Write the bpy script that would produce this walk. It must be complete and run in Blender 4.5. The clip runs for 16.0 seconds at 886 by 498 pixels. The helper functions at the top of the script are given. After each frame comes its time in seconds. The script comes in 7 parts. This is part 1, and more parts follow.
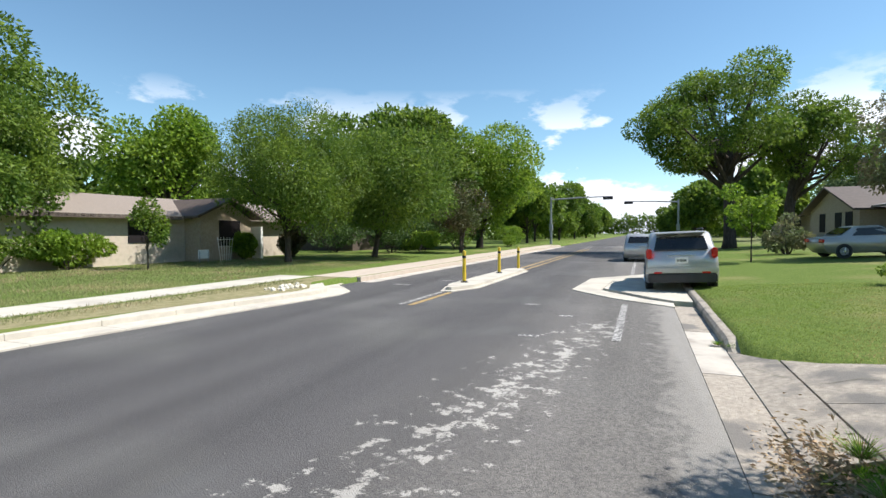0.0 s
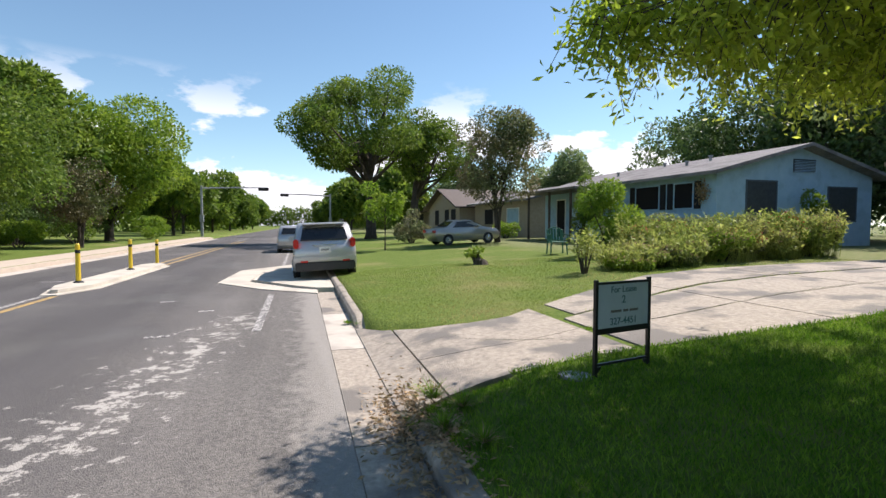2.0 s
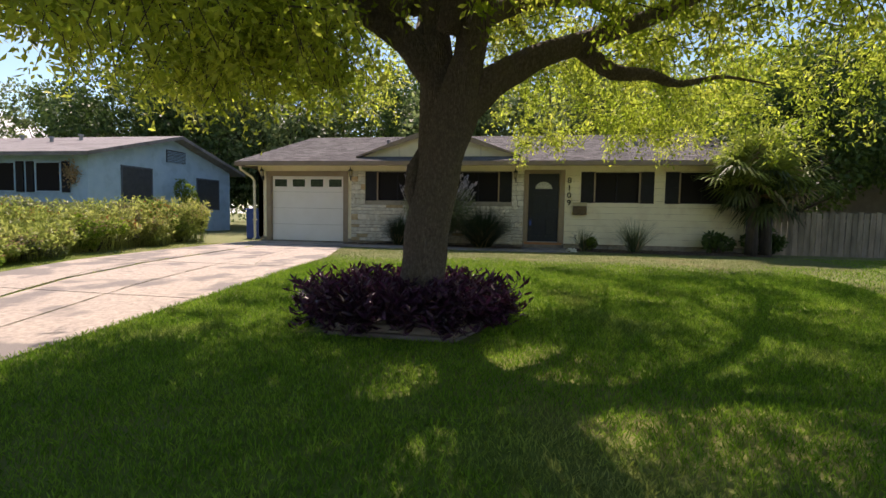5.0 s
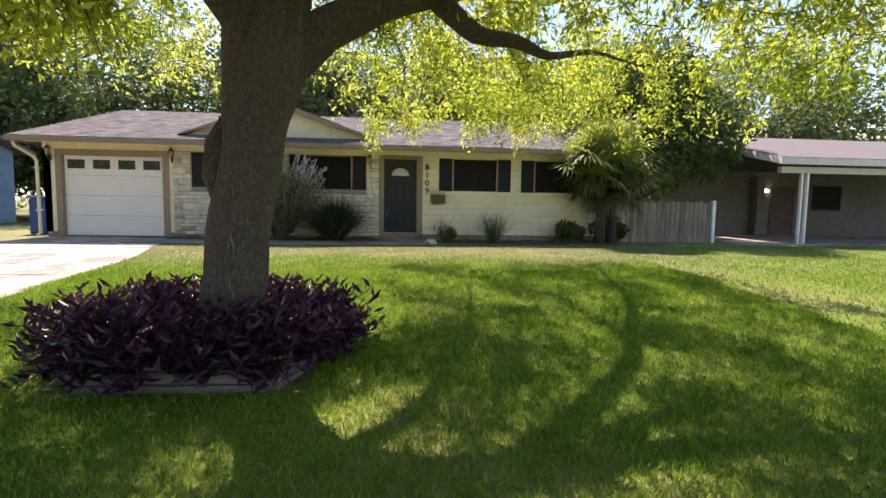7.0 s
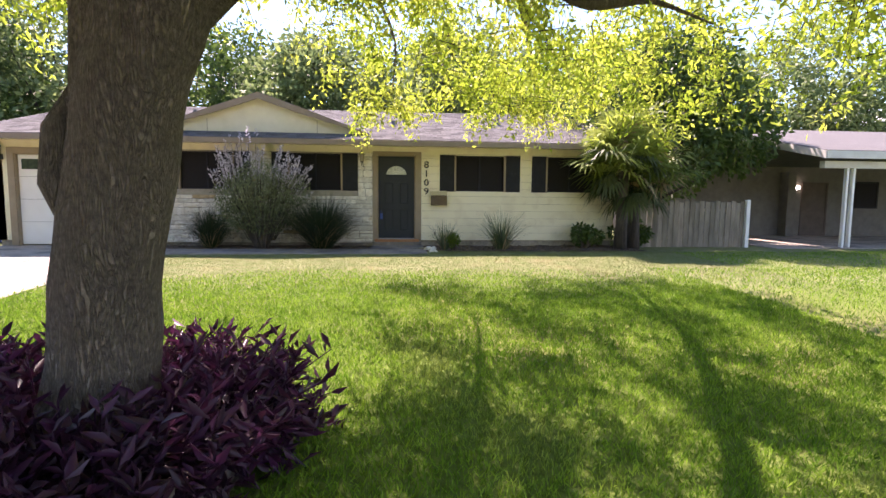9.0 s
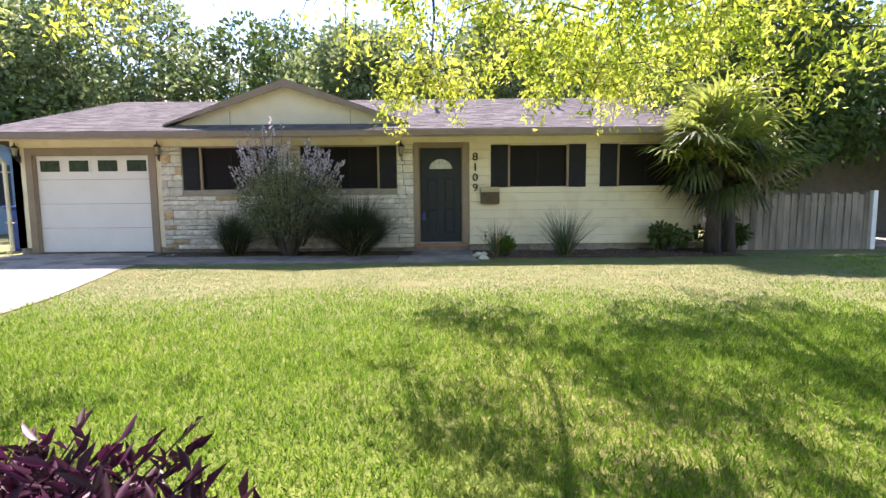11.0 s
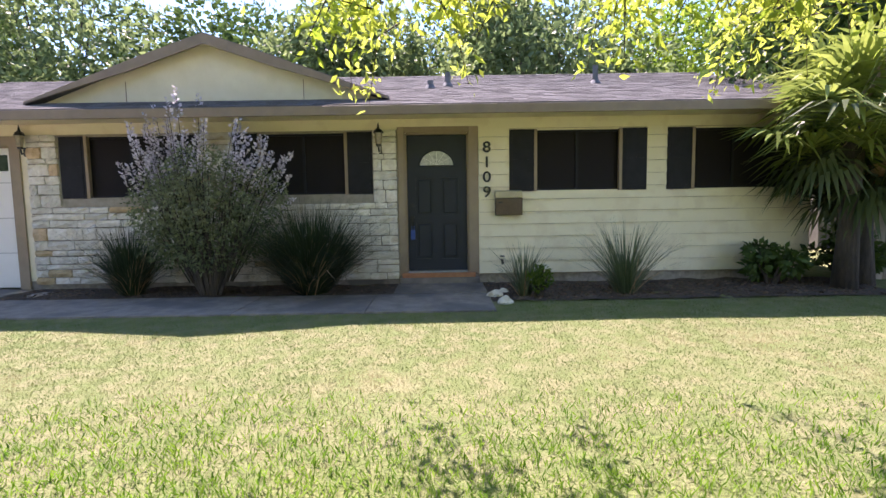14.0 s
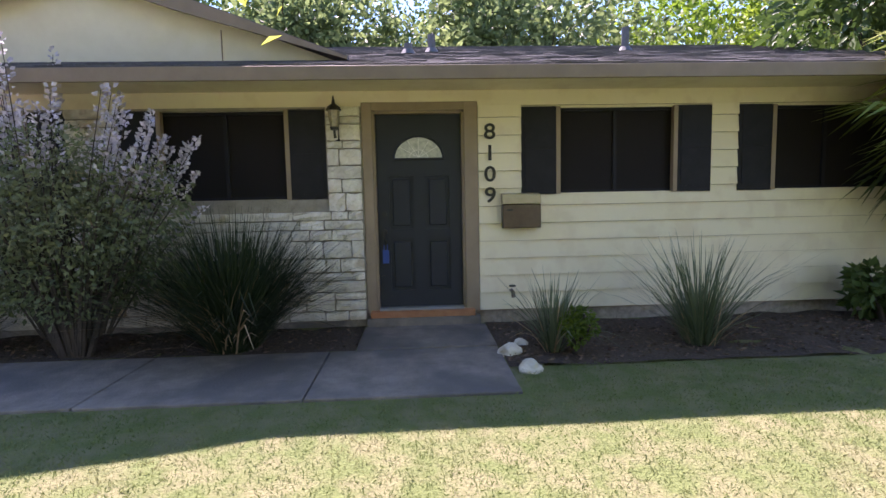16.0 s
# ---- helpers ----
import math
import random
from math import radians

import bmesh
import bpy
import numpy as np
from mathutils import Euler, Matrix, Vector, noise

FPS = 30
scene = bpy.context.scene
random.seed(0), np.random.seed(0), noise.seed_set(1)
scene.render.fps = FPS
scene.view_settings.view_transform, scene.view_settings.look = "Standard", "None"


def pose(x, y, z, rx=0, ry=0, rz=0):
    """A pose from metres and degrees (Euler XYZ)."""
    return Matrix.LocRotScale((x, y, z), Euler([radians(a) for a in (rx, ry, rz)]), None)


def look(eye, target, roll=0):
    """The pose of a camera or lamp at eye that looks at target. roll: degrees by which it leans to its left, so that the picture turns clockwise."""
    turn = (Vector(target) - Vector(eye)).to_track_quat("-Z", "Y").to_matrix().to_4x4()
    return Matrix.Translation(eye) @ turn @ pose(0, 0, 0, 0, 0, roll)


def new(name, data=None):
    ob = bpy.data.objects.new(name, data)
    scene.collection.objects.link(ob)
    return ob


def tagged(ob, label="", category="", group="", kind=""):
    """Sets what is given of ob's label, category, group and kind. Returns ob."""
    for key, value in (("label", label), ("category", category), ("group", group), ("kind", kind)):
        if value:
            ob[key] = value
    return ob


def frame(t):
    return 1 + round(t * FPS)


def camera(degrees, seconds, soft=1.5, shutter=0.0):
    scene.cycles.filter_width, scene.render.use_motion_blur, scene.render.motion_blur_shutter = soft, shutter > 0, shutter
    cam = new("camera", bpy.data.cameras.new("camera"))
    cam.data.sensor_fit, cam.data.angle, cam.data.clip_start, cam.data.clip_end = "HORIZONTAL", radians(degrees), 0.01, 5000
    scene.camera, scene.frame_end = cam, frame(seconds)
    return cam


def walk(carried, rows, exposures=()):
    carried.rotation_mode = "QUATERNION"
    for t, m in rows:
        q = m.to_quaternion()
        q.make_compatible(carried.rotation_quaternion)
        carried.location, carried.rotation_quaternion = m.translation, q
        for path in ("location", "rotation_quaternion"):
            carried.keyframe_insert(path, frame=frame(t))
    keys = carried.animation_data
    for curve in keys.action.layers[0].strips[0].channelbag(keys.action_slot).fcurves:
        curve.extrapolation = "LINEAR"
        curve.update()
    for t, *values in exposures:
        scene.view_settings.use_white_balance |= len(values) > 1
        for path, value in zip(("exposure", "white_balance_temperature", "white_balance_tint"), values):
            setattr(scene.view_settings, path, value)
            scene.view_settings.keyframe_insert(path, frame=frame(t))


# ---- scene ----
cam = camera(82.4, 16.0, soft=1.5)
PATH = [
    (0, (0.112, -0.161, 1.327), (-0.566, 1.72, 1.265), -0.3),
    (0.5, (0.18, -0.146, 1.309), (-0.184, 1.819, 1.239), -0.3),
    (1, (0.255, -0.133, 1.291), (0.223, 1.865, 1.211), -0.3),
    (1.5, (0.333, -0.123, 1.29), (0.626, 1.853, 1.2), -0.2),
    (2, (0.387, -0.144, 1.284), (0.985, 1.762, 1.189), 0.1),
    (2.5, (0.416, -0.183, 1.284), (1.299, 1.609, 1.186), 0.3),
    (3, (0.418, -0.208, 1.289), (1.582, 1.416, 1.184), 0.4),
    (3.5, (0.416, -0.235, 1.269), (1.86, 1.145, 1.165), 0.4),
    (4, (0.421, -0.283, 1.28), (2.111, 0.781, 1.168), 1.0),
    (4.5, (0.464, -0.297, 1.276), (2.332, 0.408, 1.16), 1.2),
    (5, (0.642, -0.259, 1.331), (2.607, 0.089, 1.202), 1.0),
    (7.5, (2.241, -0.411, 1.407), (4.223, -0.618, 1.236), 0.9),
    (8, (2.584, -0.539, 1.43), (4.566, -0.742, 1.261), 0.7),
    (8.5, (2.995, -0.573, 1.47), (4.977, -0.776, 1.298), 0.6),
    (9, (3.433, -0.53, 1.525), (5.416, -0.715, 1.342), 0.5),
    (9.5, (3.786, -0.623, 1.538), (5.774, -0.741, 1.353), 0.1),
    (10, (4.148, -0.747, 1.527), (6.14, -0.772, 1.345), -0.1),
    (12.5, (6.894, -0.438, 1.633), (8.884, -0.417, 1.432), -0.6),
    (13, (7.437, -0.463, 1.636), (9.427, -0.452, 1.439), -0.7),
    (13.5, (8.017, -0.539, 1.616), (10.008, -0.53, 1.429), -0.8),
    (14, (8.573, -0.585, 1.636), (10.565, -0.593, 1.457), -0.9),
    (14.5, (9.131, -0.549, 1.714), (11.122, -0.578, 1.522), -0.8),
    (15, (9.719, -0.495, 1.756), (11.708, -0.558, 1.556), -1.1),
    (15.5, (10.274, -0.498, 1.748), (12.263, -0.582, 1.554), -1.2),
    (16, (10.834, -0.511, 1.73), (12.823, -0.609, 1.548), -1.2),
]
walk(cam, [(t, look(eye, target, roll)) for t, eye, target, roll in PATH],
     [(0, 0.62, 6300, 11), (1.5, 0.6, 6450, 14), (2.5, 0.6, 6800, 21), (3.5, 0.7, 7200, 24), (5, 0.82, 7400, 29), (7.5, 1.7, 7250, 36), (9, 1.95, 7050, 40), (12.5, 1.99, 6650, 35), (14, 1.85, 6550, 38), (16, 1.82, 6400, 45)])

# world and sun: mid-afternoon, the sun over the back of the houses
SUN_EL, SUN_DIR = radians(53), Vector((1, 0.33, 0)).normalized()
world = bpy.data.worlds.new("sky")
scene.world = world
world.use_nodes = True
wt = world.node_tree
wt.nodes.clear()
sky = wt.nodes.new("ShaderNodeTexSky")
sky.sky_type, sky.sun_disc, sky.sun_elevation = "NISHITA", False, SUN_EL
sky.sun_rotation = math.atan2(SUN_DIR.x, SUN_DIR.y)
sky.air_density, sky.dust_density, sky.ozone_density = 1.0, 0.1, 1.6
tc, sep = wt.nodes.new("ShaderNodeTexCoord"), wt.nodes.new("ShaderNodeSeparateXYZ")
mp, nz = wt.nodes.new("ShaderNodeMapping"), wt.nodes.new("ShaderNodeTexNoise")
mp.inputs["Scale"].default_value = (2.6, 2.6, 6.0)
mp.inputs["Location"].default_value = (3.1, 1.7, 0.4)
nz.inputs["Scale"].default_value, nz.inputs["Detail"].default_value, nz.inputs["Roughness"].default_value = 1.7, 10, 0.58
band, cl, mul, mixc = wt.nodes.new("ShaderNodeMapRange"), wt.nodes.new("ShaderNodeMapRange"), wt.nodes.new("ShaderNodeMath"), wt.nodes.new("ShaderNodeMix")
band.inputs["From Min"].default_value, band.inputs["From Max"].default_value = 0.27, 0.17
cl.inputs["From Min"].default_value, cl.inputs["From Max"].default_value = 0.512, 0.562
mul.operation, mixc.data_type = "MULTIPLY", "RGBA"
mixc.inputs["B"].default_value = (7.6, 7.9, 8.3, 1)
bgn, outw = wt.nodes.new("ShaderNodeBackground"), wt.nodes.new("ShaderNodeOutputWorld")
bgn.inputs["Strength"].default_value = 0.105
wt.links.new(tc.outputs["Generated"], mp.inputs["Vector"])
wt.links.new(mp.outputs["Vector"], nz.inputs["Vector"])
wt.links.new(tc.outputs["Generated"], sep.inputs[0])
wt.links.new(sep.outputs["Z"], band.inputs["Value"])
wt.links.new(nz.outputs["Fac"], cl.inputs["Value"])
wt.links.new(band.outputs["Result"], mul.inputs[0])
wt.links.new(cl.outputs["Result"], mul.inputs[1])
wt.links.new(mul.outputs[0], mixc.inputs["Factor"])
tint = wt.nodes.new("ShaderNodeMix")
tint.data_type, tint.blend_type = "RGBA", "MULTIPLY"
tint.inputs["Factor"].default_value, tint.inputs["B"].default_value = 1.0, (0.88, 1.03, 1.0, 1)
wt.links.new(sky.outputs["Color"], tint.inputs["A"])
wt.links.new(tint.outputs["Result"], mixc.inputs["A"])
wt.links.new(mixc.outputs["Result"], bgn.inputs["Color"])
wt.links.new(bgn.outputs[0], outw.inputs[0])
sun_data = bpy.data.lights.new("sun", "SUN")
sun_data.energy, sun_data.angle, sun_data.color = 5.0, radians(0.55), (1.0, 0.95, 0.87)
sun = new("sun", sun_data)
sun.matrix_world = look(Vector((0, 0, 30)), Vector((0, 0, 30)) - (SUN_DIR * math.cos(SUN_EL) + Vector((0, 0, math.sin(SUN_EL)))))

# materials
def mat(name, c1, c2=None, scale=4.0, rough=0.8, bump=0.0, bscale=None, metal=0.0, stretch=(1, 1, 1), c3=None, s3=0.6, translucent=0.0, rand=0.0, island=0.0, dist=0.02, detail=6, lo=0.35, hi=0.65, lo3=0.5, hi3=0.62, spec=0.5):
    m = bpy.data.materials.new(name)
    m.use_nodes = True
    nt = m.node_tree
    nd, ln = nt.nodes, nt.links
    bsdf = nd["Principled BSDF"]
    bsdf.inputs["Roughness"].default_value, bsdf.inputs["Metallic"].default_value = rough, metal
    bsdf.inputs["Specular IOR Level"].default_value = spec
    co = nd.new("ShaderNodeTexCoord")
    geo = nd.new("ShaderNodeNewGeometry")
    mapn = nd.new("ShaderNodeMapping")
    mapn.inputs["Scale"].default_value = stretch
    ln.new(geo.outputs["Position"], mapn.inputs["Vector"])
    n1 = nd.new("ShaderNodeTexNoise")
    n1.inputs["Scale"].default_value, n1.inputs["Detail"].default_value = scale, detail
    n1.inputs["Roughness"].default_value = 0.65
    ln.new(mapn.outputs[0], n1.inputs["Vector"])
    mr = nd.new("ShaderNodeMapRange")
    mr.inputs["From Min"].default_value, mr.inputs["From Max"].default_value = lo, hi
    ln.new(n1.outputs["Fac"], mr.inputs["Value"])
    mx = nd.new("ShaderNodeMix")
    mx.data_type = "RGBA"
    mx.inputs["A"].default_value, mx.inputs["B"].default_value = (*c1, 1), (*(c2 or c1), 1)
    ln.new(mr.outputs[0], mx.inputs["Factor"])
    col = mx.outputs["Result"]
    if c3:
        n3 = nd.new("ShaderNodeTexNoise")
        n3.inputs["Scale"].default_value, n3.inputs["Detail"].default_value = s3, 5
        ln.new(mapn.outputs[0], n3.inputs["Vector"])
        r3 = nd.new("ShaderNodeMapRange")
        r3.inputs["From Min"].default_value, r3.inputs["From Max"].default_value = lo3, hi3
        ln.new(n3.outputs["Fac"], r3.inputs["Value"])
        m3 = nd.new("ShaderNodeMix")
        m3.data_type = "RGBA"
        m3.inputs["B"].default_value = (*c3, 1)
        ln.new(r3.outputs[0], m3.inputs["Factor"])
        ln.new(col, m3.inputs["A"])
        col = m3.outputs["Result"]
    if rand or island:
        hs = nd.new("ShaderNodeHueSaturation")
        src = nd.new("ShaderNodeObjectInfo").outputs["Random"] if rand else geo.outputs["Random Per Island"]
        rr = nd.new("ShaderNodeMapRange")
        k = rand or island
        rr.inputs["To Min"].default_value, rr.inputs["To Max"].default_value = 1 - k, 1 + k
        ln.new(src, rr.inputs["Value"])
        ln.new(rr.outputs[0], hs.inputs["Value"])
        rh = nd.new("ShaderNodeMapRange")
        rh.inputs["To Min"].default_value, rh.inputs["To Max"].default_value = 0.5 + k * 0.03, 0.5 - k * 0.03
        ln.new(src, rh.inputs["Value"])
        ln.new(rh.outputs[0], hs.inputs["Hue"])
        ln.new(col, hs.inputs["Color"])
        col = hs.outputs["Color"]
    ln.new(col, bsdf.inputs["Base Color"])
    if bump:
        nb = nd.new("ShaderNodeTexNoise")
        nb.inputs["Scale"].default_value, nb.inputs["Detail"].default_value = bscale or scale * 6, 6
        ln.new(mapn.outputs[0], nb.inputs["Vector"])
        bp = nd.new("ShaderNodeBump")
        bp.inputs["Strength"].default_value, bp.inputs["Distance"].default_value = bump, dist
        ln.new(nb.outputs["Fac"], bp.inputs["Height"])
        ln.new(bp.outputs[0], bsdf.inputs["Normal"])
    if translucent:
        tr = nd.new("ShaderNodeBsdfTranslucent")
        ln.new(col, tr.inputs["Color"])
        ms = nd.new("ShaderNodeMixShader")
        ms.inputs[0].default_value = translucent
        ln.new(bsdf.outputs[0], ms.inputs[1])
        ln.new(tr.outputs[0], ms.inputs[2])
        ln.new(ms.outputs[0], nd["Material Output"].inputs["Surface"])
    return m


ASPHALT = mat("asphalt", (0.03, 0.028, 0.029), (0.125, 0.117, 0.114), 85, 0.88, 1.0, 120, c3=(0.1, 0.095, 0.09), s3=0.35, dist=0.01, lo=0.4, hi=0.6)
OLD_ASPHALT = mat("worn_asphalt", (0.09, 0.085, 0.08), (0.2, 0.19, 0.175), 45, 0.9, 0.7, 120, c3=(0.45, 0.43, 0.39), s3=1.1, lo3=0.56, hi3=0.6, dist=0.008)
CONCRETE = mat("concrete", (0.42, 0.38, 0.33), (0.55, 0.5, 0.43), 3.0, 0.9, 0.3, 60, c3=(0.33, 0.29, 0.25), s3=1.5, dist=0.006)
OLD_CONCRETE = mat("old_concrete", (0.26, 0.225, 0.185), (0.42, 0.365, 0.3), 16.0, 0.9, 0.8, 70, c3=(0.17, 0.155, 0.138), s3=1.3, lo3=0.5, hi3=0.6, dist=0.01)
NEW_CONCRETE = mat("new_concrete", (0.47, 0.43, 0.36), (0.55, 0.51, 0.43), 5.0, 0.85, 0.2, 60, c3=(0.43, 0.39, 0.33), s3=1.2)
PINK_WALK = mat("tan_sidewalk", (0.42, 0.35, 0.28), (0.5, 0.42, 0.34), 4.0, 0.9, 0.2, 60)
WHITE_LINE = mat("worn_white_paint", (0.46, 0.44, 0.41), (0.1, 0.096, 0.094), 22, 0.85, lo=0.44, hi=0.54)
YELLOW_LINE = mat("worn_yellow_paint", (0.42, 0.28, 0.1), (0.14, 0.11, 0.08), 10, 0.8, lo=0.45, hi=0.7)
LAWN = mat("lawn_soil_and_turf", (0.08, 0.125, 0.024), (0.155, 0.205, 0.048), 14, 0.95, 0.8, 60, c3=(0.2, 0.2, 0.075), s3=0.35, lo3=0.52, hi3=0.68, dist=0.03, spec=0.1)
BLADE = mat("grass_blades", (0.105, 0.23, 0.018), (0.195, 0.325, 0.036), 2.5, 0.8, c3=(0.3, 0.3, 0.1), s3=0.45, lo3=0.6, hi3=0.78, translucent=0.42, island=0.42, spec=0.12)
BLADE_MID = mat("half_dry_blades", (0.19, 0.285, 0.045), (0.3, 0.36, 0.085), 2.0, 0.8, c3=(0.45, 0.38, 0.18), s3=0.5, lo3=0.5, hi3=0.66, translucent=0.35, island=0.35, spec=0.12)
BLADE_DRY = mat("sun_bleached_blades", (0.145, 0.2, 0.065), (0.22, 0.245, 0.105), 2.0, 0.8, c3=(0.33, 0.295, 0.16), s3=1.1, lo3=0.54, hi3=0.68, translucent=0.35, island=0.1, spec=0.12)
SOIL = mat("mulch_soil", (0.05, 0.035, 0.025), (0.11, 0.08, 0.055), 30, 0.95, 0.9, 50, dist=0.03)


def bark_mat():
    m = mat("furrowed_bark", (0.155, 0.115, 0.087), (0.28, 0.22, 0.17), 30, 0.95, detail=8)
    nd, ln = m.node_tree.nodes, m.node_tree.links
    geo, mp_ = nd.new("ShaderNodeNewGeometry"), nd.new("ShaderNodeMapping")
    mp_.inputs["Scale"].default_value = (1, 1, 0.17)
    ln.new(geo.outputs["Position"], mp_.inputs["Vector"])
    vo = nd.new("ShaderNodeTexVoronoi")
    vo.feature, vo.inputs["Scale"].default_value = "DISTANCE_TO_EDGE", 46
    wn = nd.new("ShaderNodeTexNoise")
    wn.inputs["Scale"].default_value, wn.inputs["Detail"].default_value = 14, 5
    ln.new(mp_.outputs[0], wn.inputs["Vector"])
    ad = nd.new("ShaderNodeMix")
    ad.data_type, ad.blend_type = "RGBA", "LINEAR_LIGHT"
    ad.inputs["Factor"].default_value = 0.07
    ln.new(mp_.outputs[0], ad.inputs["A"])
    ln.new(wn.outputs["Color"], ad.inputs["B"])
    ln.new(ad.outputs["Result"], vo.inputs["Vector"])
    mr = nd.new("ShaderNodeMapRange")
    mr.inputs["From Max"].default_value = 0.3
    ln.new(vo.outputs["Distance"], mr.inputs["Value"])
    fine = nd.new("ShaderNodeMath")
    fine.operation, fine.inputs[1].default_value = "MULTIPLY_ADD", 0.5
    ln.new(wn.outputs["Fac"], fine.inputs[0])
    ln.new(mr.outputs[0], fine.inputs[2])
    bs = nd["Principled BSDF"]
    groove, dk = nd.new("ShaderNodeMapRange"), nd.new("ShaderNodeMix")
    groove.inputs["From Max"].default_value, groove.inputs["To Min"].default_value = 0.6, 0.4
    groove.inputs["To Max"].default_value = 0.0
    dk.data_type = "RGBA"
    dk.inputs["B"].default_value = (0.035, 0.027, 0.022, 1)
    ln.new(mr.outputs[0], groove.inputs["Value"])
    ln.new(groove.outputs[0], dk.inputs["Factor"])
    ln.new(bs.inputs["Base Color"].links[0].from_socket, dk.inputs["A"])
    ln.new(dk.outputs["Result"], bs.inputs["Base Color"])
    bp = nd.new("ShaderNodeBump")
    bp.inputs["Strength"].default_value, bp.inputs["Distance"].default_value = 1.0, 0.035
    ln.new(fine.outputs[0], bp.inputs["Height"])
    ln.new(bp.outputs[0], nd["Principled BSDF"].inputs["Normal"])
    return m


BARK = bark_mat()
DARK_BARK = mat("dark_bark", (0.035, 0.028, 0.022), (0.09, 0.07, 0.055), 10, 0.95, 0.8, 16, stretch=(1, 1, 0.25), dist=0.04)


def leafmat(name, a, b, tr=0.45, isl=0.35, rough=0.5):
    return mat(name, a, b, 0.5, rough, translucent=tr, island=isl, detail=3, spec=0.35)


LEAF = leafmat("bright_leaves", (0.29, 0.41, 0.035), (0.5, 0.55, 0.09), 0.66)
LEAF_MID = leafmat("green_leaves", (0.085, 0.16, 0.02), (0.19, 0.27, 0.036), 0.5)
LEAF_DARK = leafmat("dark_leaves", (0.05, 0.1, 0.022), (0.09, 0.15, 0.035), 0.35)
LEAF_LIME = leafmat("lime_leaves", (0.14, 0.25, 0.022), (0.24, 0.34, 0.034), 0.5)
LEAF_GREY = leafmat("grey_green_leaves", (0.14, 0.185, 0.085), (0.24, 0.27, 0.145), 0.4)
LEAF_RED = leafmat("reddish_leaves", (0.13, 0.09, 0.045), (0.08, 0.11, 0.03), 0.3)
LEAF_PURPLE = leafmat("purple_leaves", (0.03, 0.01, 0.024), (0.08, 0.018, 0.05), 0.2, 0.5, 0.4)
LEAF_BACK = leafmat("pale_green_leaves", (0.12, 0.18, 0.07), (0.22, 0.29, 0.11), 0.5)
LEAF_CRAPE = leafmat("crape_leaves", (0.12, 0.17, 0.06), (0.24, 0.2, 0.11), 0.45)
LEAF_WEED = leafmat("meadow_leaves", (0.24, 0.32, 0.06), (0.42, 0.44, 0.13), 0.5)
FLOWER_LILAC = mat("lilac_flowers", (0.52, 0.46, 0.52), (0.78, 0.72, 0.75), 9, 0.8, translucent=0.3, island=0.3)
FLOWER_RED = mat("red_flowers", (0.5, 0.05, 0.04), (0.6, 0.15, 0.08), 9, 0.8, island=0.3)
FLOWER_YELLOW = mat("yellow_flowers", (0.6, 0.5, 0.1), (0.6, 0.55, 0.3), 9, 0.8, island=0.3)
DRY = mat("dry_leaves", (0.3, 0.2, 0.11), (0.45, 0.34, 0.2), 9, 0.9, translucent=0.2, island=0.4)
SHINGLE = mat("asphalt_shingles", (0.085, 0.082, 0.083), (0.135, 0.13, 0.131), 40, 0.95, 0.5, 90, stretch=(1, 0.5, 1), c3=(0.125, 0.118, 0.118), s3=2, rand=0.07)
SHINGLE_GREY = mat("grey_shingles", (0.16, 0.15, 0.15), (0.25, 0.24, 0.24), 20, 0.95, 0.5, 80, stretch=(1, 0.5, 1), c3=(0.14, 0.13, 0.13), s3=2)
SHINGLE_TAN = mat("tan_shingles", (0.2, 0.165, 0.14), (0.29, 0.24, 0.2), 20, 0.95, 0.4, 80)
CREAM = mat("cream_painted_siding", (0.78, 0.7, 0.49), (0.81, 0.73, 0.52), 2, 0.7, 0.12, 90, c3=(0.74, 0.65, 0.45), s3=4, dist=0.002)
TAUPE = mat("taupe_trim_paint", (0.27, 0.2, 0.13), (0.32, 0.24, 0.16), 4, 0.6, 0.1, 40, dist=0.003)
FASCIA = mat("brown_fascia_paint", (0.21, 0.155, 0.105), (0.25, 0.19, 0.13), 4, 0.6, 0.1, 40, dist=0.003)
GABLE_PAINT = mat("pale_gable_paint", (0.66, 0.6, 0.42), (0.72, 0.66, 0.48), 3, 0.7)
GARAGE = mat("white_garage_paint", (0.8, 0.76, 0.68), (0.84, 0.8, 0.73), 2, 0.5)
STONE = mat("limestone", (0.6, 0.54, 0.43), (0.8, 0.76, 0.66), 7, 0.9, 1.0, 25, c3=(0.56, 0.47, 0.33), s3=3.5, lo3=0.6, hi3=0.7, rand=0.15, dist=0.02)
STONE_TAN = mat("tan_limestone", (0.46, 0.32, 0.17), (0.64, 0.49, 0.3), 7, 0.9, 1.0, 25, rand=0.2, dist=0.02)
MORTAR = mat("mortar", (0.27, 0.24, 0.185), (0.37, 0.33, 0.26), 10, 0.95, 0.4, 60)
DARK_TRIM = mat("charcoal_paint", (0.012, 0.012, 0.015), (0.017, 0.017, 0.021), 6, 0.6, spec=0.25)
SCREEN = mat("solar_screen", (0.01, 0.008, 0.009), (0.016, 0.012, 0.013), 500, 0.75, spec=0.25)
DOORPAINT = mat("slate_blue_door_paint", (0.018, 0.022, 0.029), (0.022, 0.027, 0.035), 3, 0.5, spec=0.35)
BLACK = mat("black_metal", (0.012, 0.012, 0.012), (0.018, 0.018, 0.018), 8, 0.4)
RUBBER = mat("tyre_rubber", (0.012, 0.012, 0.012), (0.02, 0.02, 0.02), 20, 0.85)
BRONZE = mat("bronze_box", (0.09, 0.06, 0.04), (0.12, 0.085, 0.055), 8, 0.45, metal=0.4)
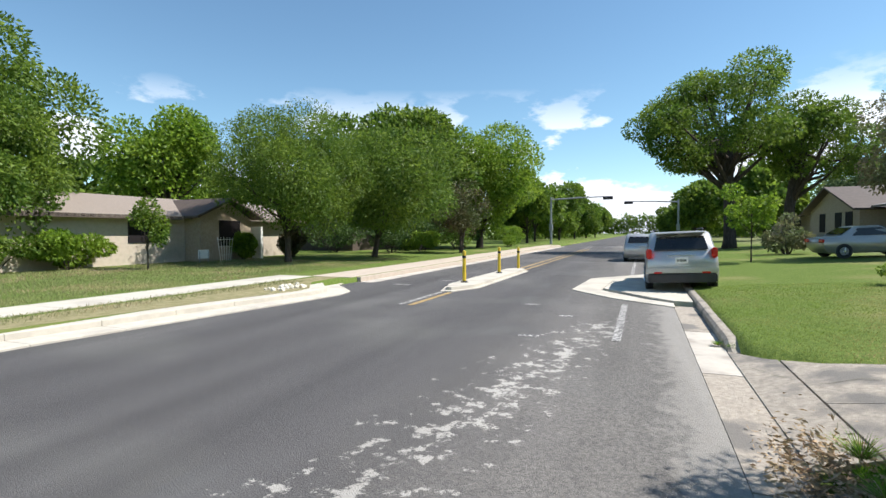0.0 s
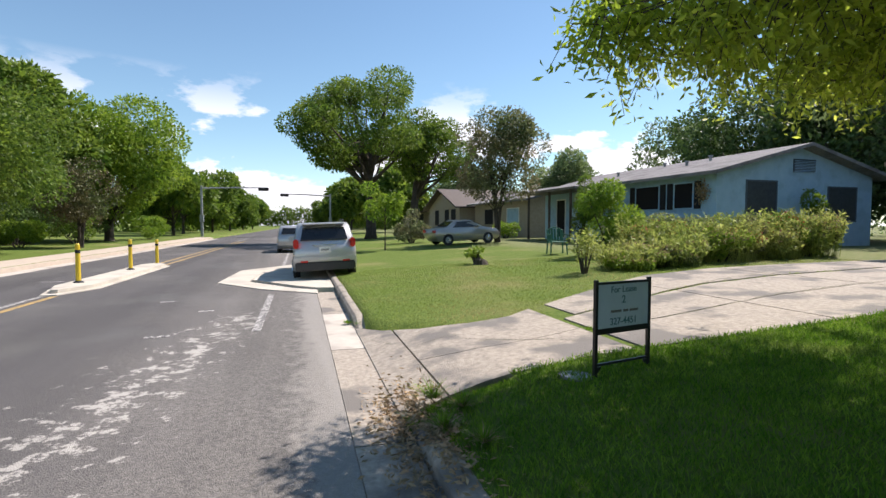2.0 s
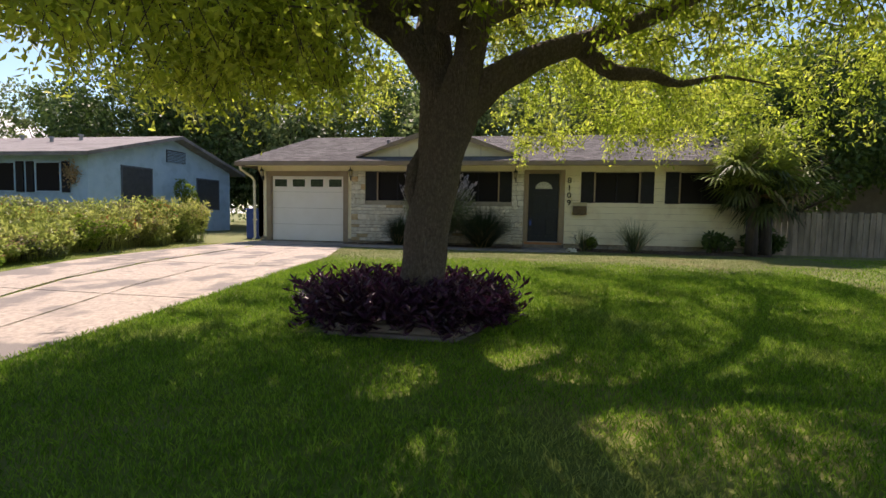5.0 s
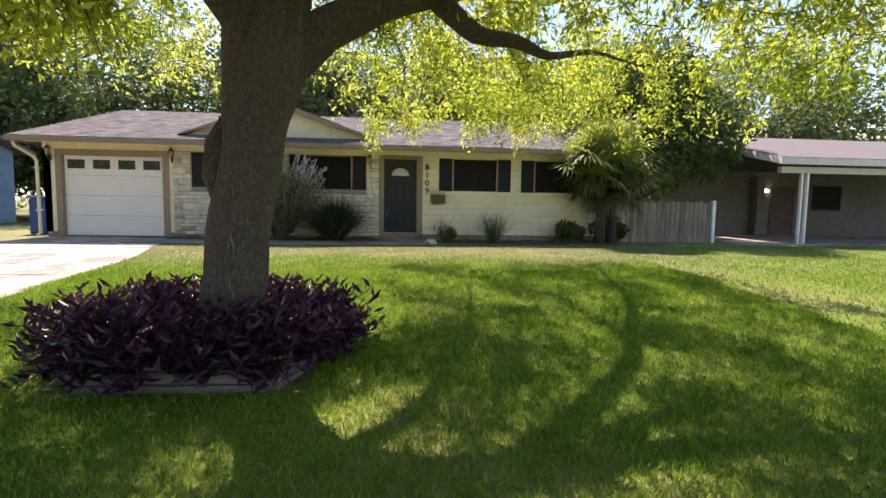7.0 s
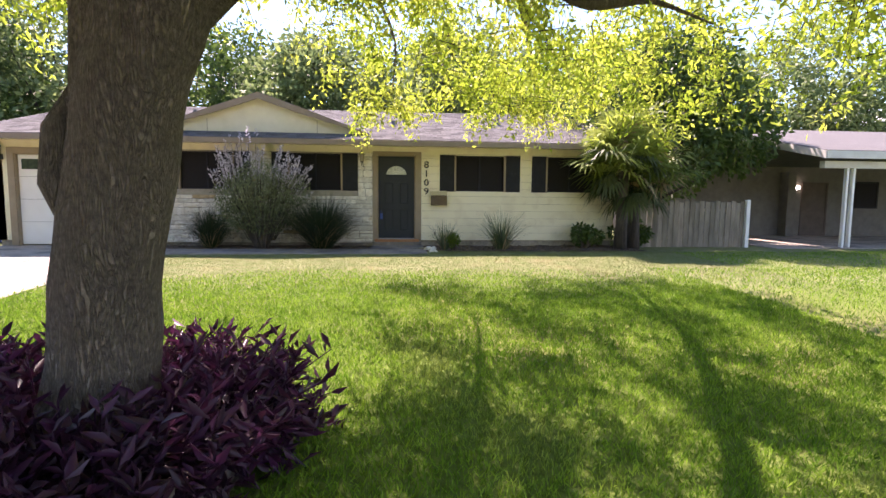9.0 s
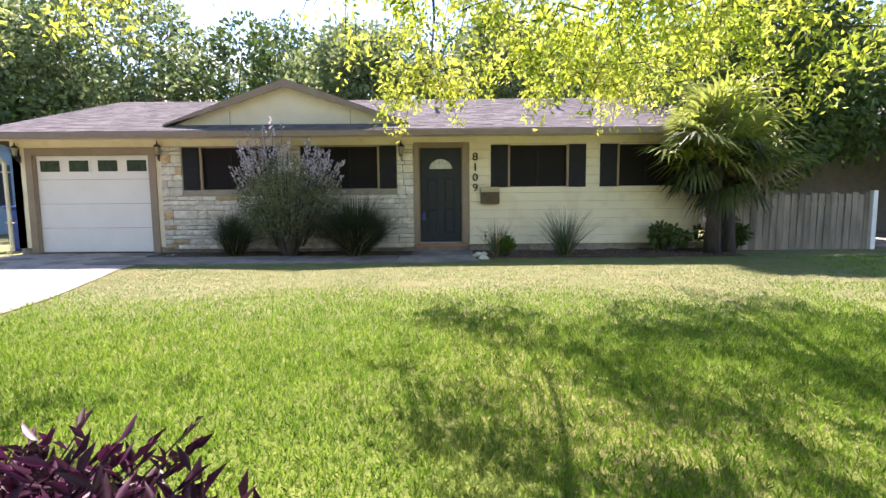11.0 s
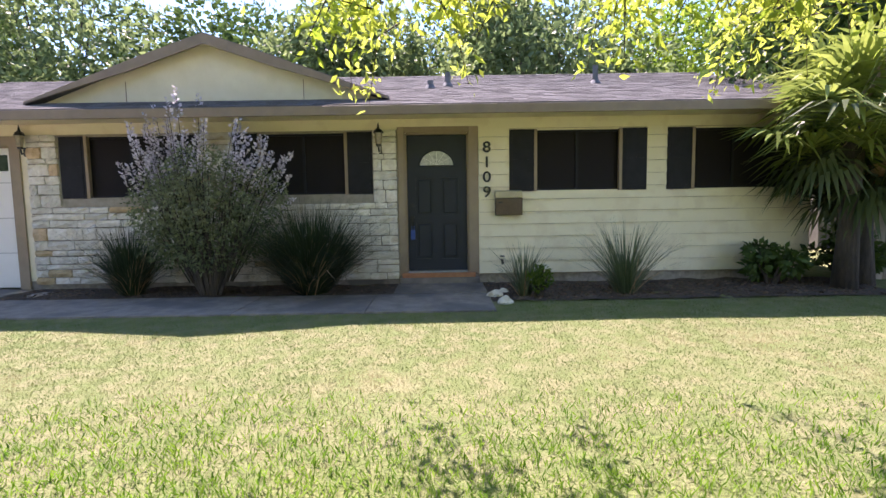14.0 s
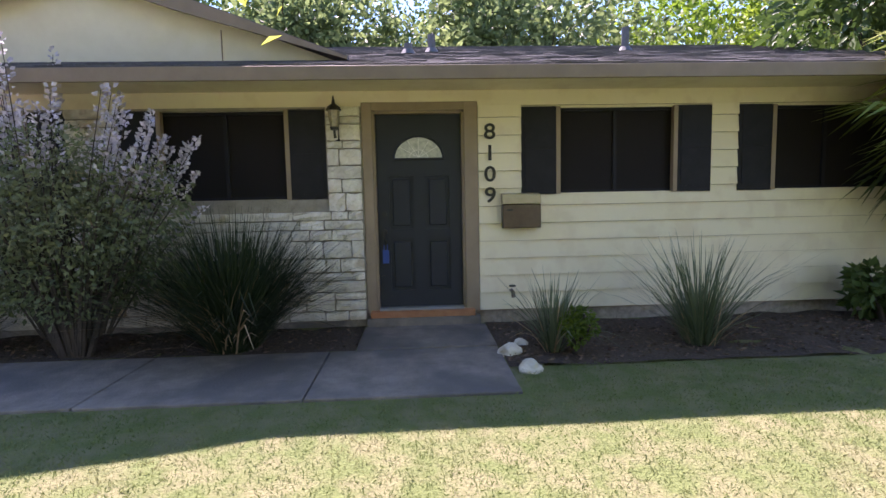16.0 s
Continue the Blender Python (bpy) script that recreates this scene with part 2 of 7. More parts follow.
BRICK_RED = mat("terracotta_sill", (0.4, 0.16, 0.07), (0.48, 0.22, 0.1), 8, 0.85)
BLUE_WALL = mat("pale_blue_paint", (0.3, 0.47, 0.62), (0.35, 0.52, 0.66), 3, 0.7, c3=(0.28, 0.43, 0.56), s3=2)
CREAM_BRICK = mat("cream_brick", (0.43, 0.37, 0.29), (0.52, 0.45, 0.36), 6, 0.85, 0.3, 30, c3=(0.5, 0.42, 0.34), s3=5)
TAN_BRICK = mat("tan_brick", (0.36, 0.29, 0.21), (0.45, 0.37, 0.28), 9, 0.85, 0.3, 30)
WHITE_PAINT = mat("white_paint", (0.74, 0.73, 0.68), (0.8, 0.79, 0.74), 4, 0.6)
BROWN_DARK = mat("dark_brown_paint", (0.07, 0.05, 0.04), (0.1, 0.075, 0.06), 4, 0.7)
GREYWALL = mat("grey_carport_wall", (0.13, 0.122, 0.108), (0.17, 0.16, 0.14), 4, 0.8)
FENCE = mat("weathered_cedar", (0.17, 0.14, 0.1), (0.3, 0.25, 0.185), 7, 0.9, 0.5, 30, stretch=(1, 1, 0.2), rand=0.25)
TIMBER = mat("weathered_timber", (0.12, 0.092, 0.073), (0.23, 0.185, 0.15), 8, 0.9, 0.6, 30, stretch=(1, 0.25, 1), rand=0.2)
BLADE_OLD = mat("dry_olive_blades", (0.2, 0.235, 0.09), (0.31, 0.31, 0.15), 1.5, 0.8, c3=(0.4, 0.33, 0.19), s3=0.5, lo3=0.48, hi3=0.62, translucent=0.35, island=0.3, spec=0.12)
DRY_VERGE = mat("dry_verge_turf", (0.2, 0.19, 0.09), (0.3, 0.26, 0.15), 5, 0.95, 0.8, 50, spec=0.1)
POST_YELLOW = mat("yellow_plastic", (0.6, 0.42, 0.02), (0.66, 0.47, 0.03), 8, 0.5)
SILVER = mat("silver_car_paint", (0.52, 0.515, 0.5), (0.55, 0.545, 0.53), 3, 0.28, metal=0.55)
SILVER_GREY = mat("grey_car_paint", (0.42, 0.4, 0.36), (0.46, 0.44, 0.4), 3, 0.28, metal=0.5)
CARGLASS = mat("tinted_car_glass", (0.012, 0.014, 0.016), (0.014, 0.016, 0.018), 3, 0.06)
PLASTIC = mat("dark_bumper_plastic", (0.03, 0.03, 0.03), (0.04, 0.04, 0.04), 6, 0.6)
TAIL = mat("red_tail_lamp", (0.5, 0.02, 0.015), (0.6, 0.03, 0.02), 6, 0.2)
CHROME = mat("chrome", (0.7, 0.7, 0.7), (0.75, 0.75, 0.75), 6, 0.15, metal=1)
GREEN_PLASTIC = mat("green_plastic", (0.04, 0.14, 0.09), (0.05, 0.17, 0.11), 6, 0.5)
BLUE_PLASTIC = mat("blue_plastic", (0.02, 0.06, 0.25), (0.03, 0.08, 0.3), 6, 0.5)
SIGN_FACE = mat("pale_sign_panel", (0.4, 0.48, 0.51), (0.46, 0.54, 0.56), 3, 0.5)
WALK = mat("dark_weathered_concrete", (0.175, 0.152, 0.128), (0.27, 0.235, 0.2), 5.0, 0.9, 0.4, 50, c3=(0.13, 0.12, 0.11), s3=1.2)
VENT = mat("dull_grey_metal", (0.09, 0.095, 0.1), (0.14, 0.145, 0.15), 8, 0.7)
BRASS = mat("tan_brass_lid", (0.4, 0.33, 0.17), (0.48, 0.4, 0.22), 6, 0.5)
GALV = mat("galvanised_steel", (0.25, 0.26, 0.26), (0.33, 0.34, 0.34), 6, 0.6, metal=0.2)
SIGN_TEXT = mat("dark_green_lettering", (0.08, 0.17, 0.17), (0.08, 0.17, 0.17), 3, 0.6)
GLASS_WARM = mat("seeded_lamp_glass", (0.4, 0.34, 0.22), (0.25, 0.22, 0.16), 30, 0.15)
GLASS_FAN = mat("leaded_fan_glass", (0.62, 0.62, 0.55), (0.38, 0.39, 0.35), 22, 0.15)
GLASS_DARK = mat("dark_window_glass", (0.03, 0.045, 0.035), (0.06, 0.08, 0.06), 12, 0.08)


def worn_shoulder():
    """Old asphalt with a band of torn-up, bleached patches along the gutter side."""
    m = mat("worn_asphalt_band", (0.03, 0.028, 0.029), (0.125, 0.117, 0.114), 85, 0.9, 1.0, 90, lo=0.4, hi=0.6, c3=(0.095, 0.092, 0.09), s3=0.35, dist=0.01)
    nd, ln = m.node_tree.nodes, m.node_tree.links
    bsdf = nd["Principled BSDF"]
    col = bsdf.inputs["Base Color"].links[0].from_socket
    geo, sp = nd.new("ShaderNodeNewGeometry"), nd.new("ShaderNodeSeparateXYZ")
    ln.new(geo.outputs["Position"], sp.inputs[0])

    def calc(op, a, b=None, c=None):
        n = nd.new("ShaderNodeMath")
        n.operation = op
        for i, v in enumerate((a, b, c)):
            if isinstance(v, (int, float)):
                n.inputs[i].default_value = v
            elif v is not None:
                ln.new(v, n.inputs[i])
        return n.outputs[0]
    d = calc("ABSOLUTE", calc("SUBTRACT", sp.outputs["X"], calc("MULTIPLY_ADD", sp.outputs["Y"], 0.2, -1.9)))
    n1 = nd.new("ShaderNodeTexNoise")
    n1.inputs["Scale"].default_value, n1.inputs["Detail"].default_value, n1.inputs["Roughness"].default_value = 4.5, 12, 0.74
    ln.new(geo.outputs["Position"], n1.inputs["Vector"])
    near = calc("MULTIPLY_ADD", d, -0.16, 0.05)
    end = calc("MULTIPLY", calc("MAXIMUM", calc("SUBTRACT", sp.outputs["Y"], 8.5), 0.0), -0.08)
    val = calc("ADD", calc("ADD", n1.outputs["Fac"], near), end)
    mr = nd.new("ShaderNodeMapRange")
    mr.inputs["From Min"].default_value, mr.inputs["From Max"].default_value = 0.548, 0.588
    ln.new(val, mr.inputs["Value"])
    mx = nd.new("ShaderNodeMix")
    mx.data_type = "RGBA"
    mx.inputs["B"].default_value = (0.36, 0.34, 0.31, 1)
    ln.new(mr.outputs[0], mx.inputs["Factor"])
    # greyer, stonier surface towards the gutter
    n2 = nd.new("ShaderNodeTexNoise")
    n2.inputs["Scale"].default_value, n2.inputs["Detail"].default_value, n2.inputs["Roughness"].default_value = 38, 8, 0.8
    ln.new(geo.outputs["Position"], n2.inputs["Vector"])
    sp2 = nd.new("ShaderNodeMapRange")
    sp2.inputs["From Min"].default_value, sp2.inputs["From Max"].default_value = 0.4, 0.62
    ln.new(n2.outputs["Fac"], sp2.inputs["Value"])
    stony = nd.new("ShaderNodeMix")
    stony.data_type = "RGBA"
    stony.inputs["A"].default_value, stony.inputs["B"].default_value = (0.09, 0.083, 0.076, 1), (0.26, 0.24, 0.215, 1)
    ln.new(sp2.outputs[0], stony.inputs["Factor"])
    gr = nd.new("ShaderNodeMapRange")
    gr.interpolation_type = "SMOOTHSTEP"
    gr.inputs["From Min"].default_value, gr.inputs["From Max"].default_value = -2.4, 0.4
    n4 = nd.new("ShaderNodeTexNoise")
    n4.inputs["Scale"].default_value, n4.inputs["Detail"].default_value = 0.9, 5
    ln.new(geo.outputs["Position"], n4.inputs["Vector"])
    ln.new(calc("ADD", sp.outputs["X"], calc("MULTIPLY_ADD", n4.outputs["Fac"], 1.6, -0.8)), gr.inputs["Value"])
    m5 = nd.new("ShaderNodeMix")
    m5.data_type = "RGBA"
    ln.new(calc("MULTIPLY", gr.outputs[0], 0.75), m5.inputs["Factor"])
    ln.new(col, m5.inputs["A"])
    ln.new(stony.outputs["Result"], m5.inputs["B"])
    edge = nd.new("ShaderNodeMapRange")
    edge.inputs["From Min"].default_value, edge.inputs["From Max"].default_value = 0.22, 0.42
    uu = calc("ADD", calc("MULTIPLY_ADD", sp.outputs["Y"], -0.0297, 0), sp.outputs["X"])
    ln.new(calc("ADD", uu, calc("MULTIPLY_ADD", n1.outputs["Fac"], 1.3, -0.68)), edge.inputs["Value"])
    m6 = nd.new("ShaderNodeMix")
    m6.data_type = "RGBA"
    ln.new(calc("MULTIPLY", edge.outputs[0], 0.55), m6.inputs["Factor"])
    ln.new(m5.outputs["Result"], m6.inputs["A"])
    m6.inputs["B"].default_value = (0.36, 0.335, 0.3, 1)
    ln.new(m6.outputs["Result"], mx.inputs["A"])
    ln.new(mx.outputs["Result"], bsdf.inputs["Base Color"])
    return m


WORN = worn_shoulder()


def wheel_bands(m):
    """Slightly polished, paler and darker bands running along the street."""
    nd, ln = m.node_tree.nodes, m.node_tree.links
    bs = nd["Principled BSDF"]
    geo, mp_, n_, r_, mx = nd.new("ShaderNodeNewGeometry"), nd.new("ShaderNodeMapping"), nd.new("ShaderNodeTexNoise"), nd.new("ShaderNodeMapRange"), nd.new("ShaderNodeMix")
    mp_.inputs["Scale"].default_value = (0.9, 0.05, 1)
    mp_.inputs["Rotation"].default_value = (0, 0, radians(1.7))
    n_.inputs["Scale"].default_value, n_.inputs["Detail"].default_value = 1.3, 7
    ln.new(geo.outputs["Position"], mp_.inputs["Vector"])
    ln.new(mp_.outputs[0], n_.inputs["Vector"])
    ln.new(n_.outputs["Fac"], r_.inputs["Value"])
    r_.inputs["From Min"].default_value, r_.inputs["From Max"].default_value = 0.35, 0.65
    r_.inputs["To Min"].default_value, r_.inputs["To Max"].default_value = 0.82, 1.17
    mx.data_type, mx.blend_type, mx.inputs["Factor"].default_value = "RGBA", "MULTIPLY", 1.0
    ln.new(bs.inputs["Base Color"].links[0].from_socket, mx.inputs["A"])
    ln.new(r_.outputs[0], mx.inputs["B"])
    ln.new(mx.outputs["Result"], bs.inputs["Base Color"])


wheel_bands(ASPHALT)
wheel_bands(WORN)


# building helpers
A = radians(1.7)
SR = Matrix.Rotation(-A, 4, "Z")
GU = [1.3, 2.0, 3.0, 4.0, 5.5, 7.0, 9.0, 11.0, 14.0, 24.0, 60.0, 600.0]
GZ = [-0.06, 0.0, 0.06, 0.11, 0.17, 0.25, 0.34, 0.39, 0.42, 0.42, 0.6, 0.6]
ROAD, LEFT = -0.2, -0.06


def S(u, v, z=0.0):
    return SR @ Vector((u, v, z))


def uv_of(x, y):
    return x * math.cos(A) - y * math.sin(A), x * math.sin(A) + y * math.cos(A)


def gz(x, y):
    """Height of the ground."""
    u, _ = uv_of(x, y)
    if u < -8.1:
        return float(np.interp(-u, [8.1, 12, 20, 60, 600], [LEFT, -0.04, 0.05, 0.3, 0.5]))
    if u < 1.25:
        return ROAD
    return float(np.interp(u, GU, GZ))


class B:
    """Gathers the corners and faces of one mesh."""

    def __init__(self):
        self.v, self.f = [], []

    def add(self, vs, fs):
        n = len(self.v)
        self.v += [tuple(p) for p in vs]
        self.f += [tuple(i + n for i in f) for f in fs]
        return self

    def box(self, x0, x1, y0, y1, z0, z1, m=None):
        vs = [Vector(p) for p in ((x0, y0, z0), (x1, y0, z0), (x1, y1, z0), (x0, y1, z0), (x0, y0, z1), (x1, y0, z1), (x1, y1, z1), (x0, y1, z1))]
        if m:
            vs = [m @ p for p in vs]
        return self.add(vs, [(0, 3, 2, 1), (4, 5, 6, 7), (0, 1, 5, 4), (1, 2, 6, 5), (2, 3, 7, 6), (3, 0, 4, 7)])

    def prism(self, pts, vec):
        """A polygon (3D points in order) swept by vec."""
        n = len(pts)
        vec = Vector(vec)
        vs = [Vector(p) for p in pts] + [Vector(p) + vec for p in pts]
        return self.add(vs, [tuple(range(n))[::-1], tuple(range(n, 2 * n))] + [(i, (i + 1) % n, n + (i + 1) % n, n + i) for i in range(n)])

    def tube(self, pts, rad, n=8, cap=True, wob=0.0):
        pts = [Vector(p) for p in pts]
        k = len(pts)
        rad = [rad] * k if isinstance(rad, (int, float)) else rad
        vs, ref = [], Vector((0.31, 0.95, 0.02))
        for i, p in enumerate(pts):
            d = (pts[min(i + 1, k - 1)] - pts[max(i - 1, 0)]).normalized()
            a = d.cross(ref)
            if a.length < 0.1:
                a = d.cross(Vector((1, 0, 0)))
            a.normalize()
            b = d.cross(a)
            for j in range(n):
                t = 2 * math.pi * j / n
                q = (a * math.cos(t) + b * math.sin(t))
                r = rad[i] * (1 + wob * noise.noise(p * 2.2 + q * 1.3)) if wob else rad[i]
                vs.append(p + q * r)
        fs = [(i * n + j, i * n + (j + 1) % n, (i + 1) * n + (j + 1) % n, (i + 1) * n + j) for i in range(k - 1) for j in range(n)]
        if cap:
            fs += [tuple(range(n))[::-1], tuple(range((k - 1) * n, k * n))]
        return self.add(vs, fs)

    def sheet(self, grid):
        """Rows of points, joined into quads."""
        r, c = len(grid), len(grid[0])
        return self.add([p for row in grid for p in row], [(i * c + j, i * c + j + 1, (i + 1) * c + j + 1, (i + 1) * c + j) for i in range(r - 1) for j in range(c - 1)])

    def obj(self, name, material, parent=None, label="", kind="", bevel=0.0, smooth=False, m=None, segs=1):
        me = bpy.data.meshes.new(name)
        me.from_pydata(self.v, [], self.f)
        bm = bmesh.new()
        bm.from_mesh(me)
        bmesh.ops.recalc_face_normals(bm, faces=bm.faces)
        if bevel:
            bmesh.ops.bevel(bm, geom=bm.edges, offset=bevel, segments=segs, affect="EDGES", clamp_overlap=True)
        bm.to_mesh(me)
        bm.free()
        me.materials.append(material)
        if smooth:
            me.shade_smooth()
        ob = new(name, me)
        ob.parent = parent
        if m:
            ob.matrix_basis = m
        return tagged(ob, label, kind=kind)


def thing(name, label, category, m=None, group="", kind=""):
    ob = new(name)
    ob.empty_display_size = 0.2
    if m:
        ob.matrix_basis = m
    return tagged(ob, label, category, group, kind)


def structure(ob):
    return tagged(ob, kind="structure")


def leaf_mesh(name, pos, dirs, size, width, material, parent=None, label="", kind="", fold=0.25, seed=0, slices=1):
    """Many small pointed leaves, each two triangles folded along the rib."""
    rs = np.random.RandomState(seed)
    n = len(pos)
    d = dirs / (np.linalg.norm(dirs, axis=1, keepdims=True) + 1e-9)
    s = np.cross(d, rs.normal(size=(n, 3)))
    s /= np.linalg.norm(s, axis=1, keepdims=True) + 1e-9
    up = np.cross(s, d)
    ln = (size * rs.uniform(0.65, 1.3, n))[:, None]
    wd = ln * width
    v = np.empty((n, 4, 3), np.float32)
    v[:, 0] = pos
    v[:, 1] = pos + d * ln * 0.5 + s * wd * 0.5 + up * wd * fold
    v[:, 2] = pos + d * ln
    v[:, 3] = pos + d * ln * 0.5 - s * wd * 0.5 + up * wd * fold
    idx = (np.arange(n) * 4)[:, None] + np.array([0, 1, 2, 0, 2, 3])
    me = bpy.data.meshes.new(name)
    me.vertices.add(n * 4)
    me.vertices.foreach_set("co", v.ravel())
    me.loops.add(n * 6)
    me.loops.foreach_set("vertex_index", idx.ravel().astype(np.int32))
    me.polygons.add(n * 2)
    me.polygons.foreach_set("loop_start", (np.arange(n * 2) * 3).astype(np.int32))
    me.update(calc_edges=True)
    me.validate()
    me.materials.append(material)
    ob = new(name, me)
    ob.parent = parent
    return tagged(ob, label, kind=kind)


# ground, road and kerbs
def drive_edges(u):
    """The driveway's two sides (v) at a distance u from the street's axis."""
    far = float(np.interp(u, [1.1, 1.4, 1.9, 2.4, 3.0, 3.6, 4.6, 6.0, 7.2, 9.0, 11.0, 13.0, 16.1], [7.1, 6.5, 6.0, 5.95, 6.05, 6.5, 7.2, 8.15, 8.75, 9.0, 9.0, 9.1, 9.2]))
    near = float(np.interp(u, [1.1, 1.6, 3.0, 5.0, 8.0, 11.0, 13.5, 16.1], [3.6, 3.75, 4.0, 4.1, 4.2, 4.5, 5.3, 5.6]))
    return near, far


def build_ground():
    us = [-700, -300, -120, -60, -40, -30, -24, -20, -16, -13, -11, -9.6, -8.35, -8.3, -7.0, -3.0, 0.0, 1.24, 1.28] + [1.3 + 0.15 * i for i in range(1, 20)] + [4.3 + 0.35 * i for i in range(0, 36)] + [17.5, 19, 21, 24, 28, 34, 42, 60, 120, 300, 700]
    vs = [-700, -300, -100, -50, -30, -20] + [-14 + 0.8 * i for i in range(21)] + [2.4 + 0.15 * i for i in range(52)] + [10.4 + 0.8 * i for i in range(16)] + [24, 28, 34, 42, 55, 75, 100, 150, 300, 700]
    g = []
    for u in us:
        row = []
        for v in vs:
            p = S(u, v)
            z = ROAD - 0.05 if -8.32 < u < 1.26 else gz(p.x, p.y)
            if 1.26 < u < 16 and -14 < v < 22:
                z += (0.018 if u < 14 else 0) * noise.noise(Vector((u * 0.6, v * 0.6, 0)))
                near, far = drive_edges(u)
                t = min(1.0, max(0.0, (min(v - near, far - v) + 0.3) / 0.3))
                low = (gz(p.x, p.y) - 0.008) if u > 2.1 else float(np.interp(u, [1.1, 1.35, 2.1], [ROAD, -0.16, -0.03])) - 0.03
                z = z * (1 - t) + low * t
            row.append((p.x, p.y, z))
        g.append(row)
    structure(B().sheet(g).obj("ground", LAWN, label="mown green lawn with dry tan patches", smooth=True))


def dry_lawn(lawn, dry):
    """Blend the green turf into bleached turf on the rise before the house and in the bare verge."""
    nd, ln = lawn.node_tree.nodes, lawn.node_tree.links
    geo, sp, nz_ = nd.new("ShaderNodeNewGeometry"), nd.new("ShaderNodeSeparateXYZ"), nd.new("ShaderNodeTexNoise")
    nz_.inputs["Scale"].default_value, nz_.inputs["Detail"].default_value = 0.5, 6
    ln.new(geo.outputs["Position"], sp.inputs[0])
    ln.new(geo.outputs["Position"], nz_.inputs["Vector"])
    ad, mr = nd.new("ShaderNodeMath"), nd.new("ShaderNodeMapRange")
    ad.operation, ad.inputs[1].default_value = "MULTIPLY_ADD", 4.0
    ln.new(nz_.outputs["Fac"], ad.inputs[0])
    ln.new(sp.outputs["X"], ad.inputs[2])
    mr.inputs["From Min"].default_value, mr.inputs["From Max"].default_value = 10.9, 13.2
    ln.new(ad.outputs[0], mr.inputs["Value"])
    n2, r2, c2, mx = nd.new("ShaderNodeTexNoise"), nd.new("ShaderNodeMapRange"), nd.new("ShaderNodeMix"), nd.new("ShaderNodeMix")
    n2.inputs["Scale"].default_value, n2.inputs["Detail"].default_value = 5, 8
    ln.new(geo.outputs["Position"], n2.inputs["Vector"])
    r2.inputs["From Min"].default_value, r2.inputs["From Max"].default_value = 0.4, 0.62
    ln.new(n2.outputs["Fac"], r2.inputs["Value"])
    c2.data_type = mx.data_type = "RGBA"
    c2.inputs["A"].default_value, c2.inputs["B"].default_value = dry
    ln.new(r2.outputs[0], c2.inputs["Factor"])
    ln.new(mr.outputs[0], mx.inputs["Factor"])
    bs = nd["Principled BSDF"]
    ln.new(bs.inputs["Base Color"].links[0].from_socket, mx.inputs["A"])
    ln.new(c2.outputs["Result"], mx.inputs["B"])
    ln.new(mx.outputs["Result"], bs.inputs["Base Color"])


dry_lawn(LAWN, ((0.15, 0.185, 0.07, 1), (0.215, 0.215, 0.11, 1)))


build_ground()


def strip(name, edges, z, material, label, thick=0.06, step=None):
    """A slab between two lists of (u, v)."""
    a, b = edges
    b_ = B()
    top = [[S(u, v, z) for u, v in a], [S(u, v, z) for u, v in b]]
    n = len(a)
    pts = top[0] + top[1]
    low = [p - Vector((0, 0, thick)) for p in pts]
    fs = [(i, i + 1, n + i + 1, n + i) for i in range(n - 1)]
    fs += [(2 * n + i, 2 * n + n + i, 3 * n + i + 1, 2 * n + i + 1) for i in range(n - 1)]
    fs += [(i, 2 * n + i, 2 * n + i + 1, i + 1) for i in range(n - 1)] + [(n + i, n + i + 1, 3 * n + i + 1, 3 * n + i) for i in range(n - 1)]
    fs += [(0, n, 3 * n, 2 * n), (n - 1, 3 * n - 1, 4 * n - 1, 2 * n - 1)]
    b_.add(pts + low, fs)
    return structure(b_.obj(name, material, label=label))


LONG = [-60, -20, -8, 0, 4, 8, 12, 16, 20, 26, 34, 50, 80, 140, 300, 600]
strip("road", ([(-8.3, v) for v in LONG], [(-2.6, v) for v in LONG]), ROAD, ASPHALT, "dark grey asphalt street with worn surface")
strip("road_shoulder", ([(-2.6, v) for v in LONG], [(0.72, v) for v in LONG]), ROAD - 0.0, WORN, "coarse worn asphalt with bleached torn patches")


def pieces(owner, name, quads, z0, material, bevel=0.006, group=""):
    """Slabs from lists of four (u, v, z) corners, each an object under its owner."""
    for q in quads:
        top = [S(*p) for p in q]
        bb = B()
        bb.prism([p - Vector((0, 0, z0)) for p in top], (0, 0, z0))
        bb.obj(name, material, owner, bevel=bevel)


def curve_band(name, outer, inner, z, material, label, h=0.2, joint=None):
    own = thing(name, label, "", kind="structure")
    for i in range(len(outer) - 1):
        (a, b), (c, d), (e, f), (g, k) = outer[i], outer[i + 1], inner[i + 1], inner[i]
        pieces(own, "kerb_length", [[(a, b, z), (c, d, z), (e, f, z), (g, k, z)]], h, material, 0.012)
    return own


def cut(line, step):
    """The same (u, v) line with a point about every step metres."""
    out = [line[0]]
    for (a, b), (c, d) in zip(line, line[1:]):
        n = max(1, round(math.hypot(c - a, d - b) / step))
        out += [(a + (c - a) * i / n, b + (d - b) * i / n) for i in range(1, n + 1)]
    return out


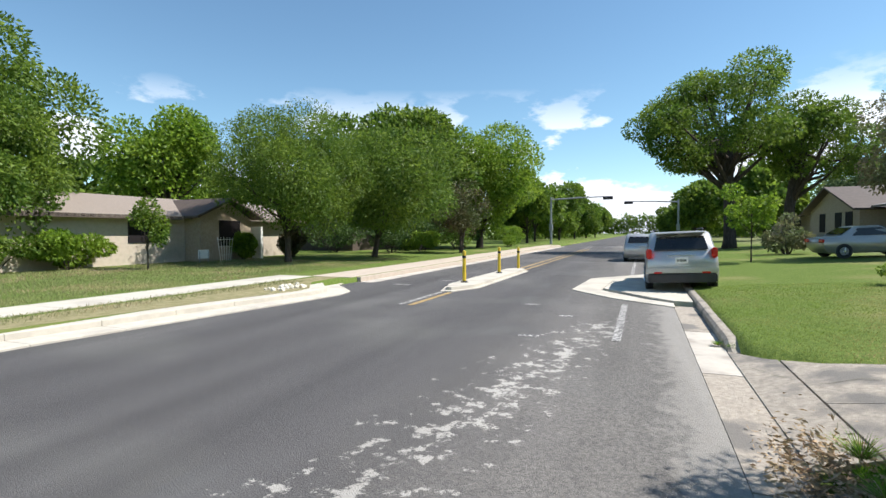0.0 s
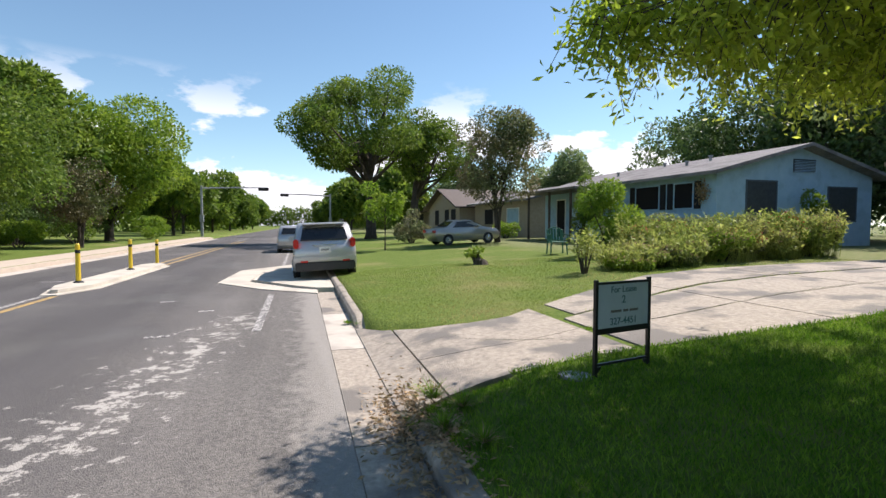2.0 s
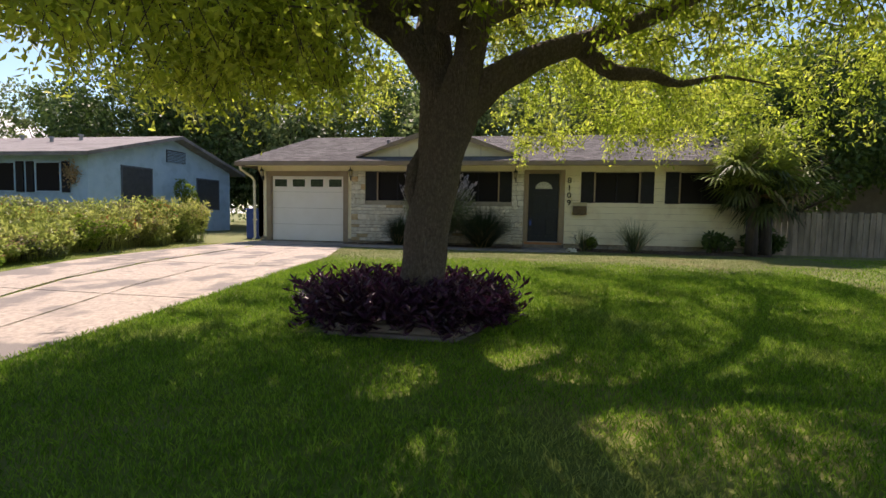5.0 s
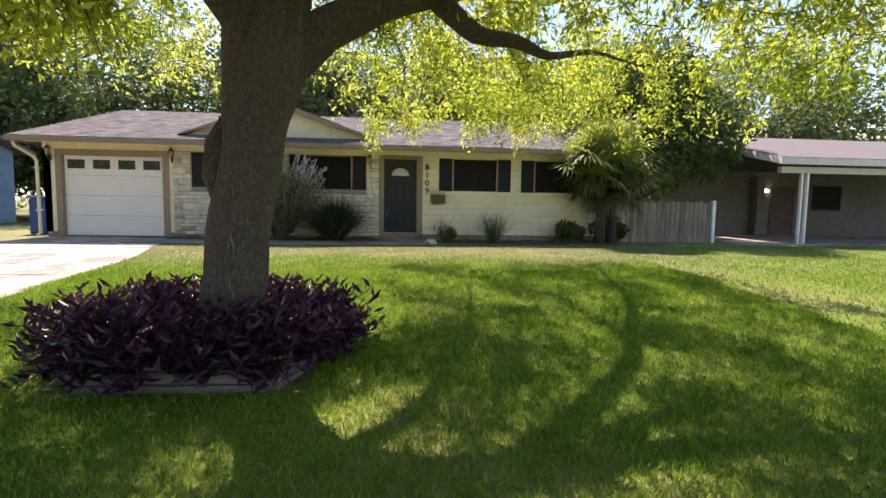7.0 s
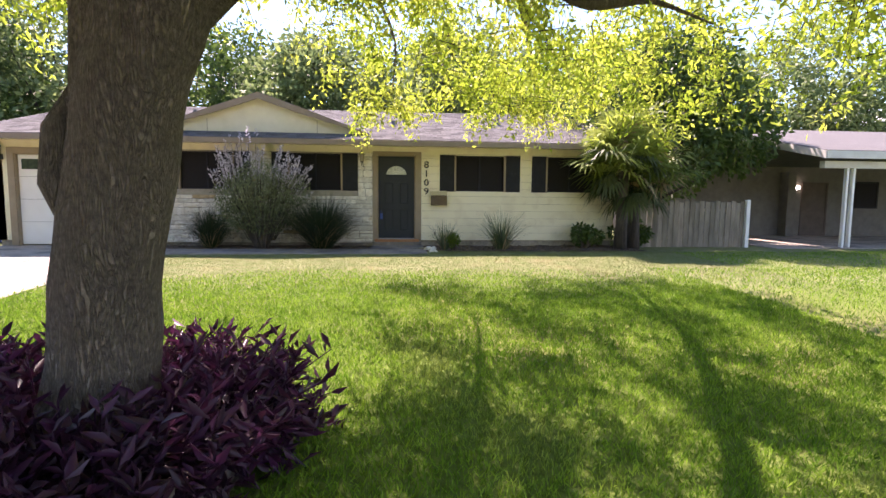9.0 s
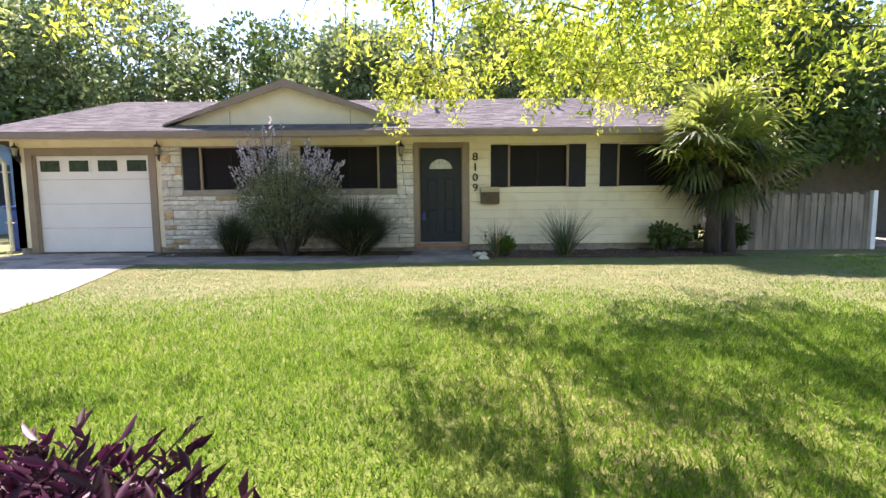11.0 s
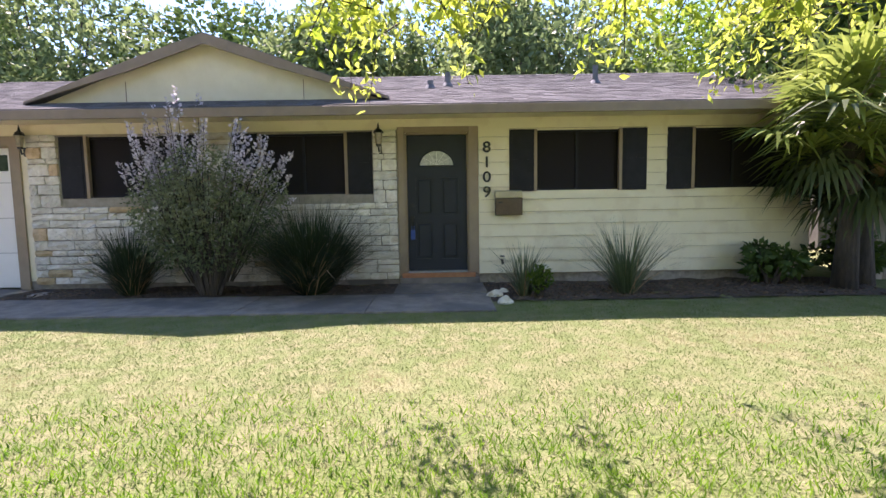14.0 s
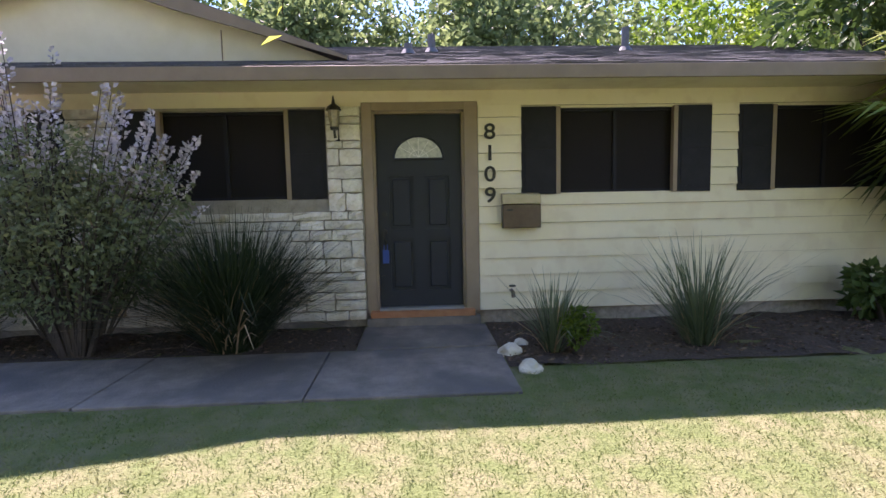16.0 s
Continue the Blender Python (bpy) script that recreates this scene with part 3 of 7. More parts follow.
# our side: gutter and kerb
for i, (v0, v1) in enumerate(((-9, 0), (0, 3.2), (3.2, 5.9), (5.9, 8.4), (8.4, 11.2))):
    strip("gutter", ([(0.724, v0 + 0.01), (0.724, v1 - 0.01)], [(1.12, v0 + 0.01), (1.12, v1 - 0.01)]), ROAD + 0.006, OLD_CONCRETE if i != 3 else CONCRETE, "old concrete gutter with cracked joint")
strip("gutter", ([(0.735, 17.2), (0.735, 300)], [(1.12, 17.2), (1.12, 300)]), ROAD + 0.006, OLD_CONCRETE, "old concrete gutter")
kerb = thing("kerb_1", "rounded old concrete kerb", "", kind="structure")


def kerb_run(own, v0, v1, step=1.5, u0=1.12, u1=1.29, z=-0.06, material=None, taper0=False, taper1=False):
    v = v0
    while v < v1 - 0.05:
        w = min(v + step, v1)
        z0 = ROAD + 0.03 if taper0 and v == v0 else z
        z1 = ROAD + 0.03 if taper1 and w == v1 else z
        bb = B()
        prof = lambda zz: [(u0, -0.28), (u0 + 0.012, zz - 0.05), (u0 + 0.05, zz - 0.008), (u0 + 0.09, zz), (u1, zz - 0.002), (u1, -0.28)]
        a, c = [S(p, v + 0.006, q) for p, q in prof(z0)], [S(p, w - 0.006, q) for p, q in prof(z1)]
        n = 6
        bb.add(a + c, [tuple(range(n)), tuple(range(n, 2 * n))] + [(i, (i + 1) % n, n + (i + 1) % n, n + i) for i in range(n)])
        bb.obj("kerb_stone", material or OLD_CONCRETE, own)
        v = w


kerb_run(kerb, -12, 2.75, 1.475)
kerb_run(kerb, 2.75, 3.35, 0.6, taper1=True)
kerb_run(kerb, 6.95, 7.5, 0.55, taper0=True)
kerb_run(kerb, 7.5, 24, 1.5)
kerb_run(kerb, 29, 160, 12)
# the kerb bulge by the parked car
strip("kerb_apron", ([(0.74, 11.0), (-0.5, 12.05), (-1.63, 13.6), (-1.45, 17.1), (0.3, 19.5), (0.74, 20)], [(0.741, 11.6), (0.2, 12.1), (-0.9, 13.7), (-0.75, 16.6), (0.5, 18.8), (0.741, 19.4)]), ROAD + 0.018, NEW_CONCRETE, "pale new concrete apron round the bulge", 0.05)
strip("kerb_bulge", ([(1.118, 11.6), (0.76, 11.65), (0.25, 12.2), (-0.82, 13.75), (-0.68, 16.5), (0.55, 18.7), (1.118, 19.0)], [(1.119, 11.7)] * 3 + [(1.119, 13.75), (1.119, 16.5), (1.119, 18.7), (1.119, 18.9)]), ROAD + 0.06, NEW_CONCRETE, "raised pale concrete kerb bulge", 0.16)
# traffic island with painted lines
isl_o = [(-4.98, 12.6), (-4.6, 12.35), (-4.18, 13.2), (-4.2, 19.4), (-4.5, 20.2), (-4.95, 19.8)]
strip("island", ([(-4.72, 12.35), (-4.98, 13.2), (-4.95, 19.6), (-4.6, 20.3)], [(-4.58, 12.35), (-4.2, 13.2), (-4.2, 19.6), (-4.5, 20.3)]), ROAD + 0.1, NEW_CONCRETE, "narrow raised white concrete median", 0.15)
strip("island_apron", ([(-4.8, 12.1), (-5.08, 13.2), (-5.05, 19.7), (-4.6, 20.5)], [(-4.5, 12.1), (-4.08, 13.2), (-4.08, 19.7), (-4.45, 20.5)]), ROAD + 0.02, NEW_CONCRETE, "pale concrete apron of the median", 0.05)
for n_, (u0, v0, v1, mt) in enumerate(((-4.8, 9.6, 12.1, WHITE_LINE), (-4.55, 9.6, 12.0, YELLOW_LINE), (-4.85, 20.3, 48, YELLOW_LINE), (-4.45, 20.3, 48, YELLOW_LINE), (-5.0, 48, 56, WHITE_LINE), (-0.28, 7.3, 11.2, WHITE_LINE), (-0.28, 17.5, 60, WHITE_LINE))):
    strip("road_marking", ([(u0, v) for v in cut([(0, v0), (0, v1)], 3) for v in (v[1],)], [(u0 + 0.12, v[1]) for v in cut([(0, v0), (0, v1)], 3)]), ROAD + 0.004, mt, "worn painted road line", 0.003)
for u_, v_, L_ in ((-2.2, 10.5, 0.3), (-1.3, 9.2, 0.25), (-9.1 + 2.2, 13.4, 0.6), (-6.0, 15, 0.5), (-1.6, 7.2, 0.3)):
    strip("paint_mark", ([(u_, v_), (u_, v_ + 0.12)], [(u_ + L_, v_), (u_ + L_, v_ + 0.12)]), ROAD + 0.004, WHITE_LINE, "faded white paint dab", 0.003)
strip("stop_line", ([(-4.3, 55), (-4.3, 55.6)], [(0.4, 55), (0.4, 55.6)]), ROAD + 0.004, WHITE_LINE, "worn white stop line", 0.003)
# cross street at the lights
strip("cross_road", ([(-70, 62), (-70, 72)], [(70, 62), (70, 72)]), ROAD + 0.01, ASPHALT, "cross street at the traffic lights", 0.03)
# across the street
out_line = cut([(-7.75, -10), (-7.75, 3.6), (-7.25, 7.6), (-6.85, 10.4), (-6.95, 11.2), (-7.45, 11.75), (-8.3, 12.6), (-8.35, 13.6)], 1.2)
in_line = cut([(-8.75, -10), (-8.75, 3.6), (-8.2, 7.6), (-7.7, 10.0), (-7.8, 10.6), (-8.2, 11.1), (-8.9, 12.1), (-9.0, 13.6)], 1.2)
k_ = min(len(out_line), len(in_line))
out_line = [tuple(np.array([np.interp(t, np.linspace(0, 1, len(out_line)), [p[j] for p in out_line]) for j in (0, 1)])) for t in np.linspace(0, 1, 22)]
in_line = [tuple(np.array([np.interp(t, np.linspace(0, 1, len(in_line)), [p[j] for p in in_line]) for j in (0, 1)])) for t in np.linspace(0, 1, 22)]
curve_band("kerb_2", [(a, b) for a, b in out_line], [(a * 0.42 + c * 0.58, b * 0.42 + d * 0.58) for (a, b), (c, d) in zip(out_line, in_line)], ROAD + 0.04, NEW_CONCRETE, "new white concrete gutter pan", 0.06)
curve_band("kerb_3", [(a * 0.42 + c * 0.58, b * 0.42 + d * 0.58) for (a, b), (c, d) in zip(out_line, in_line)], in_line, LEFT, NEW_CONCRETE, "new white concrete kerb", 0.22)
strip("verge", ([(-9.86, v) for v in (-10, 3.6, 7.6, 10, 11, 12, 13.6)], [(-8.75, -10), (-8.75, 3.6), (-8.2, 7.6), (-7.7, 10.0), (-7.95, 10.8), (-8.75, 12.0), (-8.85, 13.6)]), LEFT + 0.008, DRY_VERGE, "dry grass verge", 0.2)
kerb4 = thing("kerb_4", "old tan concrete kerb across the street", "", kind="structure")
kerb_run(kerb4, 13.8, 56, 3.0, -8.45, -8.2, LEFT + 0.005, PINK_WALK)
strip("gutter_2", ([(-8.19, v) for v in (13.7, 30, 56)], [(-7.7, v) for v in (13.7, 30, 56)]), ROAD + 0.006, CONCRETE, "old concrete gutter across the street", 0.05)
walk2 = thing("sidewalk", "pale concrete sidewalk across the street", "", kind="structure")
for v in np.arange(-12, 13.4, 1.5):
    pieces(walk2, "slab", [[(-11.1, v, LEFT + 0.03), (-9.87, v, LEFT + 0.03), (-9.87, v + 1.49, LEFT + 0.03), (-11.1, v + 1.49, LEFT + 0.03)]], 0.1, NEW_CONCRETE, 0.006)
walk3 = thing("sidewalk", "tan concrete sidewalk beside the far kerb", "", kind="structure")
for v in np.arange(13.6, 56, 1.8):
    pieces(walk3, "slab", [[(-9.95, v, LEFT + 0.02), (-8.46, v, LEFT + 0.02), (-8.46, v + 1.79, LEFT + 0.02), (-9.95, v + 1.79, LEFT + 0.02)]], 0.1, PINK_WALK, 0.006)


# our driveway
def dz(u, v):
    if u < 2.0:
        return float(np.interp(u, [1.1, 1.35, 2.0], [ROAD + 0.012, -0.13, 0.005]))
    p = S(u, v)
    return gz(p.x, p.y) + 0.008


drive = thing("driveway", "cracked old concrete driveway with grassy joints", "", kind="structure")


def drive_slab(u0, u1, f0, f1):
    us = list(np.arange(u0, u1 - 0.05, 0.3)) + [u1]
    rows = []
    for u in us:
        near, far = drive_edges(u)
        rows.append([(u, near + (far - near) * f) for f in np.linspace(f0, f1, 4)])
    top = [[S(u, v, dz(u, v)) for u, v in r] for r in rows]
    bb = B().sheet(top)
    k = len(us)
    rim = [(i, 0) for i in range(k)] + [(k - 1, j) for j in range(1, 4)] + [(i, 3) for i in range(k - 2, -1, -1)] + [(0, j) for j in range(2, 0, -1)]
    pts = [top[i][j] for i, j in rim]
    low = [p - Vector((0, 0, 0.1)) for p in pts]
    m_ = len(pts)
    bb.add(pts + low, [(i, (i + 1) % m_, m_ + (i + 1) % m_, m_ + i) for i in range(m_)])
    bb.obj("slab", OLD_CONCRETE, drive)


drive_slab(1.12, 1.52, 0, 1)
drive_slab(1.54, 3.5, 0, 0.42)
drive_slab(1.54, 3.5, 0.425, 1)
for a, b_ in ((3.62, 6.3), (6.33, 9.2), (9.24, 12.2), (12.23, 16.12)):
    last = b_ > 16
    drive_slab(a, b_, 0, 0.33)
    drive_slab(a, b_, 0.335, 0.638 if not last else 0.656)
    drive_slab(a + (0.25 if a < 4 else 0), b_, 0.66, 0.985)

CRACK = mat("dark_crack", (0.07, 0.065, 0.045), (0.13, 0.14, 0.06), 8, 0.95)


def crack(pts, w, seed):
    """A thin jagged crack lying on the driveway."""
    rs = np.random.RandomState(seed)
    line = cut(pts, 0.12)
    rows = []
    for u, v in line:
        a, b_ = rs.normal() * 0.018, w * rs.uniform(0.4, 1.3)
        rows.append([S(u + a, v + a - b_ / 2, dz(u + a, v) + 0.003), S(u + a, v + a + b_ / 2, dz(u + a, v) + 0.003)])
    structure(B().sheet(rows).obj("crack", CRACK, label="dark grassy crack in the driveway"))


crack([(1.6, 5.35), (2.0, 5.45), (2.2, 5.1), (2.7, 4.85), (3.45, 4.4)], 0.012, 1)
crack([(1.1, 6.6), (1.45, 5.6), (1.5, 4.6), (1.35, 3.8)], 0.01, 2)
crack([(3.7, 4.9), (5.0, 5.2), (7.0, 5.7), (9.0, 5.9)], 0.016, 3)
crack([(6.4, 6.9), (8.0, 7.5), (9.2, 7.6), (11.5, 7.7)], 0.02, 4)
crack([(9.3, 5.2), (10.2, 5.6), (12.0, 5.9)], 0.014, 5)
crack([(4.2, 6.6), (4.9, 6.2), (5.3, 5.6)], 0.014, 6)


# front walk and beds
def flat_slab(own, name, x0, x1, y0, y1, z1, material, t=0.1):
    B().box(x0, x1, y0, y1, z1 - t, z1).obj(name, material, own, bevel=0.006)


fw = thing("front_walk", "grey concrete walk to the front door", "", kind="structure")
for y0, y1 in ((-1.2, 0.28), (0.29, 1.78), (1.79, 3.3), (3.31, 4.8), (4.81, 5.9)):
    flat_slab(fw, "slab", 14.15, 15.25, y0, y1, 0.442, WALK)
flat_slab(fw, "slab", 15.26, 16.06, -1.2, 0.06, 0.452, WALK)
flat_slab(fw, "step", 16.065, 16.19, -1.16, 0.04, 0.535, WALK, 0.12)
for nm, x0, x1, y0, y1 in (("flower_bed", 15.26, 16.19, 0.07, 5.5), ("flower_bed", 14.7, 16.19, -6.4, -1.21)):
    g = []
    for x in np.linspace(x0, x1, 10):
        g.append([(x, y, 0.435 + 0.03 * noise.noise(Vector((x * 3, y * 3, 0)))) for y in np.linspace(y0, y1, 50)])
    structure(B().sheet(g).obj(nm, SOIL, label="dark mulched flower bed", smooth=True))


# the house with the number 8109
HX = 16.2


def rect(b, x0, x1, y0, y1, z0, z1):
    return b.box(x0, x1, y0, y1, z0, z1)


def hollow_wall(b, x0, x1, ya, yb, z0, z1, holes):
    """A wall along y with rectangular openings (y0, y1, z0, z1), sorted by y."""
    y = ya
    for h0, h1, w0, w1 in sorted(holes):
        b.box(x0, x1, y, h0, z0, z1)
        if w0 > z0:
            b.box(x0, x1, h0, h1, z0, w0)
        if w1 < z1:
            b.box(x0, x1, h0, h1, w1, z1)
        y = h1
    b.box(x0, x1, y, yb, z0, z1)


Y0, Y1 = -6.15, 8.75
house = thing("ranch_house", "single-storey ranch house with limestone and cream siding, closed doors", "house", kind="structure")
WINS = [(-6.0, -3.97, 1.81, 2.70, "end"), (-3.67, -1.62, 1.81, 2.70, "full"), (0.41, 2.47, 1.80, 2.70, "full"), (2.98, 5.03, 1.80, 2.70, "full")]
DOOR = (-1.04, -0.04, 0.60, 2.70)
GAR = (5.77, 8.3, 0.44, 2.58)
wall = B()
hollow_wall(wall, HX, HX + 0.2, Y0, Y1, 0.56, 2.86, [(a, b, c, d) for a, b, c, d, _ in WINS] + [DOOR, (GAR[0], GAR[1], 0.56, GAR[3])])
wall.box(HX, HX + 9, Y0, Y0 + 0.18, 0.56, 2.86)
wall.box(HX, HX + 9, Y1 - 0.18, Y1, 0.56, 2.86)
wall.box(HX + 9, HX + 9.2, Y0, Y1, 0.56, 2.86)
wall.obj("wall", CREAM, house, kind="structure")
B().box(HX + 0.03, HX + 9.1, Y0 + 0.03, GAR[0] - 0.05, 0.3, 0.56).box(HX + 0.03, HX + 9.1, GAR[1] + 0.05, Y1 - 0.03, 0.3, 0.56).obj("foundation", OLD_CONCRETE, house, "grey concrete foundation", "structure")
B().box(HX + 0.3, HX + 9, Y0 + 0.2, Y1 - 0.2, 0.4, 0.5).obj("floor_slab", OLD_CONCRETE, house, kind="structure")
B().box(HX + 0.05, HX + 9.1, Y0 + 0.05, Y1 - 0.05, 2.865, 2.9).obj("ceiling_board", WHITE_PAINT, house, kind="structure")
# roof: hipped, low, with a small false gable
EX, EYL, EYR, EZ = 15.5, 9.15, -6.75, 2.97
RX, RYL, RYR, RZ = 19.4, 8.3, -5.9, 4.28
roof = B()
back = HX + 9.7
pts = [(EX, EYR, EZ), (EX, EYL, EZ), (back, EYL, EZ), (back, EYR, EZ), (RX + 1.3, RYR, RZ), (RX + 1.3, RYL - 0.0, RZ), (RX, RYR, RZ), (RX, RYL, RZ)]
roof.add(pts + [(x, y, z - 0.05) for x, y, z in pts[:4]], [(0, 6, 7, 1), (1, 7, 5, 2), (2, 5, 4, 3), (3, 4, 6, 0), (6, 4, 5, 7), (0, 1, 9, 8), (1, 2, 10, 9), (2, 3, 11, 10), (3, 0, 8, 11), (8, 9, 10, 11)])
roof_ob = roof.obj("roof", SHINGLE, house, "weathered mauve-grey shingle roof", "structure")
B().box(EX - 0.03, EX, EYR - 0.02, EYL + 0.02, EZ - 0.135, EZ - 0.012).box(EX, back, EYL - 0.01, EYL + 0.02, EZ - 0.135, EZ - 0.012).box(EX, back, EYR - 0.02, EYR + 0.01, EZ - 0.135, EZ - 0.012).obj("fascia", FASCIA, house, "brown painted fascia", "structure", bevel=0.004)
B().box(EX + 0.002, HX + 0.01, EYR + 0.01, EYL - 0.01, EZ - 0.085, EZ - 0.06).obj("soffit", CREAM, house, "cream soffit under the eaves", "structure")
B().box(HX - 0.022, HX - 0.002, Y0, Y1, 2.73, 2.885).obj("frieze_board", CREAM, house, kind="structure")
gab = B()
GY0, GY1, GYP, GPZ, GXF = 0.12, 5.25, 2.69, 4.07, 15.95
gab.prism([(GXF + 0.1, GY0 + 0.02, EZ + 0.1), (GXF + 0.1, GY1 - 0.02, EZ + 0.1), (GXF + 0.1, GY1 - 0.02, 3.11), (GXF + 0.1, GYP + (GY1 - GYP) * 0.38, 3.69), (GXF + 0.1, GYP, GPZ - 0.05), (GXF + 0.1, GYP + (GY0 - GYP) * 0.38, 3.69), (GXF + 0.1, GY0 + 0.02, 3.11)], (0.06, 0, 0))
gab.obj("gable_wall", GABLE_PAINT, house, "pale cream boarded gable", "structure")
for side, ye in (("l", GY1), ("r", GY0)):
    b = B()
    prof = [(ye, 3.16), (ye + (GYP - ye) * 0.62, 3.74), (GYP, GPZ)]
    top = [(GXF - 0.06, y, z) for y, z in prof] + [(GXF + 3.4, y, z) for y, z in prof]
    b.add(top + [(x, y, z - 0.04) for x, y, z in top], [(0, 1, 4, 3), (1, 2, 5, 4), (6, 7, 10, 9), (7, 8, 11, 10), (0, 1, 7, 6), (1, 2, 8, 7), (0, 3, 9, 6), (2, 5, 11, 8)])
    b.obj("gable_roof", SHINGLE, house, "shingled gable slope", "structure")
    f = B()
    for (ya, za), (yb, zb) in zip(prof, prof[1:]):
        f.prism([(GXF - 0.085, ya, za - 0.012), (GXF - 0.085, yb, zb - 0.012), (GXF - 0.085, yb, zb - 0.16), (GXF - 0.085, ya, max(za - 0.16, 3.12))], (0.03, 0, 0))
    f.obj("bargeboard", FASCIA, house, "brown bargeboard along the gable", "structure")
for y0 in (1.35, 3.9):
    B().box(GXF + 0.092, GXF + 0.098, y0, y0 + 0.01, 3.16, 3.45).obj("board_joint", FASCIA, house, kind="structure")


def window(y0, y1, z0, z1, style):
    w = thing("window", "wide dark solar-screened window with charcoal shutters", "", kind="structure")
    w.parent = house
    x = HX
    B().box(x + 0.06, x + 0.09, y0, y1, z0, z1).obj("pane", SCREEN, w, "dark solar screen")
    fr = B()
    for a, b_, c, d in ((y0, y1, z0, z0 + 0.03), (y0, y1, z1 - 0.03, z1), (y0, y0 + 0.03, z0 + 0.03, z1 - 0.03), (y1 - 0.03, y1, z0 + 0.03, z1 - 0.03)):
        fr.box(x + 0.03, x + 0.058, a, b_, c, d)
    fr.obj("frame", DARK_TRIM, w)
    sides = [y1 - 0.37] if style == "end" else [y0, y1 - 0.37]
    for s in sides:
        sh = B().box(x - 0.03, x - 0.004, s, s + 0.37, z0 - 0.01, z1 + 0.01)
        sh.box(x - 0.038, x - 0.03, s + 0.04, s + 0.33, z0 + 0.05, z0 + 0.4).box(x - 0.038, x - 0.03, s + 0.04, s + 0.33, z0 + 0.46, z1 - 0.05)
        sh.obj("shutter", DARK_TRIM, w, "charcoal painted shutter")
        e = s + 0.37 if s == y0 else s - 0.045
        B().box(x - 0.034, x + 0.03, e, e + 0.045, z0 - 0.01, z1 + 0.01).obj("side_trim", TAUPE, w, "tan side trim")
    mid = (y0 + y1) / 2
    B().box(x + 0.035, x + 0.062, mid - 0.02, mid + 0.02, z0 + 0.03, z1 - 0.03).obj("mullion", DARK_TRIM, w)
    return w


for wn in WINS:
    window(*wn)

# front door
fd = thing("door_1", "closed slate-blue panelled front door with leaded fan light", "", kind="structure")
fd.parent = house
DY0, DY1, DZ0, DZ1 = -0.985, -0.095, 0.625, 2.655
XD = HX + 0.05
B().box(XD + 0.012, XD + 0.045, DY0, DY1, DZ0, DZ1).obj("leaf", DOORPAINT, fd)
PAN = [(py, py + 0.255, pz, pz + 0.56) for py in (-0.86, -0.475) for pz in (0.80, 1.46)]
rails = B()
for q0, q1 in ((DY0, -0.86), (-0.605, -0.475), (-0.22, DY1)):
    rails.box(XD - 0.01, XD + 0.0115, q0, q1, DZ0, DZ1)
for q0, q1 in ((-0.86, -0.605), (-0.475, -0.22)):
    for r0, r1 in ((DZ0, 0.80), (1.36, 1.46), (2.02, DZ1)):
        rails.box(XD - 0.01, XD + 0.0115, q0 - 0.0, q1 + 0.0, r0, r1)
rails.obj("stile_and_rail", DOORPAINT, fd)
for q0, q1, r0, r1 in PAN:
    B().box(XD - 0.006, XD + 0.0115, q0 + 0.035, q1 - 0.035, r0 + 0.035, r1 - 0.035).obj("panel", DOORPAINT, fd, bevel=0.012)
fan = B()
arc = [(XD - 0.016, -0.54 + 0.25 * math.cos(t), 2.2 + 0.22 * math.sin(t)) for t in np.linspace(0, math.pi, 17)]
fan.prism(arc, (0.004, 0, 0))
fan.obj("fan_light", GLASS_FAN, fd, "leaded half-round glass")
ring = B().tube([(XD - 0.018, -0.54 + 0.262 * math.cos(t), 2.195 + 0.235 * math.sin(t)) for t in np.linspace(0, math.pi, 17)], 0.012, 6)
ring.tube([(XD - 0.018, -0.8, 2.195), (XD - 0.018, -0.28, 2.195)], 0.012, 6)
ring.obj("fan_light_frame", DOORPAINT, fd)
came = B()
for t in (35, 62, 90, 118, 145):
    came.tube([(XD - 0.018, -0.54, 2.21), (XD - 0.018, -0.54 + 0.24 * math.cos(radians(t)), 2.2 + 0.21 * math.sin(radians(t)))], 0.0035, 4)
came.tube([(XD - 0.018, -0.54 + 0.1 * math.cos(t), 2.2 + 0.09 * math.sin(t)) for t in np.linspace(0, math.pi, 9)], 0.0035, 4)
came.obj("lead_came", WHITE_PAINT, fd)
B().tube([(XD - 0.05, -0.165, 1.62), (XD, -0.165, 1.62)], 0.028, 12).obj("deadbolt", BLACK, fd)
hdl = B().tube([(XD - 0.06, -0.165, 1.43), (XD - 0.005, -0.165, 1.43)], 0.03, 12).tube([(XD - 0.055, -0.165, 1.43), (XD - 0.065, -0.165, 1.36), (XD - 0.03, -0.165, 1.3)], 0.014, 8)
hdl.obj("door_handle", BLACK, fd, "black lever handle")
B().box(XD - 0.05, XD - 0.012, -0.2, -0.135, 1.1, 1.24).tube([(XD - 0.03, -0.185, 1.24), (XD - 0.03, -0.185, 1.3), (XD - 0.03, -0.15, 1.3), (XD - 0.03, -0.15, 1.24)], 0.005, 6).obj("lock_box", BLUE_PLASTIC, fd, "blue key lock box")
jm = B()
FY0, FY1, FZT = -1.16, 0.04, 2.77
jm.box(HX - 0.035, HX - 0.003, FY0, DY0 - 0.03, 0.56, FZT).box(HX - 0.035, HX - 0.003, DY1 + 0.03, FY1, 0.56, FZT).box(HX - 0.035, HX - 0.003, DY0 - 0.03, DY1 + 0.03, DZ1 + 0.03, FZT)
jm.obj("door_casing", TAUPE, fd, "taupe painted door casing", bevel=0.004)
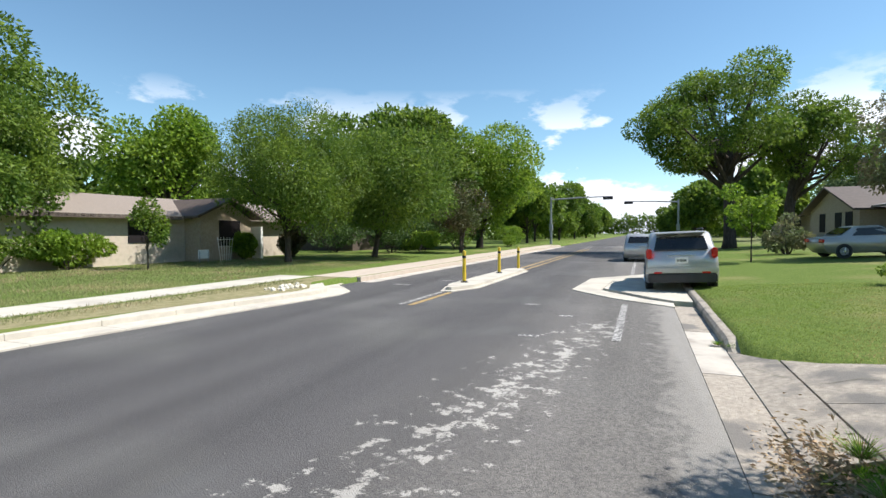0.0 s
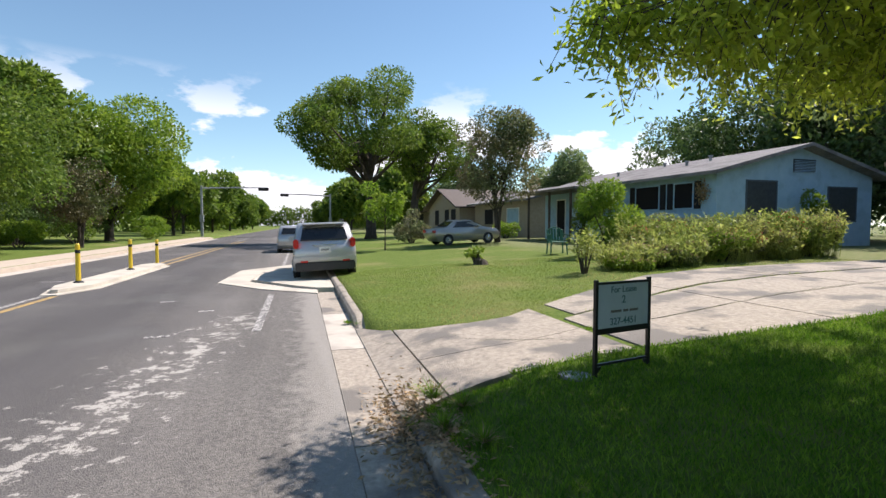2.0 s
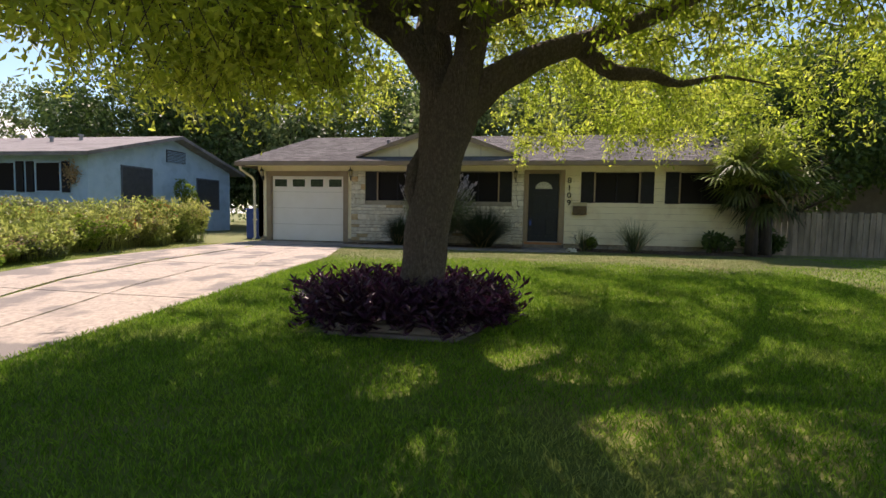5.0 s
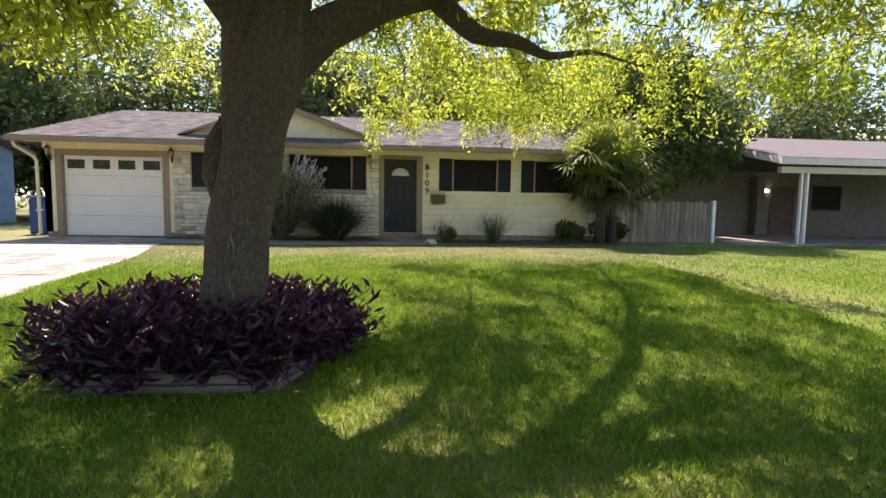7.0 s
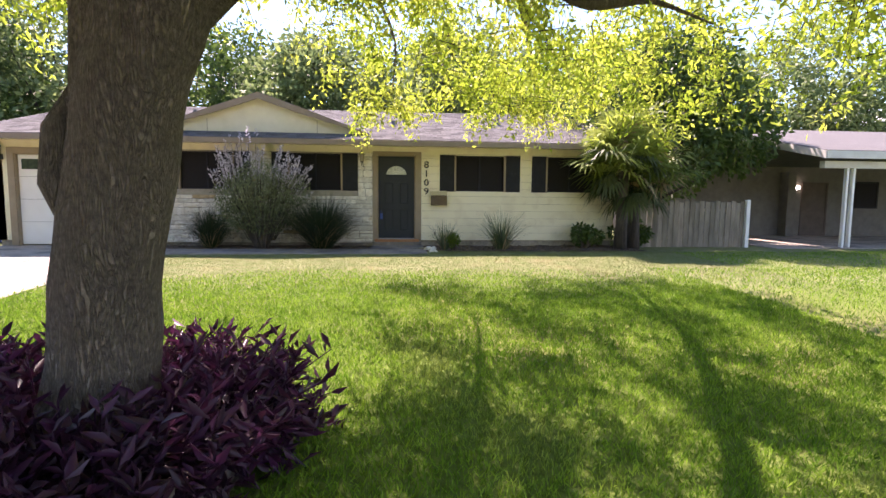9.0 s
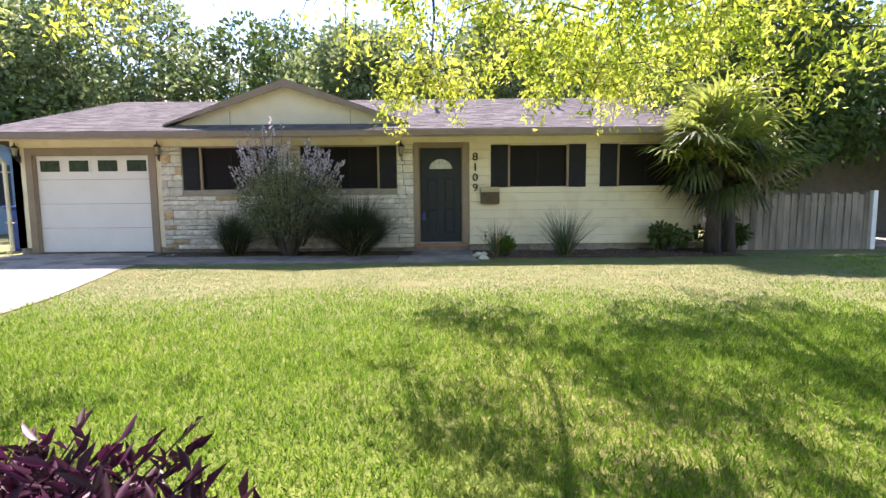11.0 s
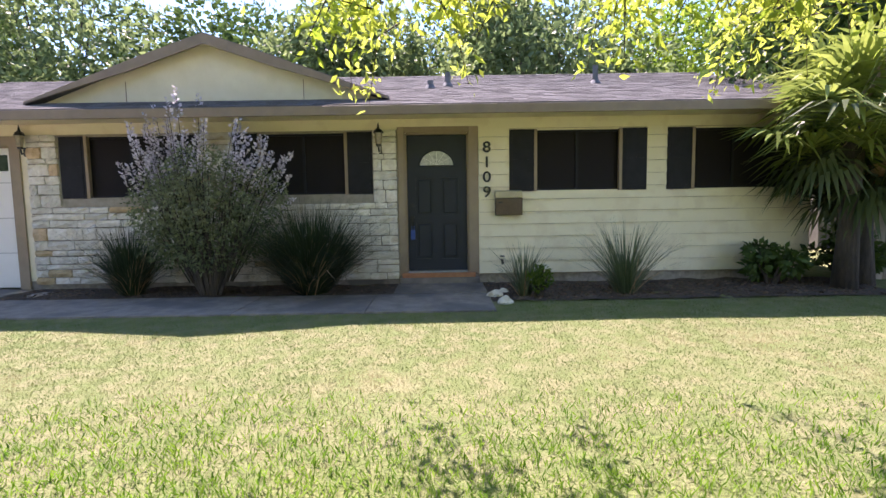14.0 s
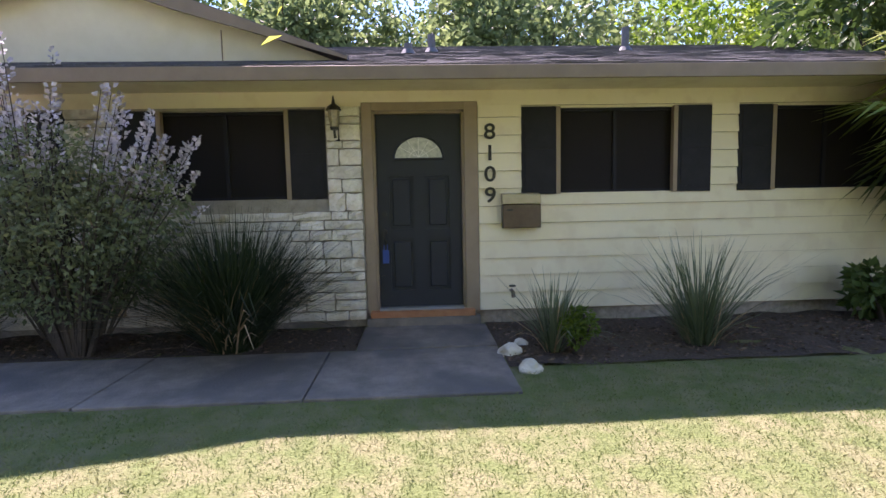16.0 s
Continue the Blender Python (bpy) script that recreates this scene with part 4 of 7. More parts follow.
j2 = B().box(HX - 0.002, XD + 0.08, DY0 - 0.05, DY0 - 0.004, 0.6, DZ1 + 0.02).box(HX - 0.002, XD + 0.08, DY1 + 0.004, DY1 + 0.05, 0.6, DZ1 + 0.02).box(HX - 0.002, XD + 0.08, DY0 - 0.004, DY1 + 0.004, DZ1 + 0.004, DZ1 + 0.045)
j2.obj("door_frame", TAUPE, fd)
B().box(HX - 0.06, HX + 0.1, DY0 - 0.004, DY1 + 0.004, 0.601, 0.622).obj("threshold", GALV, fd, "metal threshold")
B().box(HX - 0.12, HX - 0.0, -1.1, 0.0, 0.535, 0.6).obj("brick_sill", BRICK_RED, fd, "terracotta brick sill", bevel=0.006)

# garage door
gd = thing("garage_door", "closed white sectional garage door with four small panes", "", kind="structure")
gd.parent = house
g0, g1, gz0, gz1 = GAR[0], GAR[1], 0.455, 2.58
for i in range(4):
    h = (gz1 - gz0) / 4
    B().box(HX + 0.08, HX + 0.12, g0, g1, gz0 + i * h + 0.004, gz0 + (i + 1) * h - 0.004).obj("door_section", GARAGE, gd, bevel=0.003)
    B().box(HX + 0.086, HX + 0.11, g0, g1, gz0 + i * h - 0.006, gz0 + i * h + 0.006).obj("section_joint", MORTAR, gd)
pw = (g1 - g0) / 4
for i in range(4):
    a = g0 + i * pw + 0.1
    B().box(HX + 0.068, HX + 0.078, a, a + pw - 0.2, 2.22, 2.46).obj("pane", GLASS_DARK, gd, "small dark glass pane")
    b = B()
    for q0, q1, r0, r1 in ((a - 0.03, a + pw - 0.17, 2.19, 2.22), (a - 0.03, a + pw - 0.17, 2.46, 2.49), (a - 0.03, a, 2.22, 2.46), (a + pw - 0.2, a + pw - 0.17, 2.22, 2.46)):
        b.box(HX + 0.062, HX + 0.079, q0, q1, r0, r1)
    b.obj("pane_frame", GARAGE, gd)
gt = B().box(HX - 0.03, HX - 0.003, g0 - 0.15, g0, 0.44, gz1 + 0.14).box(HX - 0.03, HX - 0.003, g1, g1 + 0.15, 0.44, gz1 + 0.14).box(HX - 0.03, HX - 0.003, g0, g1, gz1, gz1 + 0.14)
gt.box(HX - 0.002, HX + 0.08, g0 - 0.0, g0 + 0.02, 0.44, gz1).box(HX - 0.002, HX + 0.08, g1 - 0.02, g1, 0.44, gz1).box(HX - 0.002, HX + 0.08, g0 + 0.02, g1 - 0.02, gz1 - 0.02, gz1)
gt.obj("garage_casing", TAUPE, gd, "taupe painted garage casing")
# lap siding on the bedroom side and by the garage
SID = B()


def boards(y0, y1, z0, z1, holes):
    for z in np.arange(z0, z1, 0.185):
        zt = min(z + 0.185, z1)
        spans, y = [], y0
        for a, b_, c, d in sorted(holes):
            if zt > c and z < d:
                spans += [(y, a, z, zt)] + ([(a, b_, z, c)] if z < c - 0.03 else []) + ([(a, b_, d, zt)] if zt > d + 0.03 else [])
                y = b_
        spans.append((y, y1, z, zt))
        for p, q, lo, hi in spans:
            if q - p < 0.02:
                continue
            f0, f1 = (lo - z) / 0.185, (hi - z) / 0.185
            bb = B()
            bb.prism([(HX - 0.006, p, lo + 0.005), (HX - 0.034 + 0.022 * f0, p, lo + 0.005), (HX - 0.034 + 0.022 * f1, p, hi), (HX - 0.006, p, hi)], (0, q - p, 0))
            bb.obj("siding_board", CREAM, house)


# dark sheet added behind the boards for the shadowed, grimy line under each lap
_back = B()
hollow_wall(_back, HX - 0.005, HX - 0.001, Y0, -1.165, 0.56, 2.73, [(a - 0.02, b_ + 0.02, c - 0.03, d + 0.025) for a, b_, c, d, _ in WINS[:2]])
_back.obj("siding_backing", TAUPE, house, "dark backing added for the shadow lines under the laps", "structure")
boards(Y0, -1.165, 0.57, 2.73, [(a - 0.0, b_ + 0.0, c - 0.02, d + 0.02) for a, b_, c, d, _ in WINS[:2]])


# roof shingles on the front slope
def shingles():
    rs = np.random.RandomState(5)
    b = B()
    n = 27
    run, rise = RX - EX, RZ - EZ
    up = Vector((run, 0, rise)).normalized()
    nrm = Vector((-rise, 0, run)).normalized()
    L = math.hypot(run, rise)
    for i in range(n):
        s0, s1 = L * i / n, L * (i + 1) / n + 0.02
        ya, yb = EYR + (RYR - EYR) * i / n + 0.02, EYL + (RYL - EYL) * i / n - 0.02
        y = ya + (0.1 if i % 2 else 0)
        while y < yb:
            w = rs.uniform(0.14, 0.34)
            y2 = min(y + w, yb)
            t = rs.uniform(0.006, 0.011)
            p = [Vector((EX, q, EZ)) + up * s + nrm * h for s, q, h in ((s0, y, 0.003 + t), (s0, y2 - 0.006, 0.003 + t), (s1, y2 - 0.006, 0.004), (s1, y, 0.004))]
            q = [p[0] - nrm * t, p[1] - nrm * t]
            b.add(p + q, [(0, 1, 2, 3), (4, 5, 1, 0)])
            y = y2
    me = bpy.data.meshes.new("shingle_field")
    me.from_pydata(b.v, [], b.f)
    me.materials.append(SHINGLE_TAB)
    o = new("shingle_field", me)
    o.parent = house
    tagged(o, "overlapping mauve-grey shingles", kind="stuff")


SHINGLE_TAB = mat("shingle_tabs", (0.1, 0.098, 0.096), (0.165, 0.16, 0.157), 60, 1.0, 0.4, 120, island=0.28, spec=0.1)
shingles()
# gutter, downspout, vents
dsp = thing("downspout", "cream painted downspout at the garage corner", "downspout")
B().tube([(15.56, 9.02, 2.82), (15.6, 9.02, 2.72), (16.0, 8.86, 2.5), (16.1, 8.84, 2.4), (16.12, 8.84, 0.52), (16.0, 8.84, 0.47)], 0.042, 8).obj("pipe", CREAM, dsp)
for z in (2.2, 1.1):
    B().box(16.06, 16.18, 8.78, 8.9, z, z + 0.03).obj("strap", CREAM, dsp, bevel=0.004)
for x, y, h in ((17.6, -0.75, 0.22), (17.3, -0.45, 0.12), (17.7, -3.35, 0.3), (17.2, 4.6, 0.3)):
    zr = EZ + (x - EX) / (RX - EX) * (RZ - EZ)
    v_ = thing("roof_vent", "short grey roof vent pipe", "roof vent")
    B().tube([(x, y, zr - 0.02), (x, y, zr + h)], 0.05, 10).obj("pipe", VENT, v_)
    B().tube([(x, y, zr - 0.02), (x, y, zr + 0.05)], [0.11, 0.06], 10).obj("flashing", VENT, v_)


def wall_lamp(y, z):
    t = thing("wall_lamp", "unlit black lantern on the wall", "wall lamp")
    x = HX - 0.035
    B().box(x - 0.02, x, y - 0.04, y + 0.04, z, z + 0.13).obj("backplate", BLACK, t, bevel=0.01)
    B().tube([(x - 0.01, y, z + 0.05), (x - 0.09, y, z + 0.03), (x - 0.11, y, z + 0.1)], 0.012, 8).obj("arm", BLACK, t)
    B().tube([(x - 0.11, y, z + 0.1), (x - 0.11, y, z + 0.13)], [0.035, 0.045], 6).obj("base", BLACK, t)
    B().tube([(x - 0.11, y, z + 0.13), (x - 0.11, y, z + 0.29)], [0.04, 0.062], 6).obj("glass", GLASS_WARM, t, "seeded glass body")
    B().tube([(x - 0.11, y, z + 0.29), (x - 0.11, y, z + 0.33), (x - 0.11, y, z + 0.36), (x - 0.11, y, z + 0.44)], [0.08, 0.06, 0.02, 0.004], 6).obj("cap", BLACK, t)


wall_lamp(0.3, 2.38)
wall_lamp(5.5, 2.42)
wall_lamp(8.55, 2.42)
mbx = thing("mailbox", "brown metal wall mailbox with brass lid", "mailbox")
B().box(HX - 0.14, HX - 0.028, -1.80, -1.40, 1.45, 1.70).obj("body", BRONZE, mbx, bevel=0.008)
B().prism([(HX - 0.15, -1.80, 1.705), (HX - 0.12, -1.80, 1.80), (HX - 0.03, -1.80, 1.815), (HX - 0.03, -1.80, 1.705)], (0, 0.4, 0)).obj("lid", BRASS, mbx, "tan hinged lid", bevel=0.004)
B().box(HX - 0.146, HX - 0.141, -1.5, -1.44, 1.63, 1.65).obj("latch", BLACK, mbx)
tap = thing("garden_tap", "dark garden tap with hose end", "tap")
B().tube([(HX - 0.03, -1.5, 0.78), (HX - 0.12, -1.5, 0.78), (HX - 0.14, -1.5, 0.72)], 0.018, 8).obj("spout", BRONZE, tap)
B().tube([(HX - 0.1, -1.5, 0.83), (HX - 0.1, -1.5, 0.845)], 0.035, 10).obj("handle", BLACK, tap)


def letters(name, text, size, m, material, parent=None, label="", depth=0.004, category=""):
    cu = bpy.data.curves.new(name, "FONT")
    cu.body, cu.size, cu.extrude, cu.align_x = text, size, depth, "CENTER"
    cu.offset = size * 0.012
    tmp = bpy.data.objects.new(name, cu)
    scene.collection.objects.link(tmp)
    bpy.context.view_layer.update()
    me = bpy.data.meshes.new_from_object(tmp.evaluated_get(bpy.context.evaluated_depsgraph_get()))
    bpy.data.objects.remove(tmp)
    bpy.data.curves.remove(cu)
    me.materials.clear()
    me.materials.append(material)
    ob = new(name, me)
    ob.parent = parent
    ob.matrix_basis = m
    return tagged(ob, label, category)


FACE = Matrix(((0, 0, -1, 0), (-1, 0, 0, 0), (0, 1, 0, 0), (0, 0, 0, 1)))
for i, d_ in enumerate("8109"):
    w_ = letters("house_number", d_, 0.225, Matrix.Translation((HX - 0.034, -1.285, 2.385 - i * 0.22)) @ FACE @ Matrix.Diagonal((1.15, 1, 1, 1)), BLACK, label="black metal house number digit %s on the siding" % d_, category="house number", depth=0.008)


# the neighbours' houses
def gable_house(name, label, x0, x1, y0, y1, g, top, ridge, wallmat, roofmat, over=0.6, along="y", side=None, holes=()):
    h = thing(name, label, "house", kind="structure")
    w = B()
    xm, ym = (x0 + x1) / 2, (y0 + y1) / 2
    w.box(x0, x0 + 0.2, y0, y1, g, top).box(x1 - 0.2, x1, y0, y1, g, top).box(x0 + 0.2, x1 - 0.2, y0, y0 + 0.2, g, top).box(x0 + 0.2, x1 - 0.2, y1 - 0.2, y1, g, top)
    w.obj("wall", wallmat, h, kind="structure")
    k = B()
    sl = (ridge - top) / ((x1 - x0) / 2 if along == "y" else (y1 - y0) / 2)
    t = 0.14
    if along == "y":
        pr = [(x0 - over, top - sl * over), (xm, ridge), (x1 + over, top - sl * over), (x1 + over, top - sl * over + t), (xm, ridge + t), (x0 - over, top - sl * over + t)]
        k.prism([(x, y0 - over, z) for x, z in pr[:2] + pr[4:]], (0, y1 - y0 + 2 * over, 0))
        k.prism([(x, y0 - over, z) for x, z in [pr[1], pr[2], pr[3], pr[4]]], (0, y1 - y0 + 2 * over, 0))
        gw = B()
        for y in (y0 + 0.01, y1 - 0.17):
            gw.prism([(x0, y, top), (x1, y, top), (xm, y, ridge)], (0, 0.16, 0))
    else:
        pr = [(y0 - over, top - sl * over), (ym, ridge), (y1 + over, top - sl * over), (y1 + over, top - sl * over + t), (ym, ridge + t), (y0 - over, top - sl * over + t)]
        k.prism([(x0 - over, y, z) for y, z in pr[:2] + pr[4:]], (x1 - x0 + 2 * over, 0, 0))
        k.prism([(x0 - over, y, z) for y, z in [pr[1], pr[2], pr[3], pr[4]]], (x1 - x0 + 2 * over, 0, 0))
        gw = B()
        for x in (x0 + 0.01, x1 - 0.17):
            gw.prism([(x, y0, top), (x, y1, top), (x, ym, ridge)], (0.16, 0, 0))
    k.obj("roof", roofmat, h, kind="structure")
    gw.obj("gable", side or wallmat, h, kind="structure")
    return h


def flat_window(h, axis, at, a0, a1, z0, z1, material=None, frame=None, out=-1, name="window", label="dark screened window in a thin frame"):
    """A window on a far wall: pane and frame. axis x: the wall faces along x."""
    w = thing(name, label, "", kind="structure")
    w.parent = h

    def bx(b, d0, d1, p0, p1, q0, q1):
        lo, hi = sorted((at + out * d0, at + out * d1))
        return b.box(lo, hi, p0, p1, q0, q1) if axis == "x" else b.box(p0, p1, lo, hi, q0, q1)
    bx(B(), 0.004, 0.02, a0, a1, z0, z1).obj("pane", material or SCREEN, w)
    f = B()
    for p0, p1, q0, q1 in ((a0 - 0.06, a1 + 0.06, z1, z1 + 0.06), (a0 - 0.06, a1 + 0.06, z0 - 0.06, z0), (a0 - 0.06, a0, z0, z1), (a1, a1 + 0.06, z0, z1)):
        bx(f, 0.004, 0.04, p0, p1, q0, q1)
    f.obj("frame", frame or DARK_TRIM, w)
    return w


bh = gable_house("blue_house", "pale blue gabled ranch house with dark screened windows", 16.2, 24.7, 15.3, 28.6, 0.35, 3.35, 4.45, BLUE_WALL, SHINGLE_GREY, 0.55)
SIDE_SCREEN = mat("blue_grey_window_screen", (0.03, 0.038, 0.05), (0.05, 0.062, 0.075), 9, 0.5)
BLUE_TRIM = mat("slate_blue_trim_paint", (0.06, 0.085, 0.12), (0.08, 0.11, 0.15), 5, 0.6)
flat_window(bh, "y", 15.3, 17.7, 19.2, 1.3, 3.02, SIDE_SCREEN, BLUE_TRIM)
flat_window(bh, "y", 15.3, 22.1, 23.7, 1.5, 2.86, SIDE_SCREEN, BLUE_TRIM)
louvre = thing("gable_vent", "slatted blue-grey vent in the gable", "", kind="structure")
louvre.parent = bh
B().box(20.1, 21.3, 15.27, 15.296, 3.45, 3.98).obj("backing", SIDE_SCREEN, louvre)
for k in range(8):
    B().prism([(20.12, 15.27, 3.47 + k * 0.063), (20.12, 15.225, 3.45 + k * 0.063), (20.12, 15.225, 3.465 + k * 0.063), (20.12, 15.27, 3.485 + k * 0.063)], (1.16, 0, 0)).obj("slat", BLUE_WALL, louvre)
for x_, y_, h_ in ((19.2, 18.6, 0.32), (18.6, 19.4, 0.3), (19.6, 22.0, 0.28), (18.2, 24.0, 0.3)):
    zr = 3.35 + 1.1 * (x_ - 16.2) / 4.25
    v_ = thing("roof_vent", "short galvanised roof vent with a cap", "roof vent")
    B().tube([(x_, y_, zr), (x_, y_, zr + h_)], 0.07, 10).obj("pipe", GALV, v_)
    B().tube([(x_, y_, zr + h_ + 0.001), (x_, y_, zr + h_ + 0.06)], [0.11, 0.1], 10).obj("cap", GALV, v_)
wr_ = thing("wall_basket", "hanging basket of dry flowers on the blue wall", "hanging plant")
B().box(16.13, 16.195, 15.78, 16.02, 2.28, 2.5).obj("basket", BROWN_DARK, wr_, bevel=0.02)
_r = np.random.RandomState(9)
leaf_mesh("foliage", np.stack([_r.normal(16.1, 0.06, 500), _r.normal(15.9, 0.14, 500), _r.normal(2.62, 0.2, 500)], 1), _r.normal(size=(500, 3)), 0.09, 0.5, DRY, wr_, "dry tan foliage", seed=4)
for a0, a1 in ((16.45, 17.45), (18.4, 19.9)):
    flat_window(bh, "x", 16.2, a0, a1, 2.0, 3.0, SCREEN, BLUE_WALL)
    for s in (a0 - 0.42, a1 + 0.09):
        B().box(16.13, 16.19, s, s + 0.31, 1.95, 3.05).obj("shutter", DARK_TRIM, bh, "charcoal shutter", bevel=0.01)
B().box(16.12, 16.195, 15.32, 22.6, 0.35, 1.6).obj("brick_base", CREAM_BRICK, bh, "cream brick base", "structure")
flat_window(bh, "x", 16.2, 23.2, 24.4, 1.7, 2.9)
flat_window(bh, "x", 16.2, 26.2, 27.1, 0.6, 2.75, SCREEN, WHITE_PAINT, name="screen_door", label="white framed screen door")
porch = thing("porch", "flat roofed porch on three dark slim posts", "porch", kind="structure")
B().box(14.4, 16.15, 22.4, 28.8, 3.14, 3.26).obj("roof", SHINGLE_GREY, porch, kind="structure")
for y in (22.9, 25.1, 27.6):
    B().box(14.5, 14.6, y, y + 0.1, 0.42, 3.14).obj("post", BROWN_DARK, porch)
h3 = gable_house("tan_house", "tan brick ranch house with a low roof", 16.6, 25.5, 31.5, 42, 0.35, 3.1, 4.2, TAN_BRICK, SHINGLE_GREY, 0.6)
flat_window(h3, "x", 16.6, 33.2, 35.2, 1.4, 2.5, BLUE_WALL, WHITE_PAINT)
flat_window(h3, "x", 16.6, 38, 39.6, 1.4, 2.5)
h4 = gable_house("timbered_house", "tan ranch house with a timbered front gable", 15.5, 22.5, 43, 53, 0.35, 3.0, 4.7, TAN_BRICK, BROWN_DARK, 0.6, along="x")
for y in (44.2, 46.2, 49.5):
    flat_window(h4, "x", 15.5, y, y + 1.1, 1.3, 2.7)
h5 = gable_house("low_house", "grey-tan low house under a dark roof", 17, 26, 58, 72, 0.35, 3.0, 4.6, TAN_BRICK, BROWN_DARK, 0.6)
flat_window(h5, "x", 17, 61, 63, 1.3, 2.6)
# across the street
lh = thing("brick_house", "tan brick ranch house with a brown roof and cream siding", "house", kind="structure")
LM = Matrix.Translation(S(-19.3, 21.2)) @ Matrix.Rotation(-A, 4, "Z") @ Matrix.Scale(0.86, 4)
lh.matrix_basis = LM
B().box(-9, 0, -3.9, 0, -0.1, 2.45).obj("wall", TAN_BRICK, lh, "tan brick wall", "structure")
B().box(-8, -1.1, -13, -3.91, -0.1, 2.4).obj("wall", CREAM_BRICK, lh, "cream lap siding wall", "structure")
B().box(-9, -1.2, 0.02, 5.6, -0.1, 2.4).obj("wall", CREAM_BRICK, lh, "cream lap siding wall", "structure")
B().prism([(0.5, -4.5, 2.42), (0.5, -1.95, 3.5), (0.5, 0.6, 2.42), (0.5, 0.6, 2.56), (0.5, -1.95, 3.66), (0.5, -4.5, 2.56)][0:2] + [(0.5, -1.95, 3.66), (0.5, -4.5, 2.56)], (-5, 0, 0)).prism([(0.5, -1.95, 3.5), (0.5, 0.6, 2.42), (0.5, 0.6, 2.56), (0.5, -1.95, 3.66)], (-5, 0, 0)).obj("gable_roof", BROWN_DARK, lh, "brown gable roof", "structure")
B().prism([(-0.02, -3.9, 2.45), (-0.02, 0, 2.45), (-0.02, -1.95, 3.48)], (-0.2, 0, 0)).obj("gable", TAN_BRICK, lh, kind="structure")
B().prism([(-0.5, -13.5, 2.38), (-4.6, -13.5, 3.6), (-4.6, -13.5, 3.75), (-0.5, -13.5, 2.53)], (0, 19.6, 0)).prism([(-4.6, -13.5, 3.6), (-9, -13.5, 2.38), (-9, -13.5, 2.53), (-4.6, -13.5, 3.75)], (0, 19.6, 0)).obj("roof", SHINGLE_TAN, lh, "tan-brown shingle roof", "structure")
B().box(-0.62, -0.5, -13.5, -4.5, 2.34, 2.52).obj("fascia", BROWN_DARK, lh, "dark brown fascia", "structure")
w1 = flat_window(lh, "x", 0.0, -2.5, -1.0, 0.95, 2.3, out=1)
w2 = flat_window(lh, "x", -1.1, -7.2, -5.3, 1.2, 2.2, out=1)
B().box(0.0, 0.7, 0.05, 0.25, -0.1, 2.0).obj("wing_wall", WHITE_PAINT, lh, "white boarded wing wall", "structure")
bd = gable_house("brown_house", "dark brown low house behind the pear trees", -27, -19, 33, 48, -0.1, 2.5, 3.4, BROWN_DARK, BROWN_DARK, 0.5)
flat_window(bd, "x", -19, 36, 38, 1.0, 2.0, out=1)
# next door with the carport
ch = thing("carport_house", "grey house with a flat white-edged carport", "house", kind="structure")
B().box(20.6, 20.8, -22, -9.6, 0.4, 2.9).box(20.8, 27, -9.8, -9.6, 0.4, 2.9).obj("wall", GREYWALL, ch, kind="structure")
PALE_GREY = mat("pale_grey_fascia_paint", (0.5, 0.49, 0.46), (0.58, 0.57, 0.54), 5, 0.6)
k_ = 0.235
for nm_, t0, t1, mt_, lb_ in (("roof", 0.0, 0.03, SHINGLE, "low grey shingle roof"), ("roof_deck", -0.16, -0.004, GREYWALL, "grey boarded underside of the roof")):
    rb = B()
    rb.prism([(15.35, -24, 2.9 + t0), (21.2, -24, 2.9 + 5.85 * k_ + t0), (21.2, -24, 2.9 + 5.85 * k_ + t1), (15.35, -24, 2.9 + t1)], (0, 12.7, 0))
    rb.prism([(21.2, -24, 2.9 + 5.85 * k_ + t0), (28, -24, 2.75 + t0), (28, -24, 2.75 + t1), (21.2, -24, 2.9 + 5.85 * k_ + t1)], (0, 12.7, 0))
    rb.obj(nm_, mt_, ch, lb_, "structure")
B().box(15.32, 15.346, -24, -11.28, 2.72, 2.91).obj("fascia", PALE_GREY, ch, "pale grey eaves board", "structure")
B().prism([(15.346, -11.296, 2.72), (21.2, -11.296, 2.72 + 5.85 * k_), (21.2, -11.296, 2.91 + 5.85 * k_), (15.346, -11.296, 2.91)], (0, 0.026, 0)).obj("bargeboard", PALE_GREY, ch, "pale grey sloping board", "structure")
B().box(15.62, 15.78, -24, -11.5, 2.5, 2.68).obj("beam", PALE_GREY, ch, "painted carport beam", "structure")
B().box(18.5, 28, -11.2, -9.9, 2.66, 2.74).obj("side_roof", PALE_GREY, ch, "low flat roof edge beside the carport", "structure")
for y in (-12.42, -12.24, -17.6):
    B().box(15.65, 15.75, y, y + 0.07, 0.4, 2.5).obj("post", WHITE_PAINT, ch, "white carport post", bevel=0.008)
B().box(15.45, 20.6, -23, -10.2, 0.38, 0.44).obj("carport_slab", OLD_CONCRETE, ch, "concrete carport slab", "structure")
flat_window(ch, "x", 20.6, -18.1, -17.0, 1.5, 2.35)
B().box(20.2, 20.59, -14.6, -14.3, 0.4, 2.7).obj("wall_pier", GREYWALL, ch, kind="structure")
flat_window(ch, "x", 20.6, -16.1, -15.2, 0.5, 2.3, BROWN_DARK, BROWN_DARK, name="side_door", label="dark closed side door")


